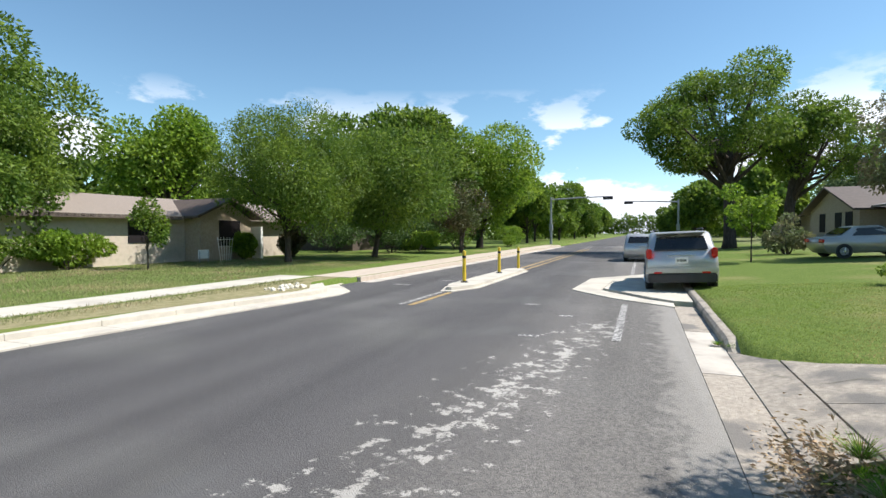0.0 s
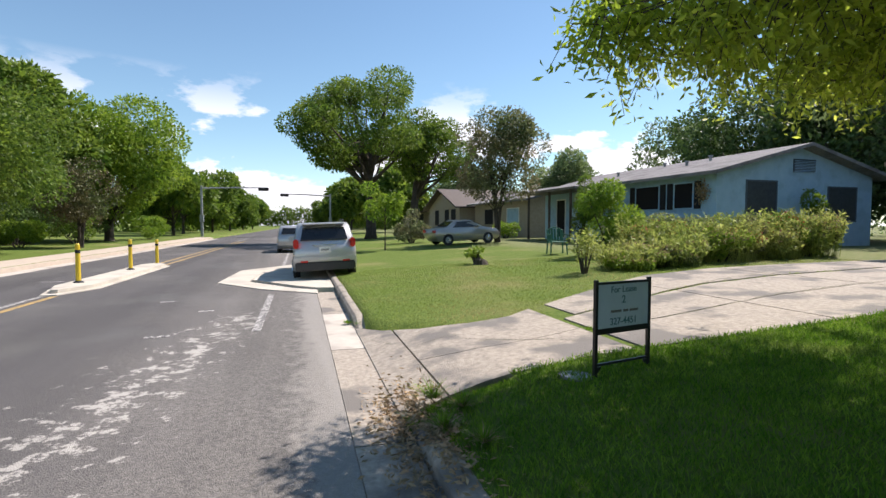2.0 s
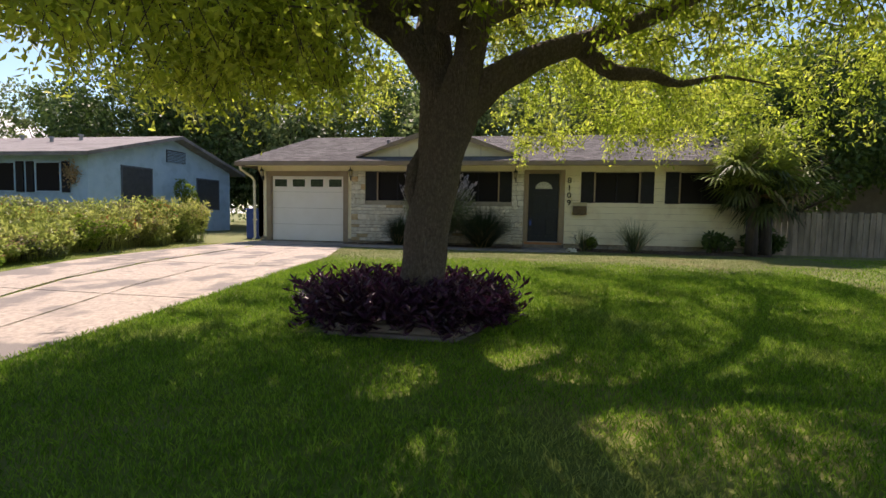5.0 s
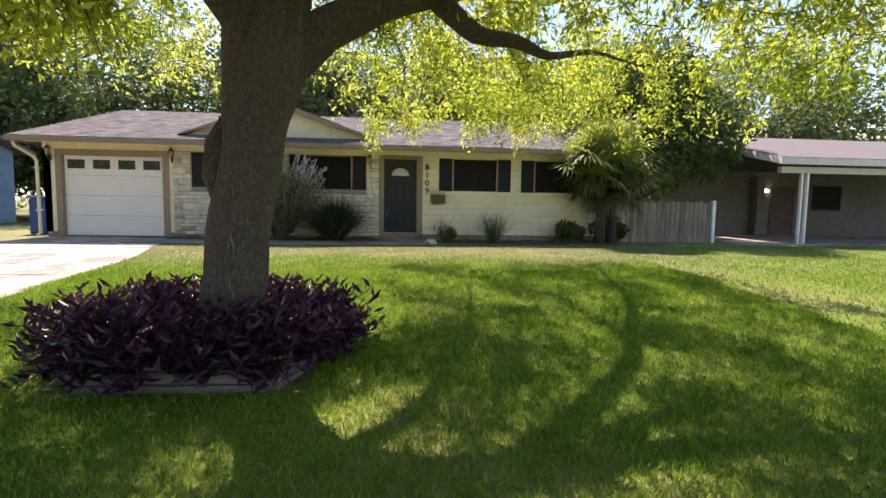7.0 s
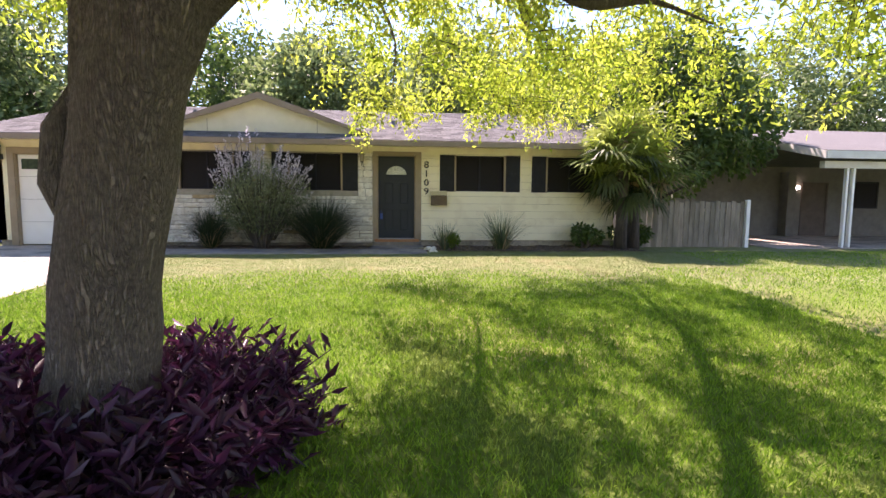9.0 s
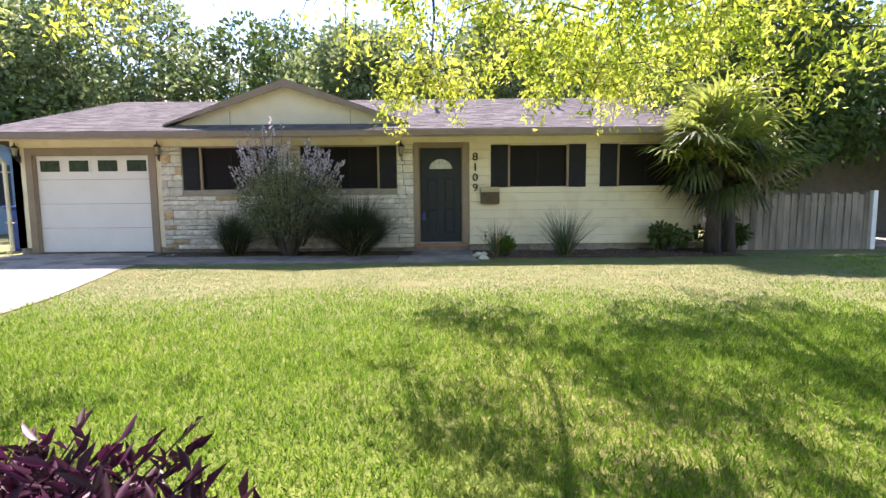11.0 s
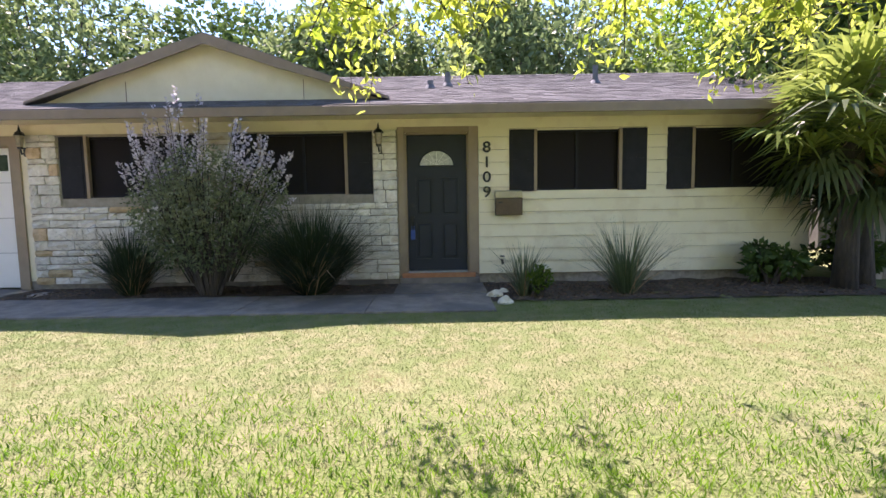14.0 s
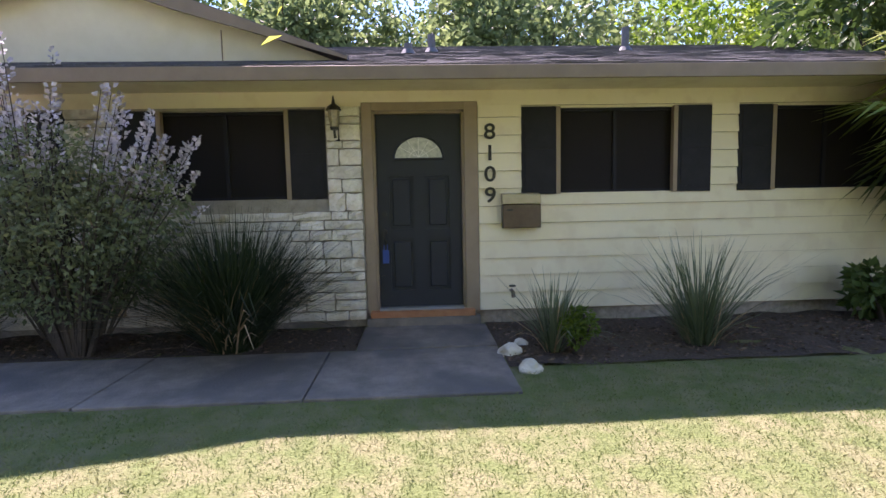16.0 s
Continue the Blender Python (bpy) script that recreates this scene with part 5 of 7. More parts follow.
porch_lamp = thing("wall_lamp", "small lit round lamp on the carport wall", "wall lamp")
LAMP_ON = bpy.data.materials.new("lit_lamp_globe")
LAMP_ON.use_nodes = True
LAMP_ON.node_tree.nodes["Principled BSDF"].inputs["Emission Color"].default_value = (1, 0.9, 0.75, 1)
LAMP_ON.node_tree.nodes["Principled BSDF"].inputs["Emission Strength"].default_value = 6
B().tube([(20.5, -14.9, 2.1), (20.5, -14.9, 2.13), (20.5, -14.9, 2.2), (20.5, -14.9, 2.23)], [0.04, 0.08, 0.08, 0.04], 12).obj("globe", LAMP_ON, porch_lamp, "lit white globe", smooth=True)
B().box(20.5, 20.59, -14.94, -14.86, 2.06, 2.1).obj("bracket", BLACK, porch_lamp)

# trees and planting
def lumps(rs, centre, radii, n):
    out = []
    for i in range(n):
        a, c = rs.uniform(0, 2 * math.pi), rs.uniform(-0.85, 0.95)
        r = math.sqrt(max(0, 1 - c * c)) * rs.uniform(0.45, 0.8)
        out.append((np.array(centre) + np.array(radii) * (r * math.cos(a), r * math.sin(a), c * 0.72), np.array(radii) * rs.uniform(0.28, 0.45)))
    return out


def crown_points(rs, lump, total):
    w = np.array([l[1].prod() ** 0.66 for l in lump])
    counts = rs.multinomial(total, w / w.sum())
    pos, nrm = [], []
    for (c, r), k in zip(lump, counts):
        d = rs.normal(size=(k, 3))
        d /= np.linalg.norm(d, axis=1, keepdims=True)
        rad = rs.uniform(0.45, 1.12, size=(k, 1)) ** 0.5
        pos.append(c + d * r * rad)
        nrm.append(d + rs.normal(size=(k, 3)) * 0.7 + (0, 0, -0.35))
    return np.vstack(pos), np.vstack(nrm)


def tree(name, label, x, y, height, spread, trunk_r, clear, leaves, size, leafm, barkm=None, seed=1, nl=22, lean=(0, 0), stems=1, flat=1.0, width=0.55, lk=1.0):
    """A tree with a tapered trunk, limbs to each clump and a crown of separate leaves."""
    rs = np.random.RandomState(seed)
    g = gz(x, y)
    t = thing(name, label, "tree", Matrix.Translation((x, y, g)))
    ch_ = height - clear
    centre = (lean[0], lean[1], clear + ch_ * 0.5)
    radii = (spread, spread * flat, ch_ * 0.5)
    lm = lumps(rs, centre, radii, nl)
    lm = [(np.array(centre) + (c - centre) * (1.35 - 0.35 * lk), r * lk) for c, r in lm]
    tr = B()
    for s in range(stems):
        off = Vector((rs.uniform(-1, 1), rs.uniform(-1, 1), 0)) * (0.0 if stems == 1 else trunk_r * 1.5)
        top = Vector((lean[0] * 0.5, lean[1] * 0.5, clear + ch_ * 0.35)) + off * 5
        ps = [off * 0.6, off * 0.8 + Vector((0, 0, clear * 0.1)), off + Vector((lean[0] * 0.1, lean[1] * 0.1, clear * 0.6)), top * 0.6 + Vector((0, 0, clear * 0.4)), top]
        tr.tube([(p.x, p.y, -0.1 if i == 0 else p.z) for i, p in enumerate(ps)], [trunk_r * 1.35, trunk_r * 1.05, trunk_r * 0.9, trunk_r * 0.7, trunk_r * 0.45], 10, wob=0.25)
        for c, r in lm[s::stems]:
            st = Vector(ps[2]).lerp(Vector(ps[4]), rs.uniform(0.1, 1.0))
            c = Vector(c)
            mid = st.lerp(c, 0.5) + Vector((0, 0, -0.08 * (c - st).length))
            tr.tube([st, mid, c], [trunk_r * 0.4, trunk_r * 0.22, trunk_r * 0.06], 6)
    tr.obj("trunk", barkm or DARK_BARK, t, smooth=True)
    pos, nrm = crown_points(rs, lm, leaves)
    leaf_mesh("crown", pos, nrm, size, width, leafm, t, seed=seed)
    return t


def shrub(name, label, x, y, rx, ry, h, leaves, size, leafm, seed=1, category="shrub", z0=0.1, width=0.5, nl=9, extra=None):
    rs = np.random.RandomState(seed)
    t = thing(name, label, category, Matrix.Translation((x, y, gz(x, y))))
    lm = lumps(rs, (0, 0, z0 + (h - z0) * 0.5), (rx, ry, (h - z0) * 0.5), nl)
    st = B()
    for c, r in lm:
        st.tube([(c[0] * 0.15, c[1] * 0.15, -0.05), (c[0] * 0.5, c[1] * 0.5, c[2] * 0.5), c], [0.025, 0.018, 0.006], 5)
    tagged(st.obj("stem_mass", DARK_BARK, t), kind="stuff")
    pos, nrm = crown_points(rs, lm, leaves)
    pos[:, 2] = np.maximum(pos[:, 2], 0.03)
    leaf_mesh("foliage", pos, nrm, size, width, leafm, t, seed=seed)
    if extra:
        k, m2, sz, nm = extra
        up = pos[rs.choice(len(pos), k)] + (0, 0, 0.05)
        keep = up[:, 2] > h * 0.45
        leaf_mesh(nm, up[keep], rs.normal(size=(keep.sum(), 3)) + (0, 0, 0.8), sz, 0.9, m2, t, kind="stuff", seed=seed + 5)
    return t


# the big shade tree in front of the house
def shade_tree():
    rs = np.random.RandomState(11)
    g = 0.2
    t = thing("shade_tree", "big old shade tree with furrowed bark and bright hanging leaves", "tree", Matrix.Translation((6.05, 0.95, g)))
    b = B()

    def limb(pts, rad, n=12):
        fine, fr = [], []
        for i in range(len(pts) - 1):
            for k in range(4):
                s = k / 4
                fine.append(Vector(pts[i]).lerp(Vector(pts[i + 1]), s))
                fr.append(rad[i] * (1 - s) + rad[i + 1] * s)
        fine.append(Vector(pts[-1]))
        fr.append(rad[-1])
        sm = [fine[0]] + [(fine[i - 1] + fine[i] * 2 + fine[i + 1]) / 4 for i in range(1, len(fine) - 1)] + [fine[-1]]
        b.tube(sm, fr, n, wob=0.16)

    limb([(0, 0, -0.25), (0, 0.0, 0.05), (0.0, -0.03, 0.5), (-0.02, -0.11, 1.3), (-0.08, -0.28, 1.9), (-0.1, -0.42, 2.3), (-0.08, -0.48, 2.7)], [0.33, 0.285, 0.245, 0.23, 0.235, 0.23, 0.18], 24)
    limb([(-0.04, -0.14, 1.4), (0.0, -0.16, 2.0), (0.03, -0.16, 2.6), (0.06, -0.1, 3.2), (0.12, 0.0, 4.2), (0.3, 0.1, 5.6)], [0.19, 0.2, 0.18, 0.15, 0.12, 0.05], 14)
    limb([(-0.1, -0.4, 2.2), (-0.1, -0.55, 3.0), (-0.25, -0.75, 4.2), (-0.5, -1.1, 5.8)], [0.19, 0.17, 0.12, 0.05], 14)
    limb([(-0.05, -0.42, 2.2), (0.0, -0.75, 2.55), (0.2, -1.2, 2.85), (0.5, -1.75, 3.1), (0.9, -2.6, 3.5), (1.3, -3.7, 4.1)], [0.17, 0.16, 0.14, 0.12, 0.09, 0.03])
    limb([(0.45, -1.65, 3.0), (0.6, -2.05, 2.75), (0.75, -2.45, 2.78), (0.9, -2.8, 2.68), (1.1, -3.35, 2.83), (1.35, -4.0, 2.76)], [0.1, 0.09, 0.065, 0.045, 0.022, 0.006])
    limb([(0.0, -0.12, 2.6), (0.0, 0.15, 3.0), (-0.2, 0.8, 3.4), (-0.4, 1.6, 3.6), (-0.7, 2.5, 3.5), (-0.9, 3.5, 3.35)], [0.16, 0.15, 0.12, 0.1, 0.07, 0.02])
    limb([(0.05, 0.05, 2.9), (0.8, 0.1, 3.7), (2.0, -0.5, 4.3), (3.6, -1.1, 4.1), (4.9, -1.5, 3.6), (6.1, -1.4, 3.05)], [0.13, 0.1, 0.065, 0.035, 0.016, 0.006])
    limb([(-0.1, -0.4, 3.1), (1.2, -1.2, 3.9), (2.8, -2.2, 4.4), (4.6, -3.2, 4.2), (6.0, -3.8, 3.6)], [0.13, 0.11, 0.08, 0.05, 0.02])
    limb([(-0.2, -0.3, 3.0), (-0.7, -0.6, 3.9), (-1.5, -1.0, 4.8), (-2.0, -1.4, 5.4)], [0.12, 0.1, 0.07, 0.03])
    limb([(-0.1, 0.2, 3.2), (-0.8, 1.0, 3.8), (-1.6, 2.0, 4.1), (-2.4, 3.0, 3.9)], [0.12, 0.1, 0.07, 0.03])
    limb([(0.1, 0.1, 3.4), (0.8, 1.6, 4.4), (1.3, 2.4, 4.7)], [0.12, 0.1, 0.05])
    b.obj("trunk", BARK, t, "furrowed grey-brown bark", smooth=True)
    knot = B().tube([(-0.04, 0.05, 1.15), (-0.07, 0.1, 1.4), (-0.07, 0.08, 1.65), (-0.05, 0.0, 1.85)], [0.04, 0.08, 0.075, 0.03], 12, wob=0.3)
    knot.obj("burl", BARK, t, "swollen pruning scar", smooth=True)
    # hanging twigs, laid out so their shade falls in wanted patches on the lawn
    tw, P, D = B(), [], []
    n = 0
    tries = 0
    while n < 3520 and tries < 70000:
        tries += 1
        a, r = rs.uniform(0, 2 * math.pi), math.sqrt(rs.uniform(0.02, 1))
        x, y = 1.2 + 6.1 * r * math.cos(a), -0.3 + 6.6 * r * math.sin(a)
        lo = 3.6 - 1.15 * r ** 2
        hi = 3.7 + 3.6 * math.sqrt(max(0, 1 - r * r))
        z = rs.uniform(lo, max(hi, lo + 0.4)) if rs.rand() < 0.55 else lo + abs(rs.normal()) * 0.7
        # extra twigs mostly out of view, put in to shade the near lawn
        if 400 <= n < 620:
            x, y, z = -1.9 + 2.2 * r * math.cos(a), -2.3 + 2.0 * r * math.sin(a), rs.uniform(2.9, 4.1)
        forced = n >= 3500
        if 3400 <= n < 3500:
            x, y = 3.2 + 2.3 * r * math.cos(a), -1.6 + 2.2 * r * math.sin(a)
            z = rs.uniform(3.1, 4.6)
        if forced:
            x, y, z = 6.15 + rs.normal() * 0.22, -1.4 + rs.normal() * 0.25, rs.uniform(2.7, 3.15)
        # dense upper crown out of view, added to darken the ground below
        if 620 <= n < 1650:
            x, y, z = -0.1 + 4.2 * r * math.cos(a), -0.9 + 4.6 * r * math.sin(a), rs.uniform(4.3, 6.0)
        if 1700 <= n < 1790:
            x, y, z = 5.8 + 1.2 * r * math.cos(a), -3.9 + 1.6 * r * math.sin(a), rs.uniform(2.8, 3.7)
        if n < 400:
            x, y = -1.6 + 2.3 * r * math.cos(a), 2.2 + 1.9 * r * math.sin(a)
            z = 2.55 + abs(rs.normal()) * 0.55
        # spot where the twig's shadow lands; outside the wanted shade outline it is dropped
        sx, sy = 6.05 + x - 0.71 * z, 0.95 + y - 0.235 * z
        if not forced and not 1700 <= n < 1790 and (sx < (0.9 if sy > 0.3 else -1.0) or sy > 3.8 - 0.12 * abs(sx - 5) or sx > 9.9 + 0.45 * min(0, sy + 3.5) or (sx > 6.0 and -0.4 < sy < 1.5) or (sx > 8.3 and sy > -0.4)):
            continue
        # noise over the shadow's landing spot leaves sun flecks between leaf masses
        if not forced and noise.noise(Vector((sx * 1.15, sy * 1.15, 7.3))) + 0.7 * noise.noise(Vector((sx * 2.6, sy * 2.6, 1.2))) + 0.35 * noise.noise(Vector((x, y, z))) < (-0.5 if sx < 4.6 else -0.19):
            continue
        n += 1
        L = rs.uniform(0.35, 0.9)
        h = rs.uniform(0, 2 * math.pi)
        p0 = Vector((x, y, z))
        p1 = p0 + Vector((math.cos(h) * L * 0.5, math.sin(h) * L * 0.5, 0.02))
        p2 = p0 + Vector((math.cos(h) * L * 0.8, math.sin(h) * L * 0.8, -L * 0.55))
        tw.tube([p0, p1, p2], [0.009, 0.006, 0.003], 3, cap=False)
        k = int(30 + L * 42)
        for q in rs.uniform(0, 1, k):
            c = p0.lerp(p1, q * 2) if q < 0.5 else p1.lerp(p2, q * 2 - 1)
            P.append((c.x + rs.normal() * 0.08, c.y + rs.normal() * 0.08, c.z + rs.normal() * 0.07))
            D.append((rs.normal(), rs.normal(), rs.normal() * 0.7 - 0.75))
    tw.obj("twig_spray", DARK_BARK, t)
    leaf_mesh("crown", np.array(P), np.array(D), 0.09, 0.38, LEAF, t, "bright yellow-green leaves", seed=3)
    return t


shade_tree()
# far side of the street
tree("elm_tree", "leafy green tree beside the brick house", -24.9, 12.2, 12.2, 4.3, 0.25, 0.1, 40000, 0.2, LEAF_MID, lk=0.8, seed=21, nl=34)
tree("elm_tree", "low leafy tree screening the end of the brick house", -20.6, 10.7, 6.4, 2.6, 0.16, 1.0, 18000, 0.17, LEAF_MID, seed=36, nl=30, lk=0.9)
tree("young_tree", "small staked tree on the front lawn", -16.7, 13.9, 2.6, 0.75, 0.03, 0.7, 1500, 0.13, LEAF_MID, seed=22, nl=9)
tree("pear_tree", "dense oval pear tree by the kerb", -14.7, 19.6, 7.2, 3.7, 0.16, 1.1, 56000, 0.12, LEAF_MID, seed=23, nl=44, width=0.45)
tree("pear_tree", "rounded green street tree", -13.4, 25.8, 7.2, 4.2, 0.16, 1.2, 40000, 0.15, LEAF_MID, seed=24, nl=36, lean=(1.2, 0))
tree("backyard_tree", "tall dark green tree behind the brick house", -31, 27.5, 10.6, 4.0, 0.35, 2, 18000, 0.3, LEAF_LIME, seed=25, nl=30)
tree("backyard_tree", "tall tree rising behind the others", -21, 40, 12.5, 5.5, 0.35, 2, 14000, 0.42, LEAF_MID, seed=26)
tree("backyard_tree", "tall tree rising behind the others", -16, 40, 11.5, 5, 0.35, 2, 14000, 0.42, LEAF_MID, seed=27)
tree("crape_myrtle", "reddish flowering crape myrtle", -10.6, 33.2, 4.9, 2.1, 0.1, 1.2, 7000, 0.15, LEAF_RED, seed=28, stems=3)
tree("street_tree", "big bright green tree near the crossing", -12.6, 45.3, 11.3, 5.9, 0.35, 0.8, 34000, 0.26, LEAF_LIME, lk=0.85, seed=29, nl=34)
for i, (x, y, h) in enumerate(((-12, 66, 9), (-13, 78, 10), (-11, 92, 10), (-10, 110, 9), (-9, 130, 9), (-8, 150, 9), (12, 92, 9), (9, 76, 8), (13, 110, 9), (11, 135, 8), (14, 62, 8))):
    tree("street_tree", "far street tree along the verge", x, y, h, h * 0.5, 0.2, 0.8, 7000, 0.6, LEAF_MID, seed=40 + i, nl=14)
# our side
tree("pecan_tree", "tall spreading pecan on the verge", 6.9, 39.5, 12.8, 6.0, 0.4, 4.9, 40000, 0.2, LEAF_MID, lk=0.66, seed=31, nl=44, lean=(-0.5, 0))
tree("pecan_tree", "leaning spreading pecan tree", 10.6, 40.8, 9.8, 4.0, 0.36, 4.3, 19000, 0.2, LEAF_MID, lk=0.7, seed=32, nl=30, lean=(1.6, 0))
tree("young_tree", "slim young lime-green tree on the lawn", 4.8, 22.8, 3.6, 1.15, 0.03, 1.0, 1900, 0.14, LEAF_LIME, seed=33, nl=16, lk=0.6)
tree("crape_myrtle", "multi-stemmed crape myrtle with pinkish seed heads", 11.1, 24.4, 6.8, 2.45, 0.09, 1.9, 14000, 0.15, LEAF_CRAPE, seed=34, stems=4, nl=26)
shrub("flowering_bush", "upright bronze-green bush on the lawn", 7.5, 28.6, 1.2, 1.2, 2.0, 2600, 0.13, LEAF_CRAPE, seed=35)
for i, (x, y, h, sp, lf) in enumerate(((31, 3, 9.5, 4.6, LEAF_MID), (33, 11, 11, 5.5, LEAF_DARK), (30, -5, 10, 5, LEAF_MID), (34, -13, 11.5, 6, LEAF_LIME), (30, -22, 11, 6, LEAF_MID), (29, 19, 10.5, 5, LEAF_DARK), (31, 27, 11, 5.5, LEAF_DARK), (34, 36, 10, 5, LEAF_MID), (27, 44, 8, 4, LEAF_MID), (40, 8, 13, 6, LEAF_DARK), (40, -3, 12.5, 6, LEAF_DARK), (40, -18, 13, 7, LEAF_MID), (24, 64, 9, 5, LEAF_MID), (30, 15, 12.5, 5.5, LEAF_MID), (34, 23, 13, 6, LEAF_MID))):
    tree("backyard_tree", "airy backyard tree behind the houses", x, y, h, sp, 0.2, 0.8, 17000 if x < 40 else 12000, 0.3, LEAF_BACK if lf is LEAF_MID else lf, seed=60 + i, nl=40, lk=0.78)
tree("side_tree", "dark broad-leaved tree beside the fence", 17.9, -8.3, 6.0, 2.9, 0.12, 1.0, 18000, 0.17, LEAF_DARK, seed=80, nl=26)


def far_woods(label, line, hh, n, size, material, seed):
    """A distant belt of trees along a line of (x, y), with an uneven top."""
    rs = np.random.RandomState(seed)
    seg = np.array(line, float)
    L = np.concatenate([[0], np.cumsum(np.hypot(*np.diff(seg, axis=0).T))])
    t = rs.uniform(0, L[-1], n)
    x, y = np.interp(t, L, seg[:, 0]), np.interp(t, L, seg[:, 1])
    top = hh * (0.62 + 0.55 * np.array([abs(noise.noise(Vector((a * 0.09, seed, 0)))) * 1.3 + 0.35 * noise.noise(Vector((a * 0.35, seed, 2))) for a in t]))
    z = top * rs.uniform(0, 1, n) ** 0.7
    dep = rs.normal(size=(n, 2)) * 2.0
    g = np.array([gz(a, b) for a, b in zip(x, y)])
    leaf_mesh("far_woods", np.stack([x + dep[:, 0], y + dep[:, 1], z + g], 1), rs.normal(size=(n, 3)) + (0, 0, -0.3), size, 0.6, material, None, label, "stuff", seed=seed)


far_woods("distant green tree belt behind the far gardens", [(-75, -20), (-52, 10), (-44, 32), (-34, 52), (-22, 62)], 10, 26000, 0.75, LEAF_MID, 301)
far_woods("distant trees beyond the crossing", [(-60, 82), (-22, 88), (-16, 110), (-14, 190)], 9, 20000, 0.8, LEAF_MID, 302)
far_woods("distant trees along the right of the street", [(22, 205), (18, 120), (20, 88), (45, 82)], 9, 18000, 0.8, LEAF_MID, 303)
far_woods("distant trees closing the street", [(-60, 330), (70, 330)], 13, 9000, 1.6, LEAF_MID, 304)
far_woods("low tree belt behind the houses", [(30, 78), (38, 60), (44, 35), (46, 0), (46, -40)], 7, 30000, 0.35, LEAF_BACK, 305)
far_woods("tree belt past the carport house", [(46, -40), (30, -48), (0, -60), (-40, -50)], 10, 16000, 0.5, LEAF_BACK, 306)


# cars
def car(name, label, category, prof, width, glass, m, paint, wheel_r, wheels, tail=True, half=None):
    c = thing(name, label, category, m)
    n = len(prof)
    b = B()
    secs = [(-0.5, 0.93, -0.03), (-0.44, 0.985, 0), (0.44, 0.985, 0), (0.5, 0.93, -0.03)]
    rows = []
    for s, k, dz in secs:
        row = []
        for (px, pz) in prof:
            inset = max(0, (pz - 0.95)) * 0.22
            yy = (width * s) * 1.0
            yy -= math.copysign(inset, s)
            mx = (prof[0][0] + prof[n // 2][0]) / 2
            row.append(((px - mx) * k + mx, yy, pz + (dz if pz > 0.5 else 0)))
        rows.append(row)
    fs, vs = [], [p for r in rows for p in r]
    for i in range(3):
        fs += [(i * n + j, i * n + (j + 1) % n, (i + 1) * n + (j + 1) % n, (i + 1) * n + j) for j in range(n)]
    fs += [tuple(range(n)), tuple(range(3 * n, 4 * n))[::-1]]
    b.add(vs, fs)
    b.obj("body", paint, c, bevel=0.03, segs=2, smooth=True)
    for nm, pts, vec in glass:
        B().prism(pts, vec).obj(nm, CARGLASS, c, "dark tinted glass")
    for wx in wheels:
        for s in (-1, 1):
            w = thing("wheel", "black tyre on a silver rim", "wheel", Matrix.Translation((wx, s * (width / 2 - 0.1), wheel_r)))
            w.parent = c
            del w["category"]
            t = [(0, -0.1 * s, 0), (0, -0.09 * s, 0), (0, 0.09 * s, 0), (0, 0.115 * s, 0)]
            B().tube(t, [wheel_r * 0.85, wheel_r, wheel_r, wheel_r * 0.86], 28).obj("tyre", RUBBER, w, smooth=False)
            B().tube([(0, 0.1 * s, 0), (0, 0.122 * s, 0)], [wheel_r * 0.66, wheel_r * 0.6], 24).obj("rim", GALV, w, "silver rim")
            for k in range(5):
                a = k * 2 * math.pi / 5
                B().tube([(0, 0.125 * s, 0), (math.cos(a) * wheel_r * 0.58, 0.122 * s, math.sin(a) * wheel_r * 0.58)], [0.03, 0.022], 6).obj("spoke", CHROME, w)
            B().tube([(wx - 0.0, s * (width / 2 - 0.06), wheel_r + 0.0), (wx, s * (width / 2 + 0.004), wheel_r)], [wheel_r * 1.14, wheel_r * 1.14], 24).obj("wheel_arch", PLASTIC, c)
    return c


W = 1.84
suv_prof = [(0.12, 0.42), (0.05, 0.55), (0.08, 0.95), (0.3, 1.3), (0.52, 1.62), (0.9, 1.67), (2.4, 1.66), (2.95, 1.55), (3.6, 1.08), (4.5, 0.98), (4.68, 0.75), (4.7, 0.35), (4.5, 0.24), (0.3, 0.24)]
sm = Matrix.Translation((S(1.03, 13.35, -0.14))) @ Matrix.Rotation(radians(90) - A, 4, "Z") @ Matrix.Rotation(radians(-2.2), 4, "X") @ Matrix.Scale(0.89, 4)
suv = car("suv", "silver compact sport utility car parked on the kerb", "car", suv_prof, W, [
    ("side_window", [(0.75, -W / 2 + 0.045, 1.08), (3.3, -W / 2 + 0.045, 1.08), (2.8, -W / 2 + 0.12, 1.5), (0.85, -W / 2 + 0.12, 1.52)], (0, 0.02, 0)),
    ("side_window", [(0.75, W / 2 - 0.045, 1.08), (3.3, W / 2 - 0.045, 1.08), (2.8, W / 2 - 0.12, 1.5), (0.85, W / 2 - 0.12, 1.52)], (0, -0.02, 0)),
    ("windscreen", [(3.55, -0.7, 1.13), (3.55, 0.7, 1.13), (3.0, 0.6, 1.54), (3.0, -0.6, 1.54)], (0.02, 0, 0.03)),
    ("rear_window", [(0.205, -0.68, 1.15), (0.205, 0.68, 1.15), (0.44, 0.6, 1.50), (0.44, -0.6, 1.50)], (-0.035, 0, 0.02))], sm, SILVER, 0.35, (0.92, 3.75))
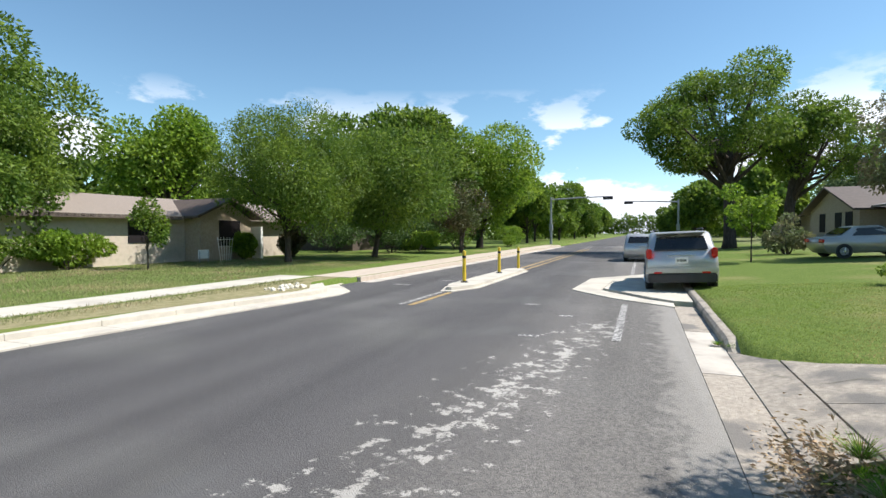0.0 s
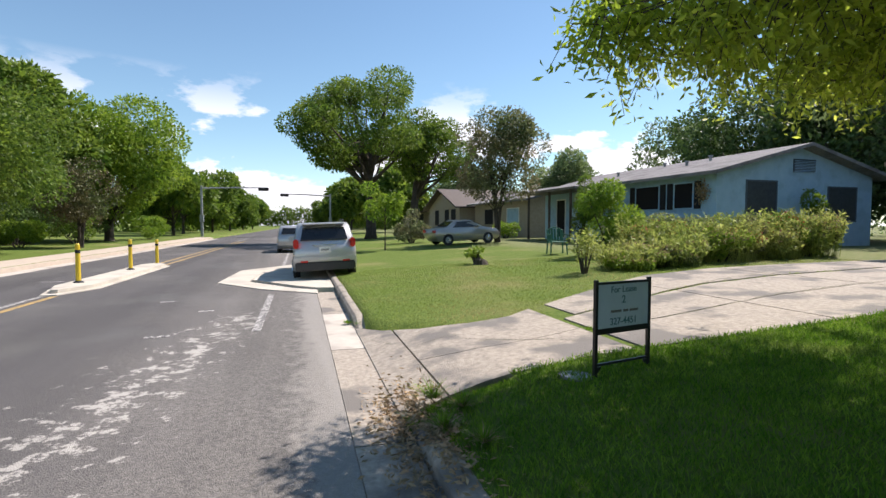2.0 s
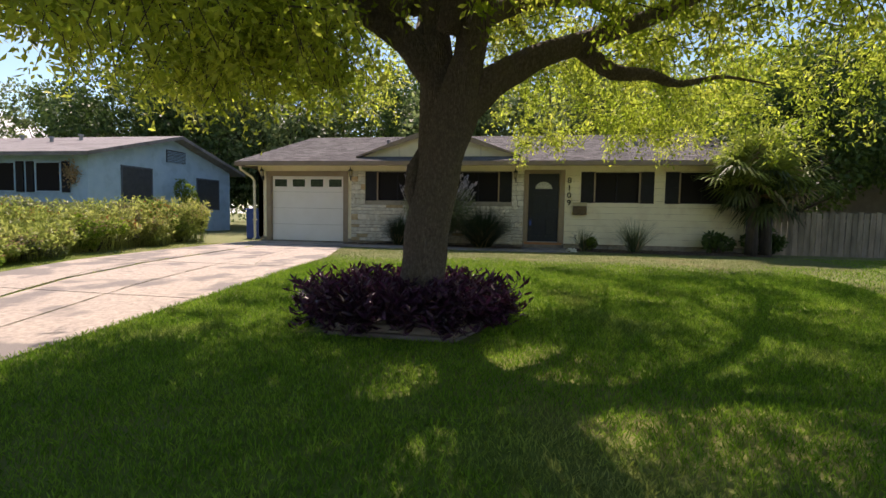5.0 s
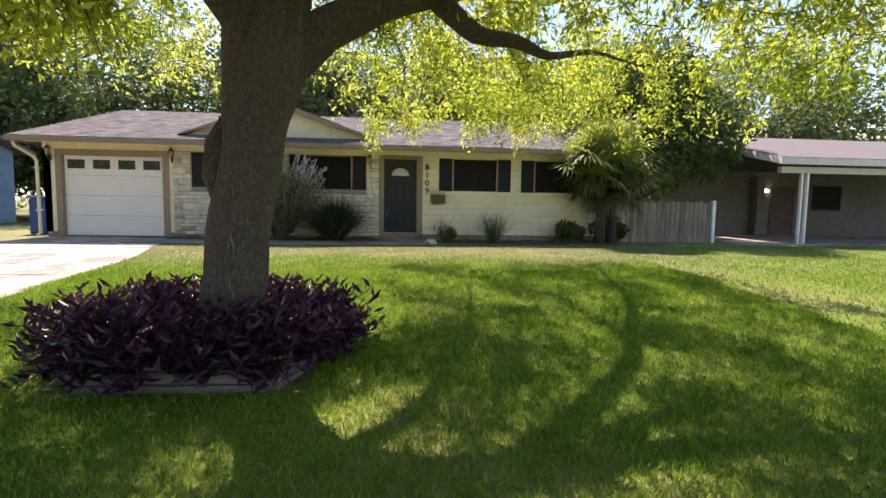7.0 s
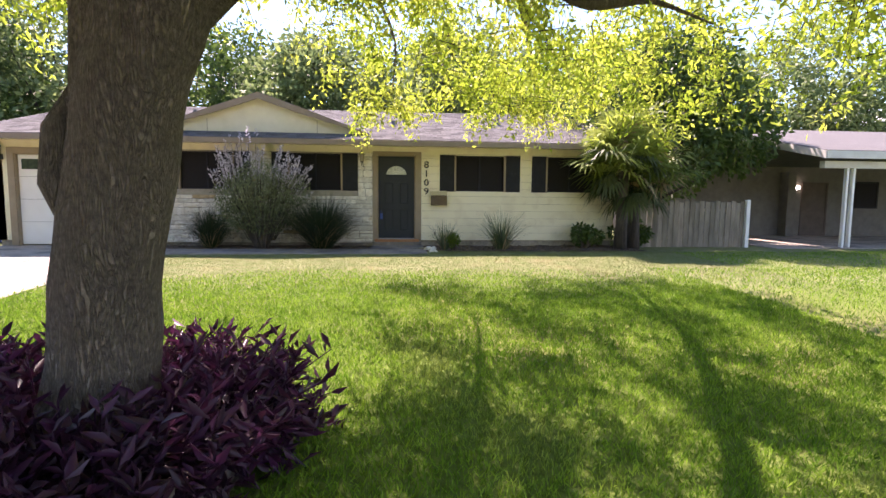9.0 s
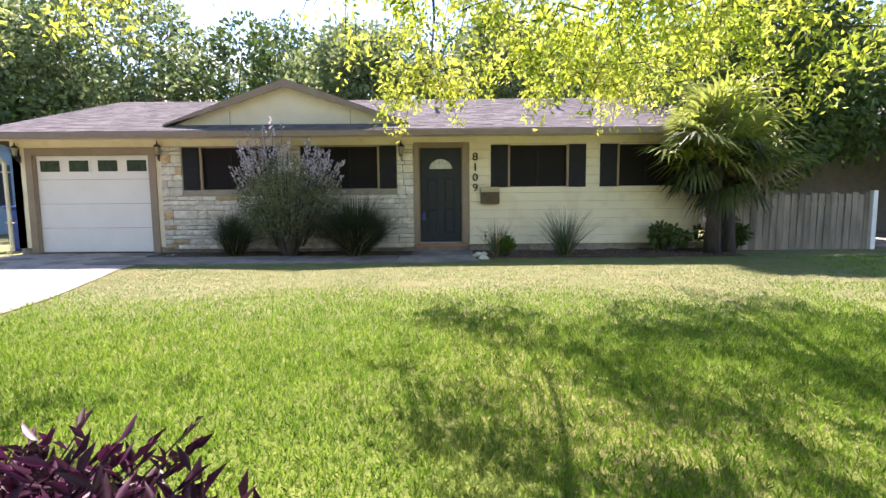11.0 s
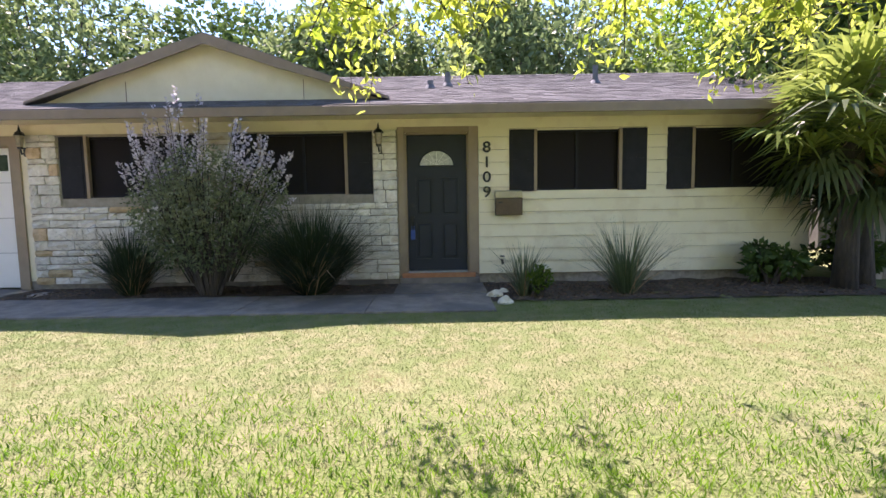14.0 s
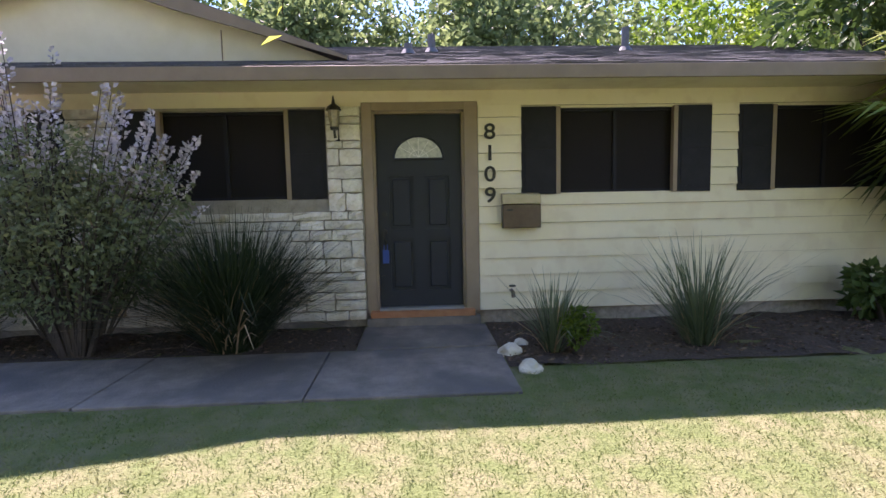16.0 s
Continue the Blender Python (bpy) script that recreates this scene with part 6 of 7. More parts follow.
for s in (-1, 1):
    B().box(0.035, 0.26, s * 0.815 - 0.075, s * 0.815 + 0.075, 0.93, 1.2).obj("tail_lamp", TAIL, suv, "red tail lamp", bevel=0.03, segs=2)
    B().box(2.9, 3.08, s * 0.98 - 0.1, s * 0.98 + 0.1, 1.08, 1.24).obj("mirror", SILVER, suv, bevel=0.03, segs=2)
    B().tube([(0.75, s * 0.62, 1.7), (1.0, s * 0.62, 1.74), (2.4, s * 0.62, 1.73), (2.6, s * 0.62, 1.67)], 0.018, 6).obj("roof_rail", PLASTIC, suv)
    B().box(-0.0, 0.06, s * 0.6 - 0.1, s * 0.6 + 0.1, 0.52, 0.57).obj("reflector", TAIL, suv)
B().box(-0.01, 0.25, -0.86, 0.86, 0.27, 0.52).obj("bumper", PLASTIC, suv, "dark grey lower bumper", bevel=0.03, segs=2)
B().box(0.0, 0.1, -0.9, 0.9, 0.54, 0.68).obj("bumper_bar", SILVER, suv, "silver bumper", bevel=0.03, segs=2)
B().box(0.028, 0.05, -0.16, 0.16, 0.80, 0.96).obj("number_plate", WHITE_PAINT, suv, "pale number plate", bevel=0.004)
for q in range(7):
    B().box(0.024, 0.029, -0.115 + q * 0.034, -0.095 + q * 0.034, 0.845, 0.905).obj("plate_mark", PLASTIC, suv)
B().box(0.03, 0.06, -0.35, 0.35, 1.0, 1.03).obj("tailgate_trim", CHROME, suv, bevel=0.006)
B().box(0.3, 0.62, -0.62, 0.62, 1.6, 1.65).obj("spoiler", SILVER, suv, bevel=0.02)
W = 1.72
sed_prof = [(0.1, 0.4), (0.0, 0.55), (0.03, 0.92), (0.75, 0.98), (1.35, 1.36), (1.75, 1.42), (2.4, 1.4), (3.25, 0.98), (4.2, 0.82), (4.45, 0.6), (4.42, 0.3), (4.2, 0.2), (0.3, 0.2)]
sd = Matrix.Translation(Vector((7.25, 24.05, 0.27))) @ Matrix.Rotation(radians(8), 4, "Z") @ Matrix.Rotation(radians(-2.5), 4, "Y") @ Matrix.Scale(0.85, 4)
sed = car("sedan", "silver-grey saloon car parked on the next driveway", "car", sed_prof, W, [
    ("side_window", [(1.05, s * (W / 2 - 0.022), 0.99), (3.0, s * (W / 2 - 0.022), 0.99), (2.35, s * (W / 2 - 0.085), 1.32), (1.45, s * (W / 2 - 0.085), 1.32)], (0, -0.02 * s, 0)) for s in (-1, 1)] + [
    ("windscreen", [(3.1, -0.65, 1.06), (3.1, 0.65, 1.06), (2.45, 0.55, 1.38), (2.45, -0.55, 1.38)], (0.02, 0, 0.02)),
    ("rear_window", [(0.85, -0.65, 1.05), (0.85, 0.65, 1.05), (1.32, 0.55, 1.34), (1.32, -0.55, 1.34)], (-0.02, 0, 0.02))], sd, SILVER_GREY, 0.3, (0.85, 3.5))
for s in (-1, 1):
    B().box(-0.01, 0.3, s * 0.66 - 0.17, s * 0.66 + 0.17, 0.72, 0.88).obj("tail_lamp", TAIL, sed, "red tail lamp", bevel=0.02)
    B().box(2.75, 2.9, s * 0.92 - 0.08, s * 0.92 + 0.08, 0.98, 1.1).obj("mirror", SILVER_GREY, sed, bevel=0.02)
car2 = car("small_suv", "pale blue-grey car parked further up the kerb", "car", suv_prof, 1.84, [
    ("rear_window", [(0.205, -0.68, 1.15), (0.205, 0.68, 1.15), (0.44, 0.6, 1.50), (0.44, -0.6, 1.50)], (-0.035, 0, 0.02))], Matrix.Translation(S(0.0, 27.5, ROAD)) @ Matrix.Rotation(radians(90) - A, 4, "Z") @ Matrix.Scale(0.86, 4), SILVER, 0.35, (0.92, 3.75))


# bollards on the median
pb = None
for v in (13.75, 17.35, 20.1):
    t = thing("bollard", "yellow flexible marker post on the white median", "bollard", Matrix.Translation(S(-4.7 + 0.02 * v - 0.28, v, ROAD + 0.1 if v < 20 else ROAD + 0.02)), "bollards on the median")
    B().tube([(0, 0, 0), (0, 0, 0.9), (0, 0, 0.93)], [0.055, 0.05, 0.03], 12).obj("post", POST_YELLOW, t, smooth=False)
    B().tube([(0, 0, 0), (0, 0, 0.02), (0, 0, 0.05)], [0.12, 0.11, 0.06], 12).obj("base", BLACK, t, "black rubber base")
    B().tube([(0, 0, 0.70), (0, 0, 0.78)], [0.0535, 0.053], 12).obj("band", RUBBER, t, "dark band")

# the letting sign
sg = thing("lawn_sign", "pale letting sign in a black metal frame on the grass", "lawn sign", Matrix.Translation((2.76, 3.33, 0.07)) @ Matrix.Rotation(math.atan2(0.115, 0.61), 4, "Z"))
for x in (0.0, 0.61):
    B().box(x - 0.014, x + 0.014, -0.014, 0.014, -0.05, 0.775).obj("leg", BLACK, sg)
B().box(0.014, 0.596, -0.008, 0.008, 0.075, 0.095).obj("cross_bar", BLACK, sg)
for x, s in ((0.014, 1), (0.596, -1)):
    B().prism([(x, -0.008, 0.01), (x, -0.008, 0.07), (x + 0.05 * s, -0.008, 0.07)], (0, 0.012, 0)).obj("brace", BLACK, sg)
B().box(0.014, 0.596, -0.01, 0.01, 0.735, 0.755).obj("top_rail", BLACK, sg)
B().box(0.014, 0.596, -0.009, 0.009, 0.33, 0.378).obj("bottom_rail", BLACK, sg)
B().box(0.014, 0.596, -0.006, 0.006, 0.378, 0.735).obj("panel", SIGN_FACE, sg, "pale blue-grey panel")
SF = Matrix.Rotation(radians(90), 4, "X")
letters("lettering", "For Lease", 0.075, Matrix.Translation((0.305, -0.009, 0.665)) @ SF, SIGN_TEXT, sg, depth=0.001)
letters("lettering", "2", 0.09, Matrix.Translation((0.305, -0.009, 0.575)) @ SF, SIGN_TEXT, sg, depth=0.001)
letters("lettering", "327-4451", 0.082, Matrix.Translation((0.305, -0.009, 0.40)) @ SF, SIGN_TEXT, sg, depth=0.001)
for x, w in ((0.16, 0.12), (0.3, 0.06), (0.375, 0.1)):
    B().box(x, x + w, -0.0085, -0.0065, 0.5, 0.52).obj("illegible_line", GREYWALL, sg)
mc = thing("meter_cover", "round iron meter cover sunk in the grass", "meter cover")
B().tube([(2.66, 4.0 - 0.55, 0.03), (2.66, 4.0 - 0.55, 0.055)], 0.12, 20).obj("lid", GALV, mc)
B().tube([(2.66, 3.45, 0.03), (2.66, 3.45, 0.05)], 0.145, 20).obj("rim", OLD_CONCRETE, mc)

# planting bed of the big tree
bed = thing("planter", "low weathered timber tree bed with purple plants", "planter", Matrix.Translation((0, 0, 0)))
BP = [(5.26, 1.72), (5.22, 0.42), (5.7, 0.22), (6.55, 0.1), (6.95, 0.5), (6.95, 1.6), (6.55, 2.05), (5.75, 2.08)]
for layer in range(3):
    for i, (a, c) in enumerate(zip(BP, BP[1:] + BP[:1])):
        a, c = Vector((*a, 0)), Vector((*c, 0))
        d = (c - a).normalized()
        nn = Vector((-d.y, d.x, 0))
        cen = Vector((6.1, 1.1, 0))
        if (cen - a).dot(nn) < 0:
            nn = -nn
        off = 0.012 * layer + 0.01 * ((i * 7 + layer * 3) % 3)
        q0, q1 = a + nn * off - d * (0.03 if layer % 2 else -0.02), c + nn * off + d * (0.02 if layer % 2 else -0.03)
        z = 0.12 + 0.085 * layer
        B().prism([q0 + Vector((0, 0, z)), q1 + Vector((0, 0, z)), q1 + nn * 0.1 + Vector((0, 0, z)), q0 + nn * 0.1 + Vector((0, 0, z))], (0, 0, 0.078)).obj("timber", TIMBER, bed, bevel=0.008)
B().prism([(x * 0.94 + 6.1 * 0.06, y * 0.94 + 1.1 * 0.06, 0.1) for x, y in BP], (0, 0, 0.22)).obj("soil", SOIL, bed)


def purple_plants():
    rs = np.random.RandomState(4)
    t = thing("purple_heart", "dense dark purple trailing plants in the timber bed", "plant")
    P, D, st = [], [], B()
    for i in range(860):
        a = rs.uniform(0, 2 * math.pi)
        r = math.sqrt(rs.uniform(0.05, 1.0)) if i < 640 else rs.uniform(0.95, 1.1)
        x, y = 6.08 + 0.84 * r * math.cos(a), 1.08 + 0.92 * r * math.sin(a)
        if math.hypot(x - 6.05, y - 0.95) < 0.28:
            continue
        h = rs.uniform(0.12, 0.36) * (1.15 - 0.3 * r)
        lean = Vector((math.cos(a), math.sin(a), 0)) * rs.uniform(0.0, 0.34) * (0.3 + r)
        if i >= 640:
            lean, h = lean * 0.7, rs.uniform(-0.16, 0.12)
        p0, p1 = Vector((x, y, 0.34)), Vector((x, y, 0.34 + h)) + lean
        st.tube([p0, p0.lerp(p1, 0.5) + Vector((0, 0, 0.03)), p1], [0.006, 0.005, 0.004], 4, cap=False)
        for k in range(11):
            q = (k + 1) / 11
            c = p0.lerp(p1, q)
            b = rs.uniform(0, 2 * math.pi)
            P.append(c)
            D.append((math.cos(b), math.sin(b), rs.uniform(-0.5, 0.9) if k < 8 else rs.uniform(0.3, 1.4)))
    tagged(st.obj("stem_mass", LEAF_PURPLE, t), kind="stuff")
    leaf_mesh("foliage", np.array([tuple(p) for p in P]), np.array(D), 0.12, 0.27, LEAF_PURPLE, t, "purple pointed leaves", fold=0.5, seed=2)


purple_plants()


def strap_clump(name, label, x, y, h, r, n, w, material, seed=1, droop=0.6, dry=0.1, category="ornamental grass"):
    rs = np.random.RandomState(seed)
    g = gz(x, y) + 0.01
    t = thing(name, label, category, Matrix.Translation((x, y, g)))
    for nm, mt, cnt, k in (("foliage", material, n, 1.0), ("dry_foliage", DRY, int(n * dry), 0.7)):
        b = B()
        for i in range(cnt):
            a = rs.uniform(0, 2 * math.pi)
            base = Vector((math.cos(a), math.sin(a), 0)) * rs.uniform(0, r * 0.18)
            out = Vector((math.cos(a + rs.normal() * 0.4), math.sin(a + rs.normal() * 0.4), 0))
            hh, rr = h * rs.uniform(0.55, 1.1) * k, r * rs.uniform(0.1, 1.05)
            side = out.cross(Vector((0, 0, 1))).normalized() * w * rs.uniform(0.6, 1.2)
            dr = droop * rs.uniform(0, 1) * (rr / r)
            pts = []
            for s in (0, 0.35, 0.7, 1.0):
                p = base + out * rr * s ** 1.3 + Vector((0, 0, hh * (s - dr * s ** 3)))
                p.z = max(p.z, 0.012)
                pts.append(p)
            ww = (1, 0.9, 0.6, 0.08)
            vs = [p + side * q * e for p, q in zip(pts, ww) for e in (-0.5, 0.5)]
            b.add(vs, [(0, 1, 3, 2), (2, 3, 5, 4), (4, 5, 7, 6)])
        me = bpy.data.meshes.new(nm)
        me.from_pydata(b.v, [], b.f)
        me.materials.append(mt)
        o = new(nm, me)
        o.parent = t
        o["kind"] = "stuff"


DARK_STRAP = leafmat("dark_strap_leaves", (0.028, 0.045, 0.02), (0.055, 0.078, 0.036), 0.2)
PALE_STRAP = leafmat("grey_green_strap_leaves", (0.1, 0.14, 0.07), (0.16, 0.19, 0.11), 0.25)
strap_clump("lily_turf", "dark green clump of strap leaves by the stone wall", 15.6, 3.75, 1.0, 0.85, 900, 0.012, DARK_STRAP, 1)
strap_clump("lily_turf", "dark tall clump of strap leaves by the door", 15.5, 1.2, 1.25, 1.3, 2100, 0.013, DARK_STRAP, 2)
strap_clump("day_lily", "green arching lily leaves beside the walk", 15.05, -1.65, 0.7, 0.5, 130, 0.018, PALE_STRAP, 3, 0.8)
strap_clump("red_yucca", "spiky grey-green yucca clump in the mulch", 15.15, -3.0, 0.95, 0.85, 240, 0.014, PALE_STRAP, 4, 0.35)
shrub("rosemary_bush", "small upright green bush beside the lily", 14.95, -1.85, 0.16, 0.16, 0.42, 900, 0.05, LEAF_MID, 7)
sage = shrub("texas_sage", "tall grey-green sage with lilac flower spikes", 15.4, 2.55, 0.5, 1.05, 2.0, 11000, 0.055, LEAF_GREY, 9, nl=44, z0=0.3)


def sage_spikes():
    rs = np.random.RandomState(6)
    b, P, D = B(), [], []
    for i in range(46):
        y = rs.uniform(-1.2, 1.15)
        x = rs.uniform(-0.3, 0.3)
        base = Vector((x * 0.3, y * 0.25, 0.2))
        top = Vector((x, y, 2.62 - 0.62 * abs(y - 0.25) + rs.uniform(-0.5, 0.2)))
        mid = base.lerp(top, 0.6) + Vector((0, 0.05, 0.05))
        b.tube([base, mid, top], [0.012, 0.007, 0.003], 4, cap=False)
        for q in np.linspace(0, 1, 55):
            c = mid.lerp(top, 0.25 + 0.8 * q)
            a = rs.uniform(0, 6.28)
            P.append((c.x + 0.045 * math.cos(a) * (1.15 - q), c.y + 0.045 * math.sin(a) * (1.15 - q), c.z))
            D.append((math.cos(a), math.sin(a), 0.7))
    tagged(b.obj("flowering_top", DARK_BARK, sage), kind="stuff")
    leaf_mesh("blossom", np.array(P), np.array(D), 0.048, 0.75, FLOWER_LILAC, sage, "pale lilac flower spikes", "stuff", seed=5)


sage_spikes()
for x, y, s in ((15.05, -1.28, 0.1), (14.62, -1.36, 0.09), (15.3, -1.42, 0.07)):
    rk = thing("garden_rock", "small white limestone rock at the bed edge", "rock", Matrix.Translation((x, y, 0.44)))
    bm = bmesh.new()
    bmesh.ops.create_icosphere(bm, subdivisions=3, radius=s)
    for v in bm.verts:
        v.co = v.co * (1 + 0.35 * noise.noise(v.co * 14 + Vector((x, y, 0)) * 7))
        v.co.z *= 0.8
    me = bpy.data.meshes.new("stone")
    bm.to_mesh(me)
    bm.free()
    me.materials.append(STONE)
    new("stone_body", me).parent = rk


def fan_palm(x, y):
    rs = np.random.RandomState(12)
    g = gz(x, y)
    t = thing("fan_palm", "bushy fan palm with fibrous trunks and split fronds", "palm", Matrix.Translation((x, y, g)))
    for dx, dy, hh in ((0, 0, 2.3), (0.3, -0.45, 1.9)):
        B().tube([(dx, dy, -0.05), (dx * 1.1, dy, hh * 0.4), (dx * 1.2, dy * 1.1, hh)], [0.14, 0.12, 0.13], 12, wob=0.5).obj("trunk", DARK_BARK, t, "brown fibrous trunk", smooth=True)
        for i in range(46):
            a = rs.uniform(0, 2 * math.pi)
            el = rs.uniform(-0.7, 1.25)
            L = rs.uniform(0.5, 1.05) if el > 0 else rs.uniform(0.3, 0.65)
            base = Vector((dx * 1.2, dy * 1.1, hh - rs.uniform(0, 0.5)))
            out = Vector((math.cos(a) * math.cos(el), math.sin(a) * math.cos(el), math.sin(el)))
            tip = base + out * L + Vector((0, 0, -0.06))
            b = B()
            b.tube([base, base + out * L * 0.5 + Vector((0, 0, 0.04)), tip], [0.012, 0.009, 0.007], 5)
            side = out.cross(Vector((0, 0, 1)))
            side = side.normalized() if side.length > 0.1 else Vector((1, 0, 0))
            up = side.cross(out).normalized()
            R = rs.uniform(0.68, 0.92) if el > 0 else rs.uniform(0.5, 0.65)
            tw = rs.uniform(-0.5, 0.5)
            for k in range(24):
                ph = radians(-125 + 250 * k / 23)
                d = (out * math.cos(ph) + (side * math.cos(tw) + up * math.sin(tw)) * math.sin(ph)).normalized()
                w = 0.032
                s2 = d.cross(up).normalized() * w
                lift = up * (0.02 if k % 2 else -0.02)
                m1 = tip + d * R * 0.55 + lift
                m2 = tip + d * R * rs.uniform(0.9, 1.05) - Vector((0, 0, rs.uniform(0.1, 0.34)))
                b.add([tip - s2 * 0.2, tip + s2 * 0.2, m1 + s2, m1 - s2, m2], [(0, 1, 2, 3), (3, 2, 4)])
            me = bpy.data.meshes.new("frond")
            me.from_pydata(b.v, [], b.f)
            # rising fronds take the paler green, level and hanging ones the darker
            me.materials.append((PALM_LEAF if el > 0.1 else PALM_DARK) if rs.rand() > 0.08 else DRY)
            o = new("frond", me)
            o.parent = t


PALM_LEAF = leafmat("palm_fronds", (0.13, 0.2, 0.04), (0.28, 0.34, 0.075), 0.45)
PALM_DARK = leafmat("dark_palm_fronds", (0.05, 0.08, 0.028), (0.1, 0.12, 0.045), 0.3)
fan_palm(15.2, -5.95)
shrub("base_shrub", "low dark shrub under the palm", 15.6, -5.2, 0.4, 0.4, 0.6, 700, 0.12, LEAF_DARK, 13)
shrub("base_shrub", "low dark shrub beside the palm", 15.9, -6.5, 0.4, 0.5, 0.8, 900, 0.13, LEAF_DARK, 14)
# cedar fence
fn = thing("fence", "weathered grey cedar board fence with a pale end post", "fence")
y = -6.4
k = 0
while y > -9.55:
    h = 1.58 + 0.03 * math.sin(k * 2.3)
    ln_ = 0.02 * math.sin(k * 1.7)
    B().prism([(15.95, y, 0.36), (15.95, y - 0.135, 0.36), (15.95 - ln_, y - 0.135, h + 0.42 - 0.4), (15.95 - ln_, y - 0.02, h + 0.03)], (0.018, 0, 0)).obj("board", FENCE, fn)
    y -= 0.142
    k += 1
B().box(15.85, 15.95, -9.72, -9.62, 0.35, 1.66).obj("post", WHITE_PAINT, fn, "pale grey end post", bevel=0.006)
for z in (0.7, 1.35):
    B().box(15.97, 16.01, -9.6, -6.4, z, z + 0.08).obj("rail", FENCE, fn)

# meadow bed along the drive
def upright_stalks(t, rx, ry, h, n, seed):
    rs = np.random.RandomState(seed)
    b, P, D = B(), [], []
    for i in range(n):
        a, r = rs.uniform(0, 6.283), math.sqrt(rs.rand())
        x, y, z = rx * r * math.cos(a), ry * r * math.sin(a), h * rs.uniform(0.75, 1.25)
        tx, ty = x + rs.normal() * 0.1, y + rs.normal() * 0.1
        b.tube([(x * 0.8, y * 0.8, 0), (tx, ty, z)], [0.006, 0.003], 3, cap=False)
        for q in rs.uniform(0.3, 1, 12):
            P.append((x * 0.8 + (tx - x * 0.8) * q, y * 0.8 + (ty - y * 0.8) * q, z * q))
            D.append((rs.normal(), rs.normal(), rs.uniform(0.2, 1.2)))
    tagged(b.obj("stalk_mass", LEAF_WEED, t), kind="stuff")
    leaf_mesh("stalk_foliage", np.array(P), np.array(D), 0.11, 0.28, LEAF_WEED, t, kind="stuff", seed=seed)


rs_ = np.random.RandomState(33)
for i in range(13):
    q = i / 12
    x, y = 7.9 + 7.0 * q, 9.75 + 0.75 * q + 0.25 * math.sin(i * 2.1)
    t_ = shrub("meadow_plants", ("yellow-green" if i % 2 else "bronze-tinged") + " wildflower clump with small blooms beside the driveway", x, y, 0.55, 0.85, 0.4 + 0.65 * min(1, q * 1.5) + 0.16 * math.sin(i * 3), 3800, 0.075, (LEAF_LIME, LEAF_WEED, LEAF_CRAPE, LEAF_WEED, LEAF_MID)[i % 5], 100 + i, "flowering plant", 0.02, extra=(1000, DRY if i < 4 else (FLOWER_RED, FLOWER_YELLOW, DRY)[i % 3], 0.045, "blossom"))
    upright_stalks(t_, 0.6, 0.85, 0.45 + 0.62 * min(1, q * 1.5), 90, 300 + i)
for i in range(7):
    q = i / 6
    t_ = shrub("meadow_plants", "tall weedy wildflower clump behind the driveway border", 9.5 + 5.3 * q, 11.2 + 0.6 * q, 0.7, 0.8, 0.9 + 0.15 * math.sin(i), 3600, 0.08, LEAF_WEED, 120 + i, "flowering plant", 0.02, extra=(300, FLOWER_RED, 0.05, "blossom"))
    upright_stalks(t_, 0.8, 0.8, 1.0, 80, 330 + i)
shrub("garden_bush", "rounded light green bush on the neighbour's lawn", 9.9, 13.0, 1.25, 1.25, 2.3, 9000, 0.09, LEAF_LIME, 140)
shrub("garden_bush", "silvery green bush beside the wildflowers", 10.9, 12.1, 0.8, 0.8, 1.2, 4500, 0.07, LEAF_GREY, 141)
shrub("garden_bush", "thin leggy shrub with yellow leaves", 6.7, 8.95 + 0.6, 0.35, 0.35, 1.15, 700, 0.08, LEAF_WEED, 142)
shrub("garden_bush", "dark bush beneath the blue house windows", 13.6, 17.3, 0.8, 1.5, 1.5, 4500, 0.1, LEAF_DARK, 143)
shrub("garden_bush", "dark climbing shrub beside the porch", 14.2, 21.3, 1.0, 1.2, 3.6, 6000, 0.12, LEAF_MID, 144)
shrub("garden_bush", "leafy shrub against the blue wall", 20.3, 14.5, 0.7, 0.6, 2.4, 2500, 0.12, LEAF_MID, 145)
shrub("garden_bush", "light shrub before the tan house", 14.3, 30.5, 1.0, 1.0, 1.2, 2500, 0.12, LEAF_LIME, 146)
shrub("stump_sprout", "yellow-green sprout from an old stump", 5.6, 13.3, 0.3, 0.4, 0.5, 420, 0.09, LEAF_LIME, 147)
st_ = thing("tree_stump", "dark low tree stump on the lawn", "stump", Matrix.Translation((5.75, 13.25, gz(5.75, 13.25))))
B().tube([(0, 0, -0.03), (0, 0, 0.12), (0.02, 0, 0.16)], [0.24, 0.17, 0.12], 12, wob=0.4).obj("wood", DARK_BARK, st_)


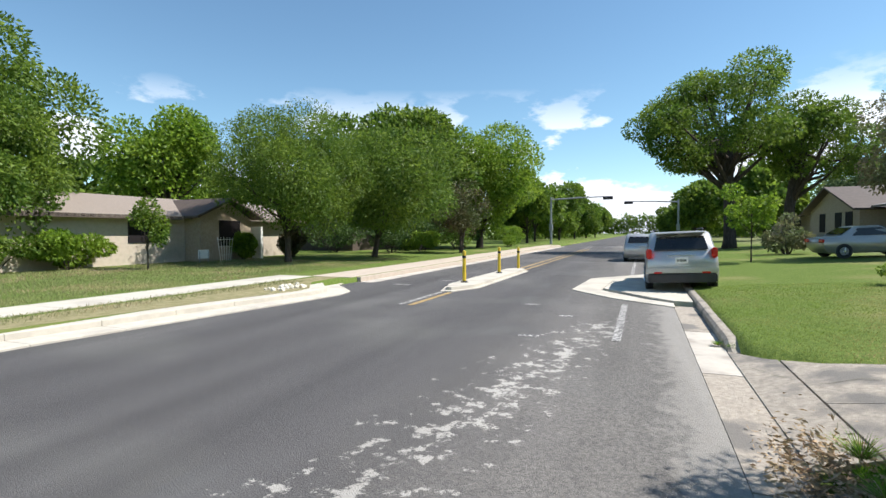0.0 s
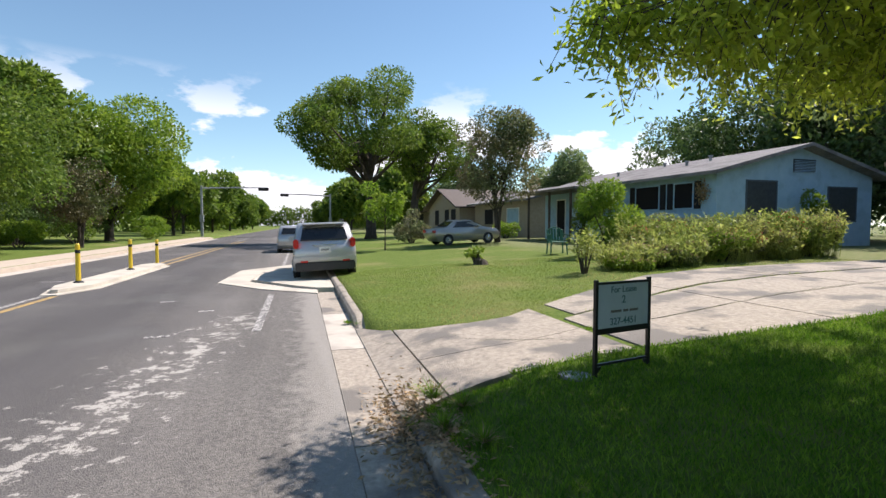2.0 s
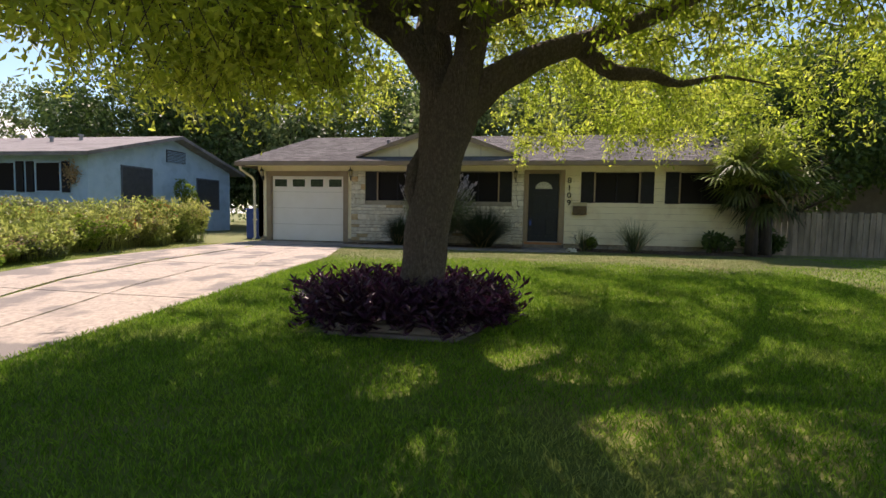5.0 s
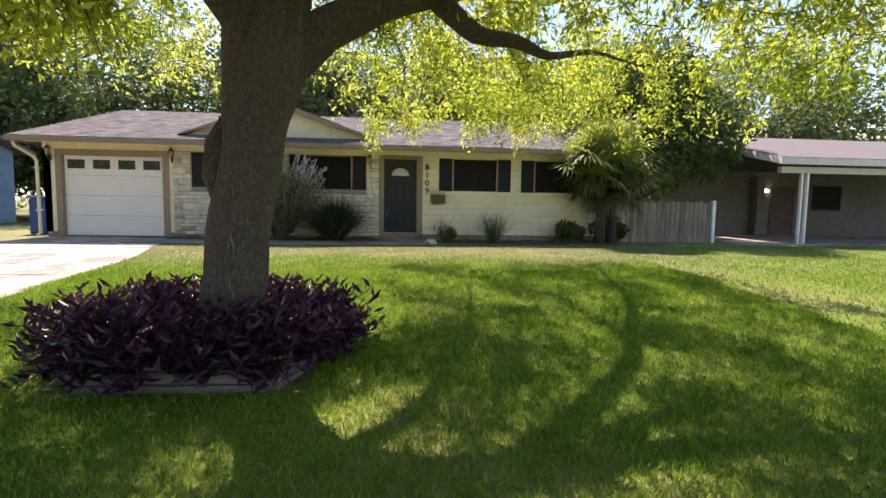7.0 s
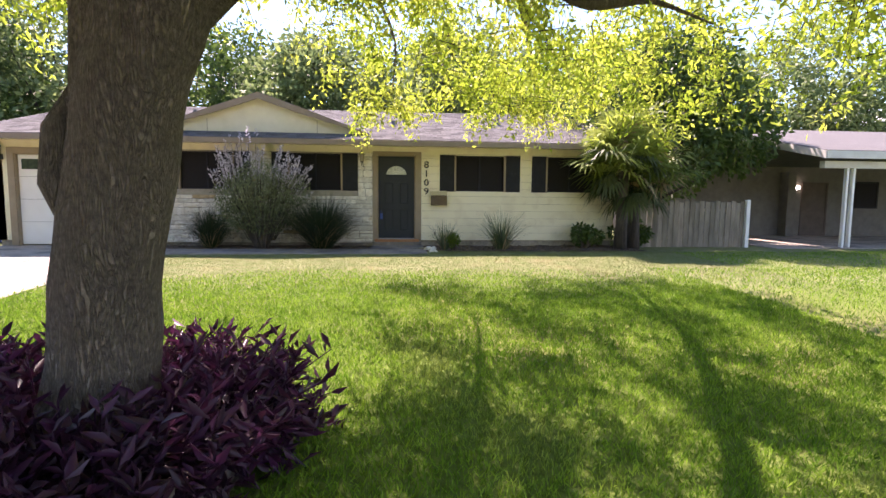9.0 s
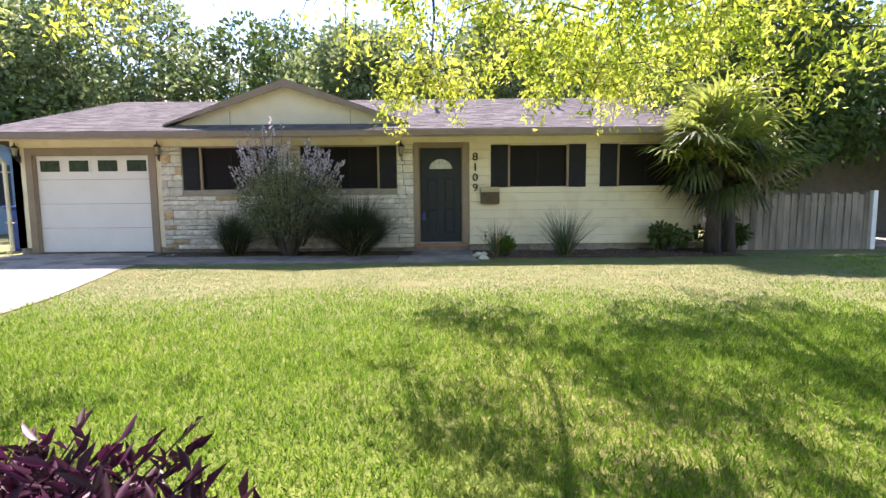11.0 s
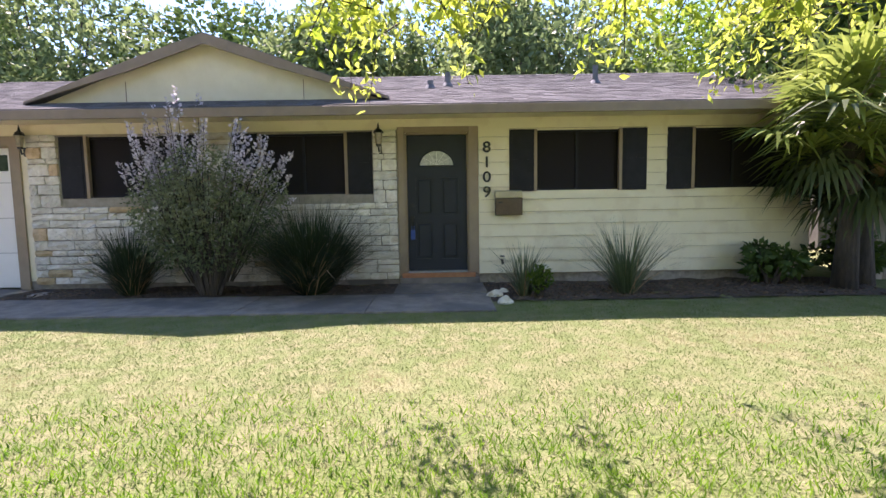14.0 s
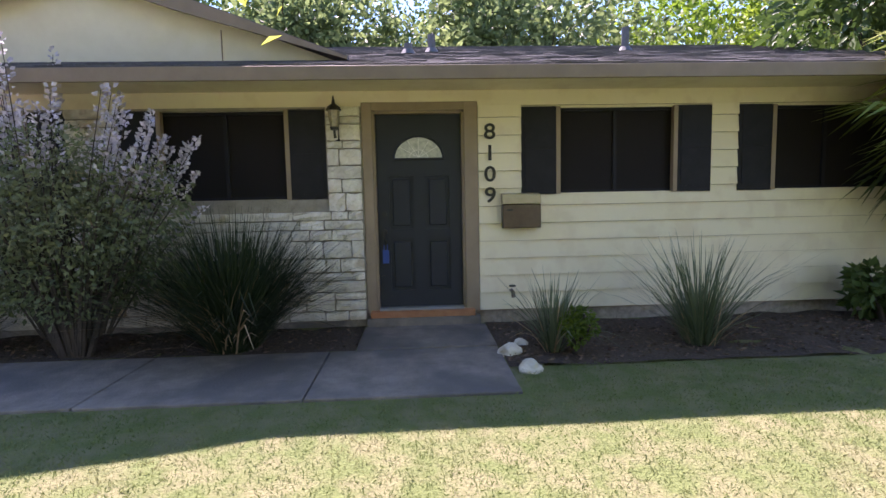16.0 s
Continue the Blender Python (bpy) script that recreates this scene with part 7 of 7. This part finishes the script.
def garden_chair(x, y, rot):
    t = thing("garden_chair", "green plastic garden armchair on the lawn", "chair", Matrix.Translation((x, y, gz(x, y))) @ Matrix.Rotation(rot, 4, "Z"))
    B().box(-0.25, 0.25, -0.24, 0.24, 0.4, 0.43).obj("seat", GREEN_PLASTIC, t, bevel=0.012)
    for sx in (-0.25, 0.25):
        for sy in (-0.24, 0.24):
            B().tube([(sx * 1.1, sy * 1.12, 0), (sx, sy, 0.42)], [0.022, 0.028], 8).obj("leg", GREEN_PLASTIC, t)
        B().tube([(sx * 1.05, -0.25, 0.42), (sx * 1.15, -0.27, 0.64), (sx * 1.1, 0.22, 0.66)], 0.022, 8).obj("arm", GREEN_PLASTIC, t)
    for i in range(5):
        x0 = -0.2 + i * 0.1
        B().prism([(x0 - 0.035, 0.23, 0.43), (x0 + 0.035, 0.23, 0.43), (x0 + 0.03, 0.33, 0.82 + 0.03 * math.cos(i - 2)), (x0 - 0.03, 0.33, 0.82 + 0.03 * math.cos(i - 2))], (0, 0.015, 0)).obj("back_slat", GREEN_PLASTIC, t)
    B().tube([(-0.25, 0.235, 0.43), (-0.26, 0.33, 0.8), (0, 0.35, 0.9), (0.26, 0.33, 0.8), (0.25, 0.235, 0.43)], 0.022, 8).obj("back_frame", GREEN_PLASTIC, t)


garden_chair(9.0, 14.7, radians(-15))
wb = thing("wheelie_bin", "blue wheeled recycling bin beside the garage", "bin", Matrix.Translation((17.3, 9.5, 0.42)))
B().prism([(-0.24, -0.24, 0), (0.24, -0.24, 0), (0.24, 0.24, 0), (-0.24, 0.24, 0)], (0, 0, 1.0)).obj("body", BLUE_PLASTIC, wb, bevel=0.03)
B().box(-0.29, 0.3, -0.28, 0.28, 1.0, 1.07).obj("lid", BLUE_PLASTIC, wb, bevel=0.025)
for s in (-0.22, 0.22):
    B().tube([(0.27, s - 0.03, 0.1), (0.27, s + 0.03, 0.1)], 0.1, 14).obj("wheel", RUBBER, wb)
# traffic lights
def signal(u, v, arm, label):
    t = thing("traffic_signal", label, "traffic signal", Matrix.Translation(S(u, v, LEFT)))
    s = 1 if arm > 0 else -1
    B().tube([(0, 0, 0), (0, 0, 5.6)], [0.16, 0.11], 10).obj("pole", GALV, t)
    B().tube([(0, 0, 5.3), (arm * 0.5, 0, 5.45), (arm, 0, 5.5)], [0.1, 0.08, 0.05], 8).obj("mast_arm", GALV, t)
    for q in (0.93,):
        B().box(arm * q - 0.55, arm * q + 0.55, -0.15, 0.15, 5.15, 5.5).obj("signal_head", RUBBER, t, "dark sideways signal head", bevel=0.02)
    B().box(-0.2, 0.2, -0.2, 0.2, 1.6, 2.4).obj("control_box", GALV, t, bevel=0.02)


signal(-10.0, 60.5, 6.9, "galvanised mast arm signal at the crossing")
signal(4.4, 72, -6.5, "mast arm signal beyond the crossing")
# shrubs across the street
for i, (u, v, rx, ry, h, lf) in enumerate(((-19.6, 12.2, 1.0, 1.4, 1.45, LEAF_LIME), (-19.6, 9.6, 1.0, 1.6, 1.45, LEAF_MID), (-18.9, 20.2, 0.6, 0.7, 1.4, LEAF_LIME), (-18.2, 23.2, 0.8, 0.8, 1.9, LEAF_RED), (-16, 31, 1.6, 2.2, 2.4, LEAF_DARK), (-14.5, 33, 1.5, 2.0, 1.5, LEAF_LIME), (-16, 36, 2, 2.5, 3.0, LEAF_DARK), (-14, 39, 1.8, 2.4, 2.4, LEAF_MID), (-15, 43, 2, 2.6, 3.2, LEAF_DARK), (-12.5, 50, 1.8, 2.4, 2.2, LEAF_LIME), (-20, 30, 2, 2.5, 3.2, LEAF_DARK))):
    p = S(u, v)
    shrub("hedge_shrub", "leafy garden shrub across the street", p.x, p.y, rx, ry, h, 4500, 0.15, lf, 160 + i)
frm = thing("garden_trellis", "white wire garden trellis beside the wall", "trellis", Matrix.Translation(S(-18.6, 18.7, LEFT)))
for a in range(6):
    B().tube([(0, (a - 2.5) * 0.12, 0), (0, (a - 2.5) * 0.2, 1.25)], 0.014, 5).obj("rod", WHITE_PAINT, frm)
for z in (0.4, 0.8, 1.15):
    B().tube([(0, -0.3 - z * 0.15, z), (0, 0.3 + z * 0.15, z)], 0.012, 5).obj("hoop", WHITE_PAINT, frm)
# rubble at the kerb end, dry leaves in the gutter
rr = np.random.RandomState(3)
rub = thing("rubble", "pale rubble stones at the kerb end", "rubble")
for i in range(26):
    p = S(-8.25 + rr.uniform(-0.3, 0.25), 10.5 + rr.uniform(-0.8, 0.5), LEFT)
    s = rr.uniform(0.04, 0.09)
    bm = bmesh.new()
    bmesh.ops.create_icosphere(bm, subdivisions=1, radius=s)
    for v in bm.verts:
        v.co *= rr.uniform(0.7, 1.1)
    me = bpy.data.meshes.new("stone")
    bm.to_mesh(me)
    bm.free()
    me.materials.append(STONE)
    o = new("stone", me)
    o.parent, o.location = rub, p + Vector((0, 0, s * 0.5))
n_ = 1500
P = np.array([tuple(S(1.16 + rr.normal() * 0.14, 3.2 + rr.normal() * 0.5, 0)) for _ in range(n_)])
for i in range(n_):
    u_, v_ = uv_of(P[i][0], P[i][1])
    P[i][2] = (ROAD + 0.012 if u_ < 1.12 else (-0.05 if u_ < 1.3 and v_ < 2.9 else max(dz(u_, v_), gz(P[i][0], P[i][1])) if u_ > 1.3 else -0.1)) + rr.uniform(0.004, 0.03)
leaf_mesh("leaf_litter", P, rr.normal(size=(n_, 3)) * (1, 1, 0.35), 0.055, 0.35, DRY, None, "dry tan leaves in the gutter", "stuff", seed=8)
for i, (u, v, h) in enumerate(((1.35, 3.55, 0.16), (1.5, 3.3, 0.14), (1.28, 3.0, 0.12), (1.2, 3.45, 0.1), (1.2, 7.2, 0.1), (1.05, 7.4, 0.08), (1.45, 2.7, 0.13))):
    p = S(u, v)
    strap_clump("grass_tuft", "ragged grass tuft at the kerb end", p.x, p.y, h, h * 1.3, 130, 0.006, BLADE, 200 + i, 0.7, 0.6, "grass tuft")

ys = thing("yard_sign", "small tilted white sign on the far lawn", "yard sign", Matrix.Translation(S(-18.4, 17.2, LEFT)) @ Matrix.Rotation(radians(75), 4, "Z"))
B().box(-0.25, 0.25, -0.012, 0.012, 0.3, 0.7).obj("panel", WHITE_PAINT, ys)
for x in (-0.2, 0.2):
    B().box(x - 0.012, x + 0.012, -0.03, -0.013, -0.02, 0.65).obj("stake", GALV, ys)
# mulch litter in the front beds
rm = np.random.RandomState(14)
n_ = 2600
P = np.stack([rm.uniform(14.75, 16.1, n_), rm.uniform(-6.2, -1.25, n_), np.full(n_, 0.46)], 1)
P2 = np.stack([rm.uniform(15.3, 16.1, 1200), rm.uniform(0.1, 5.4, 1200), np.full(1200, 0.46)], 1)
P = np.vstack([P, P2])
P[:, 2] = [0.438 + 0.03 * noise.noise(Vector((a * 3, b * 3, 0))) + rm.uniform(0, 0.012) for a, b in P[:, :2]]
BARKCHIP = mat("bark_chips", (0.07, 0.045, 0.032), (0.2, 0.14, 0.095), 9, 0.95, island=0.5)
leaf_mesh("mulch_chips", P, rm.normal(size=(len(P), 3)) * (1, 1, 0.2), 0.05, 0.35, BARKCHIP, None, "brown bark chips and dry stalks", "stuff", seed=9)


# limestone veneer beside the front door
def stone_wall():
    rs = np.random.RandomState(8)
    mt = B()
    hollow_wall(mt, HX - 0.03, HX - 0.002, 0.045, 5.5, 0.5, 2.73, [(a, b_, c - 0.0, d) for a, b_, c, d, _ in WINS[2:]])
    mt.obj("mortar", MORTAR, house, "buff mortar bed", "structure")
    bases = []
    for k in range(6):
        bb = B().box(-0.5, 0.5, -0.5, 0.5, -0.5, 0.5)
        ob = bb.obj("stone", STONE if k < 5 else STONE_TAN, None)
        bm = bmesh.new()
        bm.from_mesh(ob.data)
        bmesh.ops.subdivide_edges(bm, edges=bm.edges, cuts=1, use_grid_fill=True)
        for v in bm.verts:
            v.co += Vector((rs.uniform(-0.12, 0.12) if v.co.x < -0.4 else 0, rs.uniform(-0.03, 0.03), rs.uniform(-0.07, 0.07)))
            if abs(v.co.y) > 0.4 and abs(v.co.z) > 0.4:
                v.co.y *= 0.97
                v.co.z *= 0.93
            if v.co.x < -0.4 and (abs(v.co.y) > 0.4 or abs(v.co.z) > 0.4):
                v.co.x += 0.3
        bm.to_mesh(ob.data)
        bm.free()
        bases.append(ob.data)
        bpy.data.objects.remove(ob)
    z = 0.51
    while z < 2.7:
        h = rs.uniform(0.07, 0.19)
        if z + h > 2.66:
            h = 2.73 - z
        cuts = [(0.05, 5.49)]
        for a, b_, c, d, _ in WINS[2:]:
            if z + h > c + 0.03 and z < d - 0.03:
                cuts = [seg for p, q in cuts for seg in ((p, min(q, a - 0.01)), (max(p, b_ + 0.01), q)) if seg[1] - seg[0] > 0.04]
        for p, q in cuts:
            y = p
            while y < q - 0.02:
                w = rs.uniform(0.13, 0.42)
                if q - y - w < 0.12:
                    w = q - y
                o = new("stone", bases[5 if rs.rand() < 0.11 else rs.randint(0, 5)])
                o.parent = house
                o.matrix_basis = Matrix.Translation((HX - 0.05 - rs.uniform(0, 0.012), y + w / 2, z + h / 2)) @ Matrix.Diagonal((rs.uniform(0.055, 0.09), w - 0.015, h - 0.013, 1))
                y += w
        z += h


stone_wall()


# grass blades
def grass():
    rs = np.random.RandomState(2)

    def field(n, u0, u1, v0, v1, hh, near_bias=None):
        u, v = rs.uniform(u0, u1, n), rs.uniform(v0, v1, n)
        x = u * math.cos(A) + v * math.sin(A)
        y = -u * math.sin(A) + v * math.cos(A)
        near = np.interp(u, [1.1, 1.6, 3.0, 5.0, 8.0, 11.0, 13.5, 16.1], [3.6, 3.75, 4.0, 4.1, 4.2, 4.5, 5.3, 5.6])
        far = np.interp(u, [1.1, 1.4, 1.9, 2.4, 3.0, 3.6, 4.6, 6.0, 7.2, 9.0, 11.0, 13.0, 16.1], [7.1, 6.5, 6.0, 5.95, 6.05, 6.5, 7.2, 8.15, 8.75, 9.0, 9.0, 9.1, 9.2])
        f = (v - near) / (far - near)
        gap = ((np.abs(f - 0.649) < 0.016 + 0.01 * np.sin(u * 5)) & (u > 3.6) & (np.sin(u * 3.1) + np.sin(u * 7.3 + 1) > -0.4)) | ((np.abs(u - 3.56) < 0.05) & (f > 0.3))
        edge = rs.uniform(-0.05, 0.07, n)
        keep = (((v < near + edge) | (v > far - edge)) | gap) & ~((x > 14.12) & (y > -1.25) & (y < 6)) & ~((x > 14.68 + 0.1 * np.sin(y * 2)) & (y < -1.15)) & (x < 16.1)
        keep &= ~((x > 5.2) & (x < 6.95) & (y > 0.2) & (y < 2.0))
        keep &= (u > 1.27)
        x, y, u, v = x[keep], y[keep], u[keep], v[keep]
        z = np.interp(u, GU, GZ) + np.array([0.018 * noise.noise(Vector((a * 0.6, b * 0.6, 0))) for a, b in zip(u, v)]) - 0.004
        nr = np.interp(u, [1.1, 1.6, 3.0], [3.6, 3.75, 4.0])
        fr = np.interp(u, [1.1, 1.4, 1.9, 2.4, 3.0], [7.1, 6.5, 6.0, 5.95, 6.05])
        t = np.clip((np.minimum(v - nr, fr - v) + 0.3) / 0.3, 0, 1) * (u < 2.1)
        z = z * (1 - t) + (np.interp(u, [1.1, 1.35, 2.1], [ROAD, -0.16, -0.03]) - 0.03) * t
        P = np.stack([x, y, z], 1)
        sp = 1.0 if hh < 0.034 else 0.55
        D = np.stack([rs.normal(0, sp, len(x)), rs.normal(0, sp, len(x)), np.ones(len(x))], 1)
        return P, D
    for n, (u0, u1, v0, v1), hh, w in ((470000, (1.27, 13.0, -4.8, 5.0), 0.05, 0.14), (300000, (6.0, 14.9, -6.5, 5.5), 0.026, 0.2), (100000, (1.27, 14, 5.9, 14), 0.032, 0.2), (90000, (3.0, 16, -13, -6.4), 0.036, 0.2), (30000, (1.27, 12, -12, -4.5), 0.06, 0.16)):
        P, D = field(n, u0, u1, v0, v1, hh)
        dryish = u0 == 6.0
        if dryish or u1 == 13.0:
            mixu = np.clip((P[:, 0] - 9.1) / 2.6 + 0.25 * np.array([noise.noise(Vector((a * 0.5, b * 0.5, 4))) for a, b in P[:, :2]]), 0, 1)
            pick = rs.uniform(0, 1, len(P)) < (mixu if dryish else 1 - mixu)
            P, D = P[pick], D[pick]
        g = leaf_mesh("grass", P, D, hh, w, BLADE_DRY if dryish else (BLADE_MID if v0 == 5.9 else BLADE), None, "short green lawn grass blades", "stuff", 0.1, seed=n)


grass()
rg = np.random.RandomState(77)
n_ = 70000
u_, v_ = rg.uniform(-19.5, -8.95, n_), rg.uniform(-2, 21, n_)
k_ = ~((u_ > -11.15) & (u_ < -9.82)) & ~((v_ > 12) & (u_ > -10))
u_, v_ = u_[k_], v_[k_]
P = np.stack([u_ * math.cos(A) + v_ * math.sin(A), -u_ * math.sin(A) + v_ * math.cos(A), np.interp(-u_, [8.1, 12, 20], [LEFT, -0.04, 0.05])], 1)
leaf_mesh("grass", P, np.stack([rg.normal(0, 0.45, len(u_)), rg.normal(0, 0.45, len(u_)), np.ones(len(u_))], 1), 0.07, 0.16, BLADE_OLD, None, "half-dry lawn grass across the street", "stuff", 0.1, seed=5)
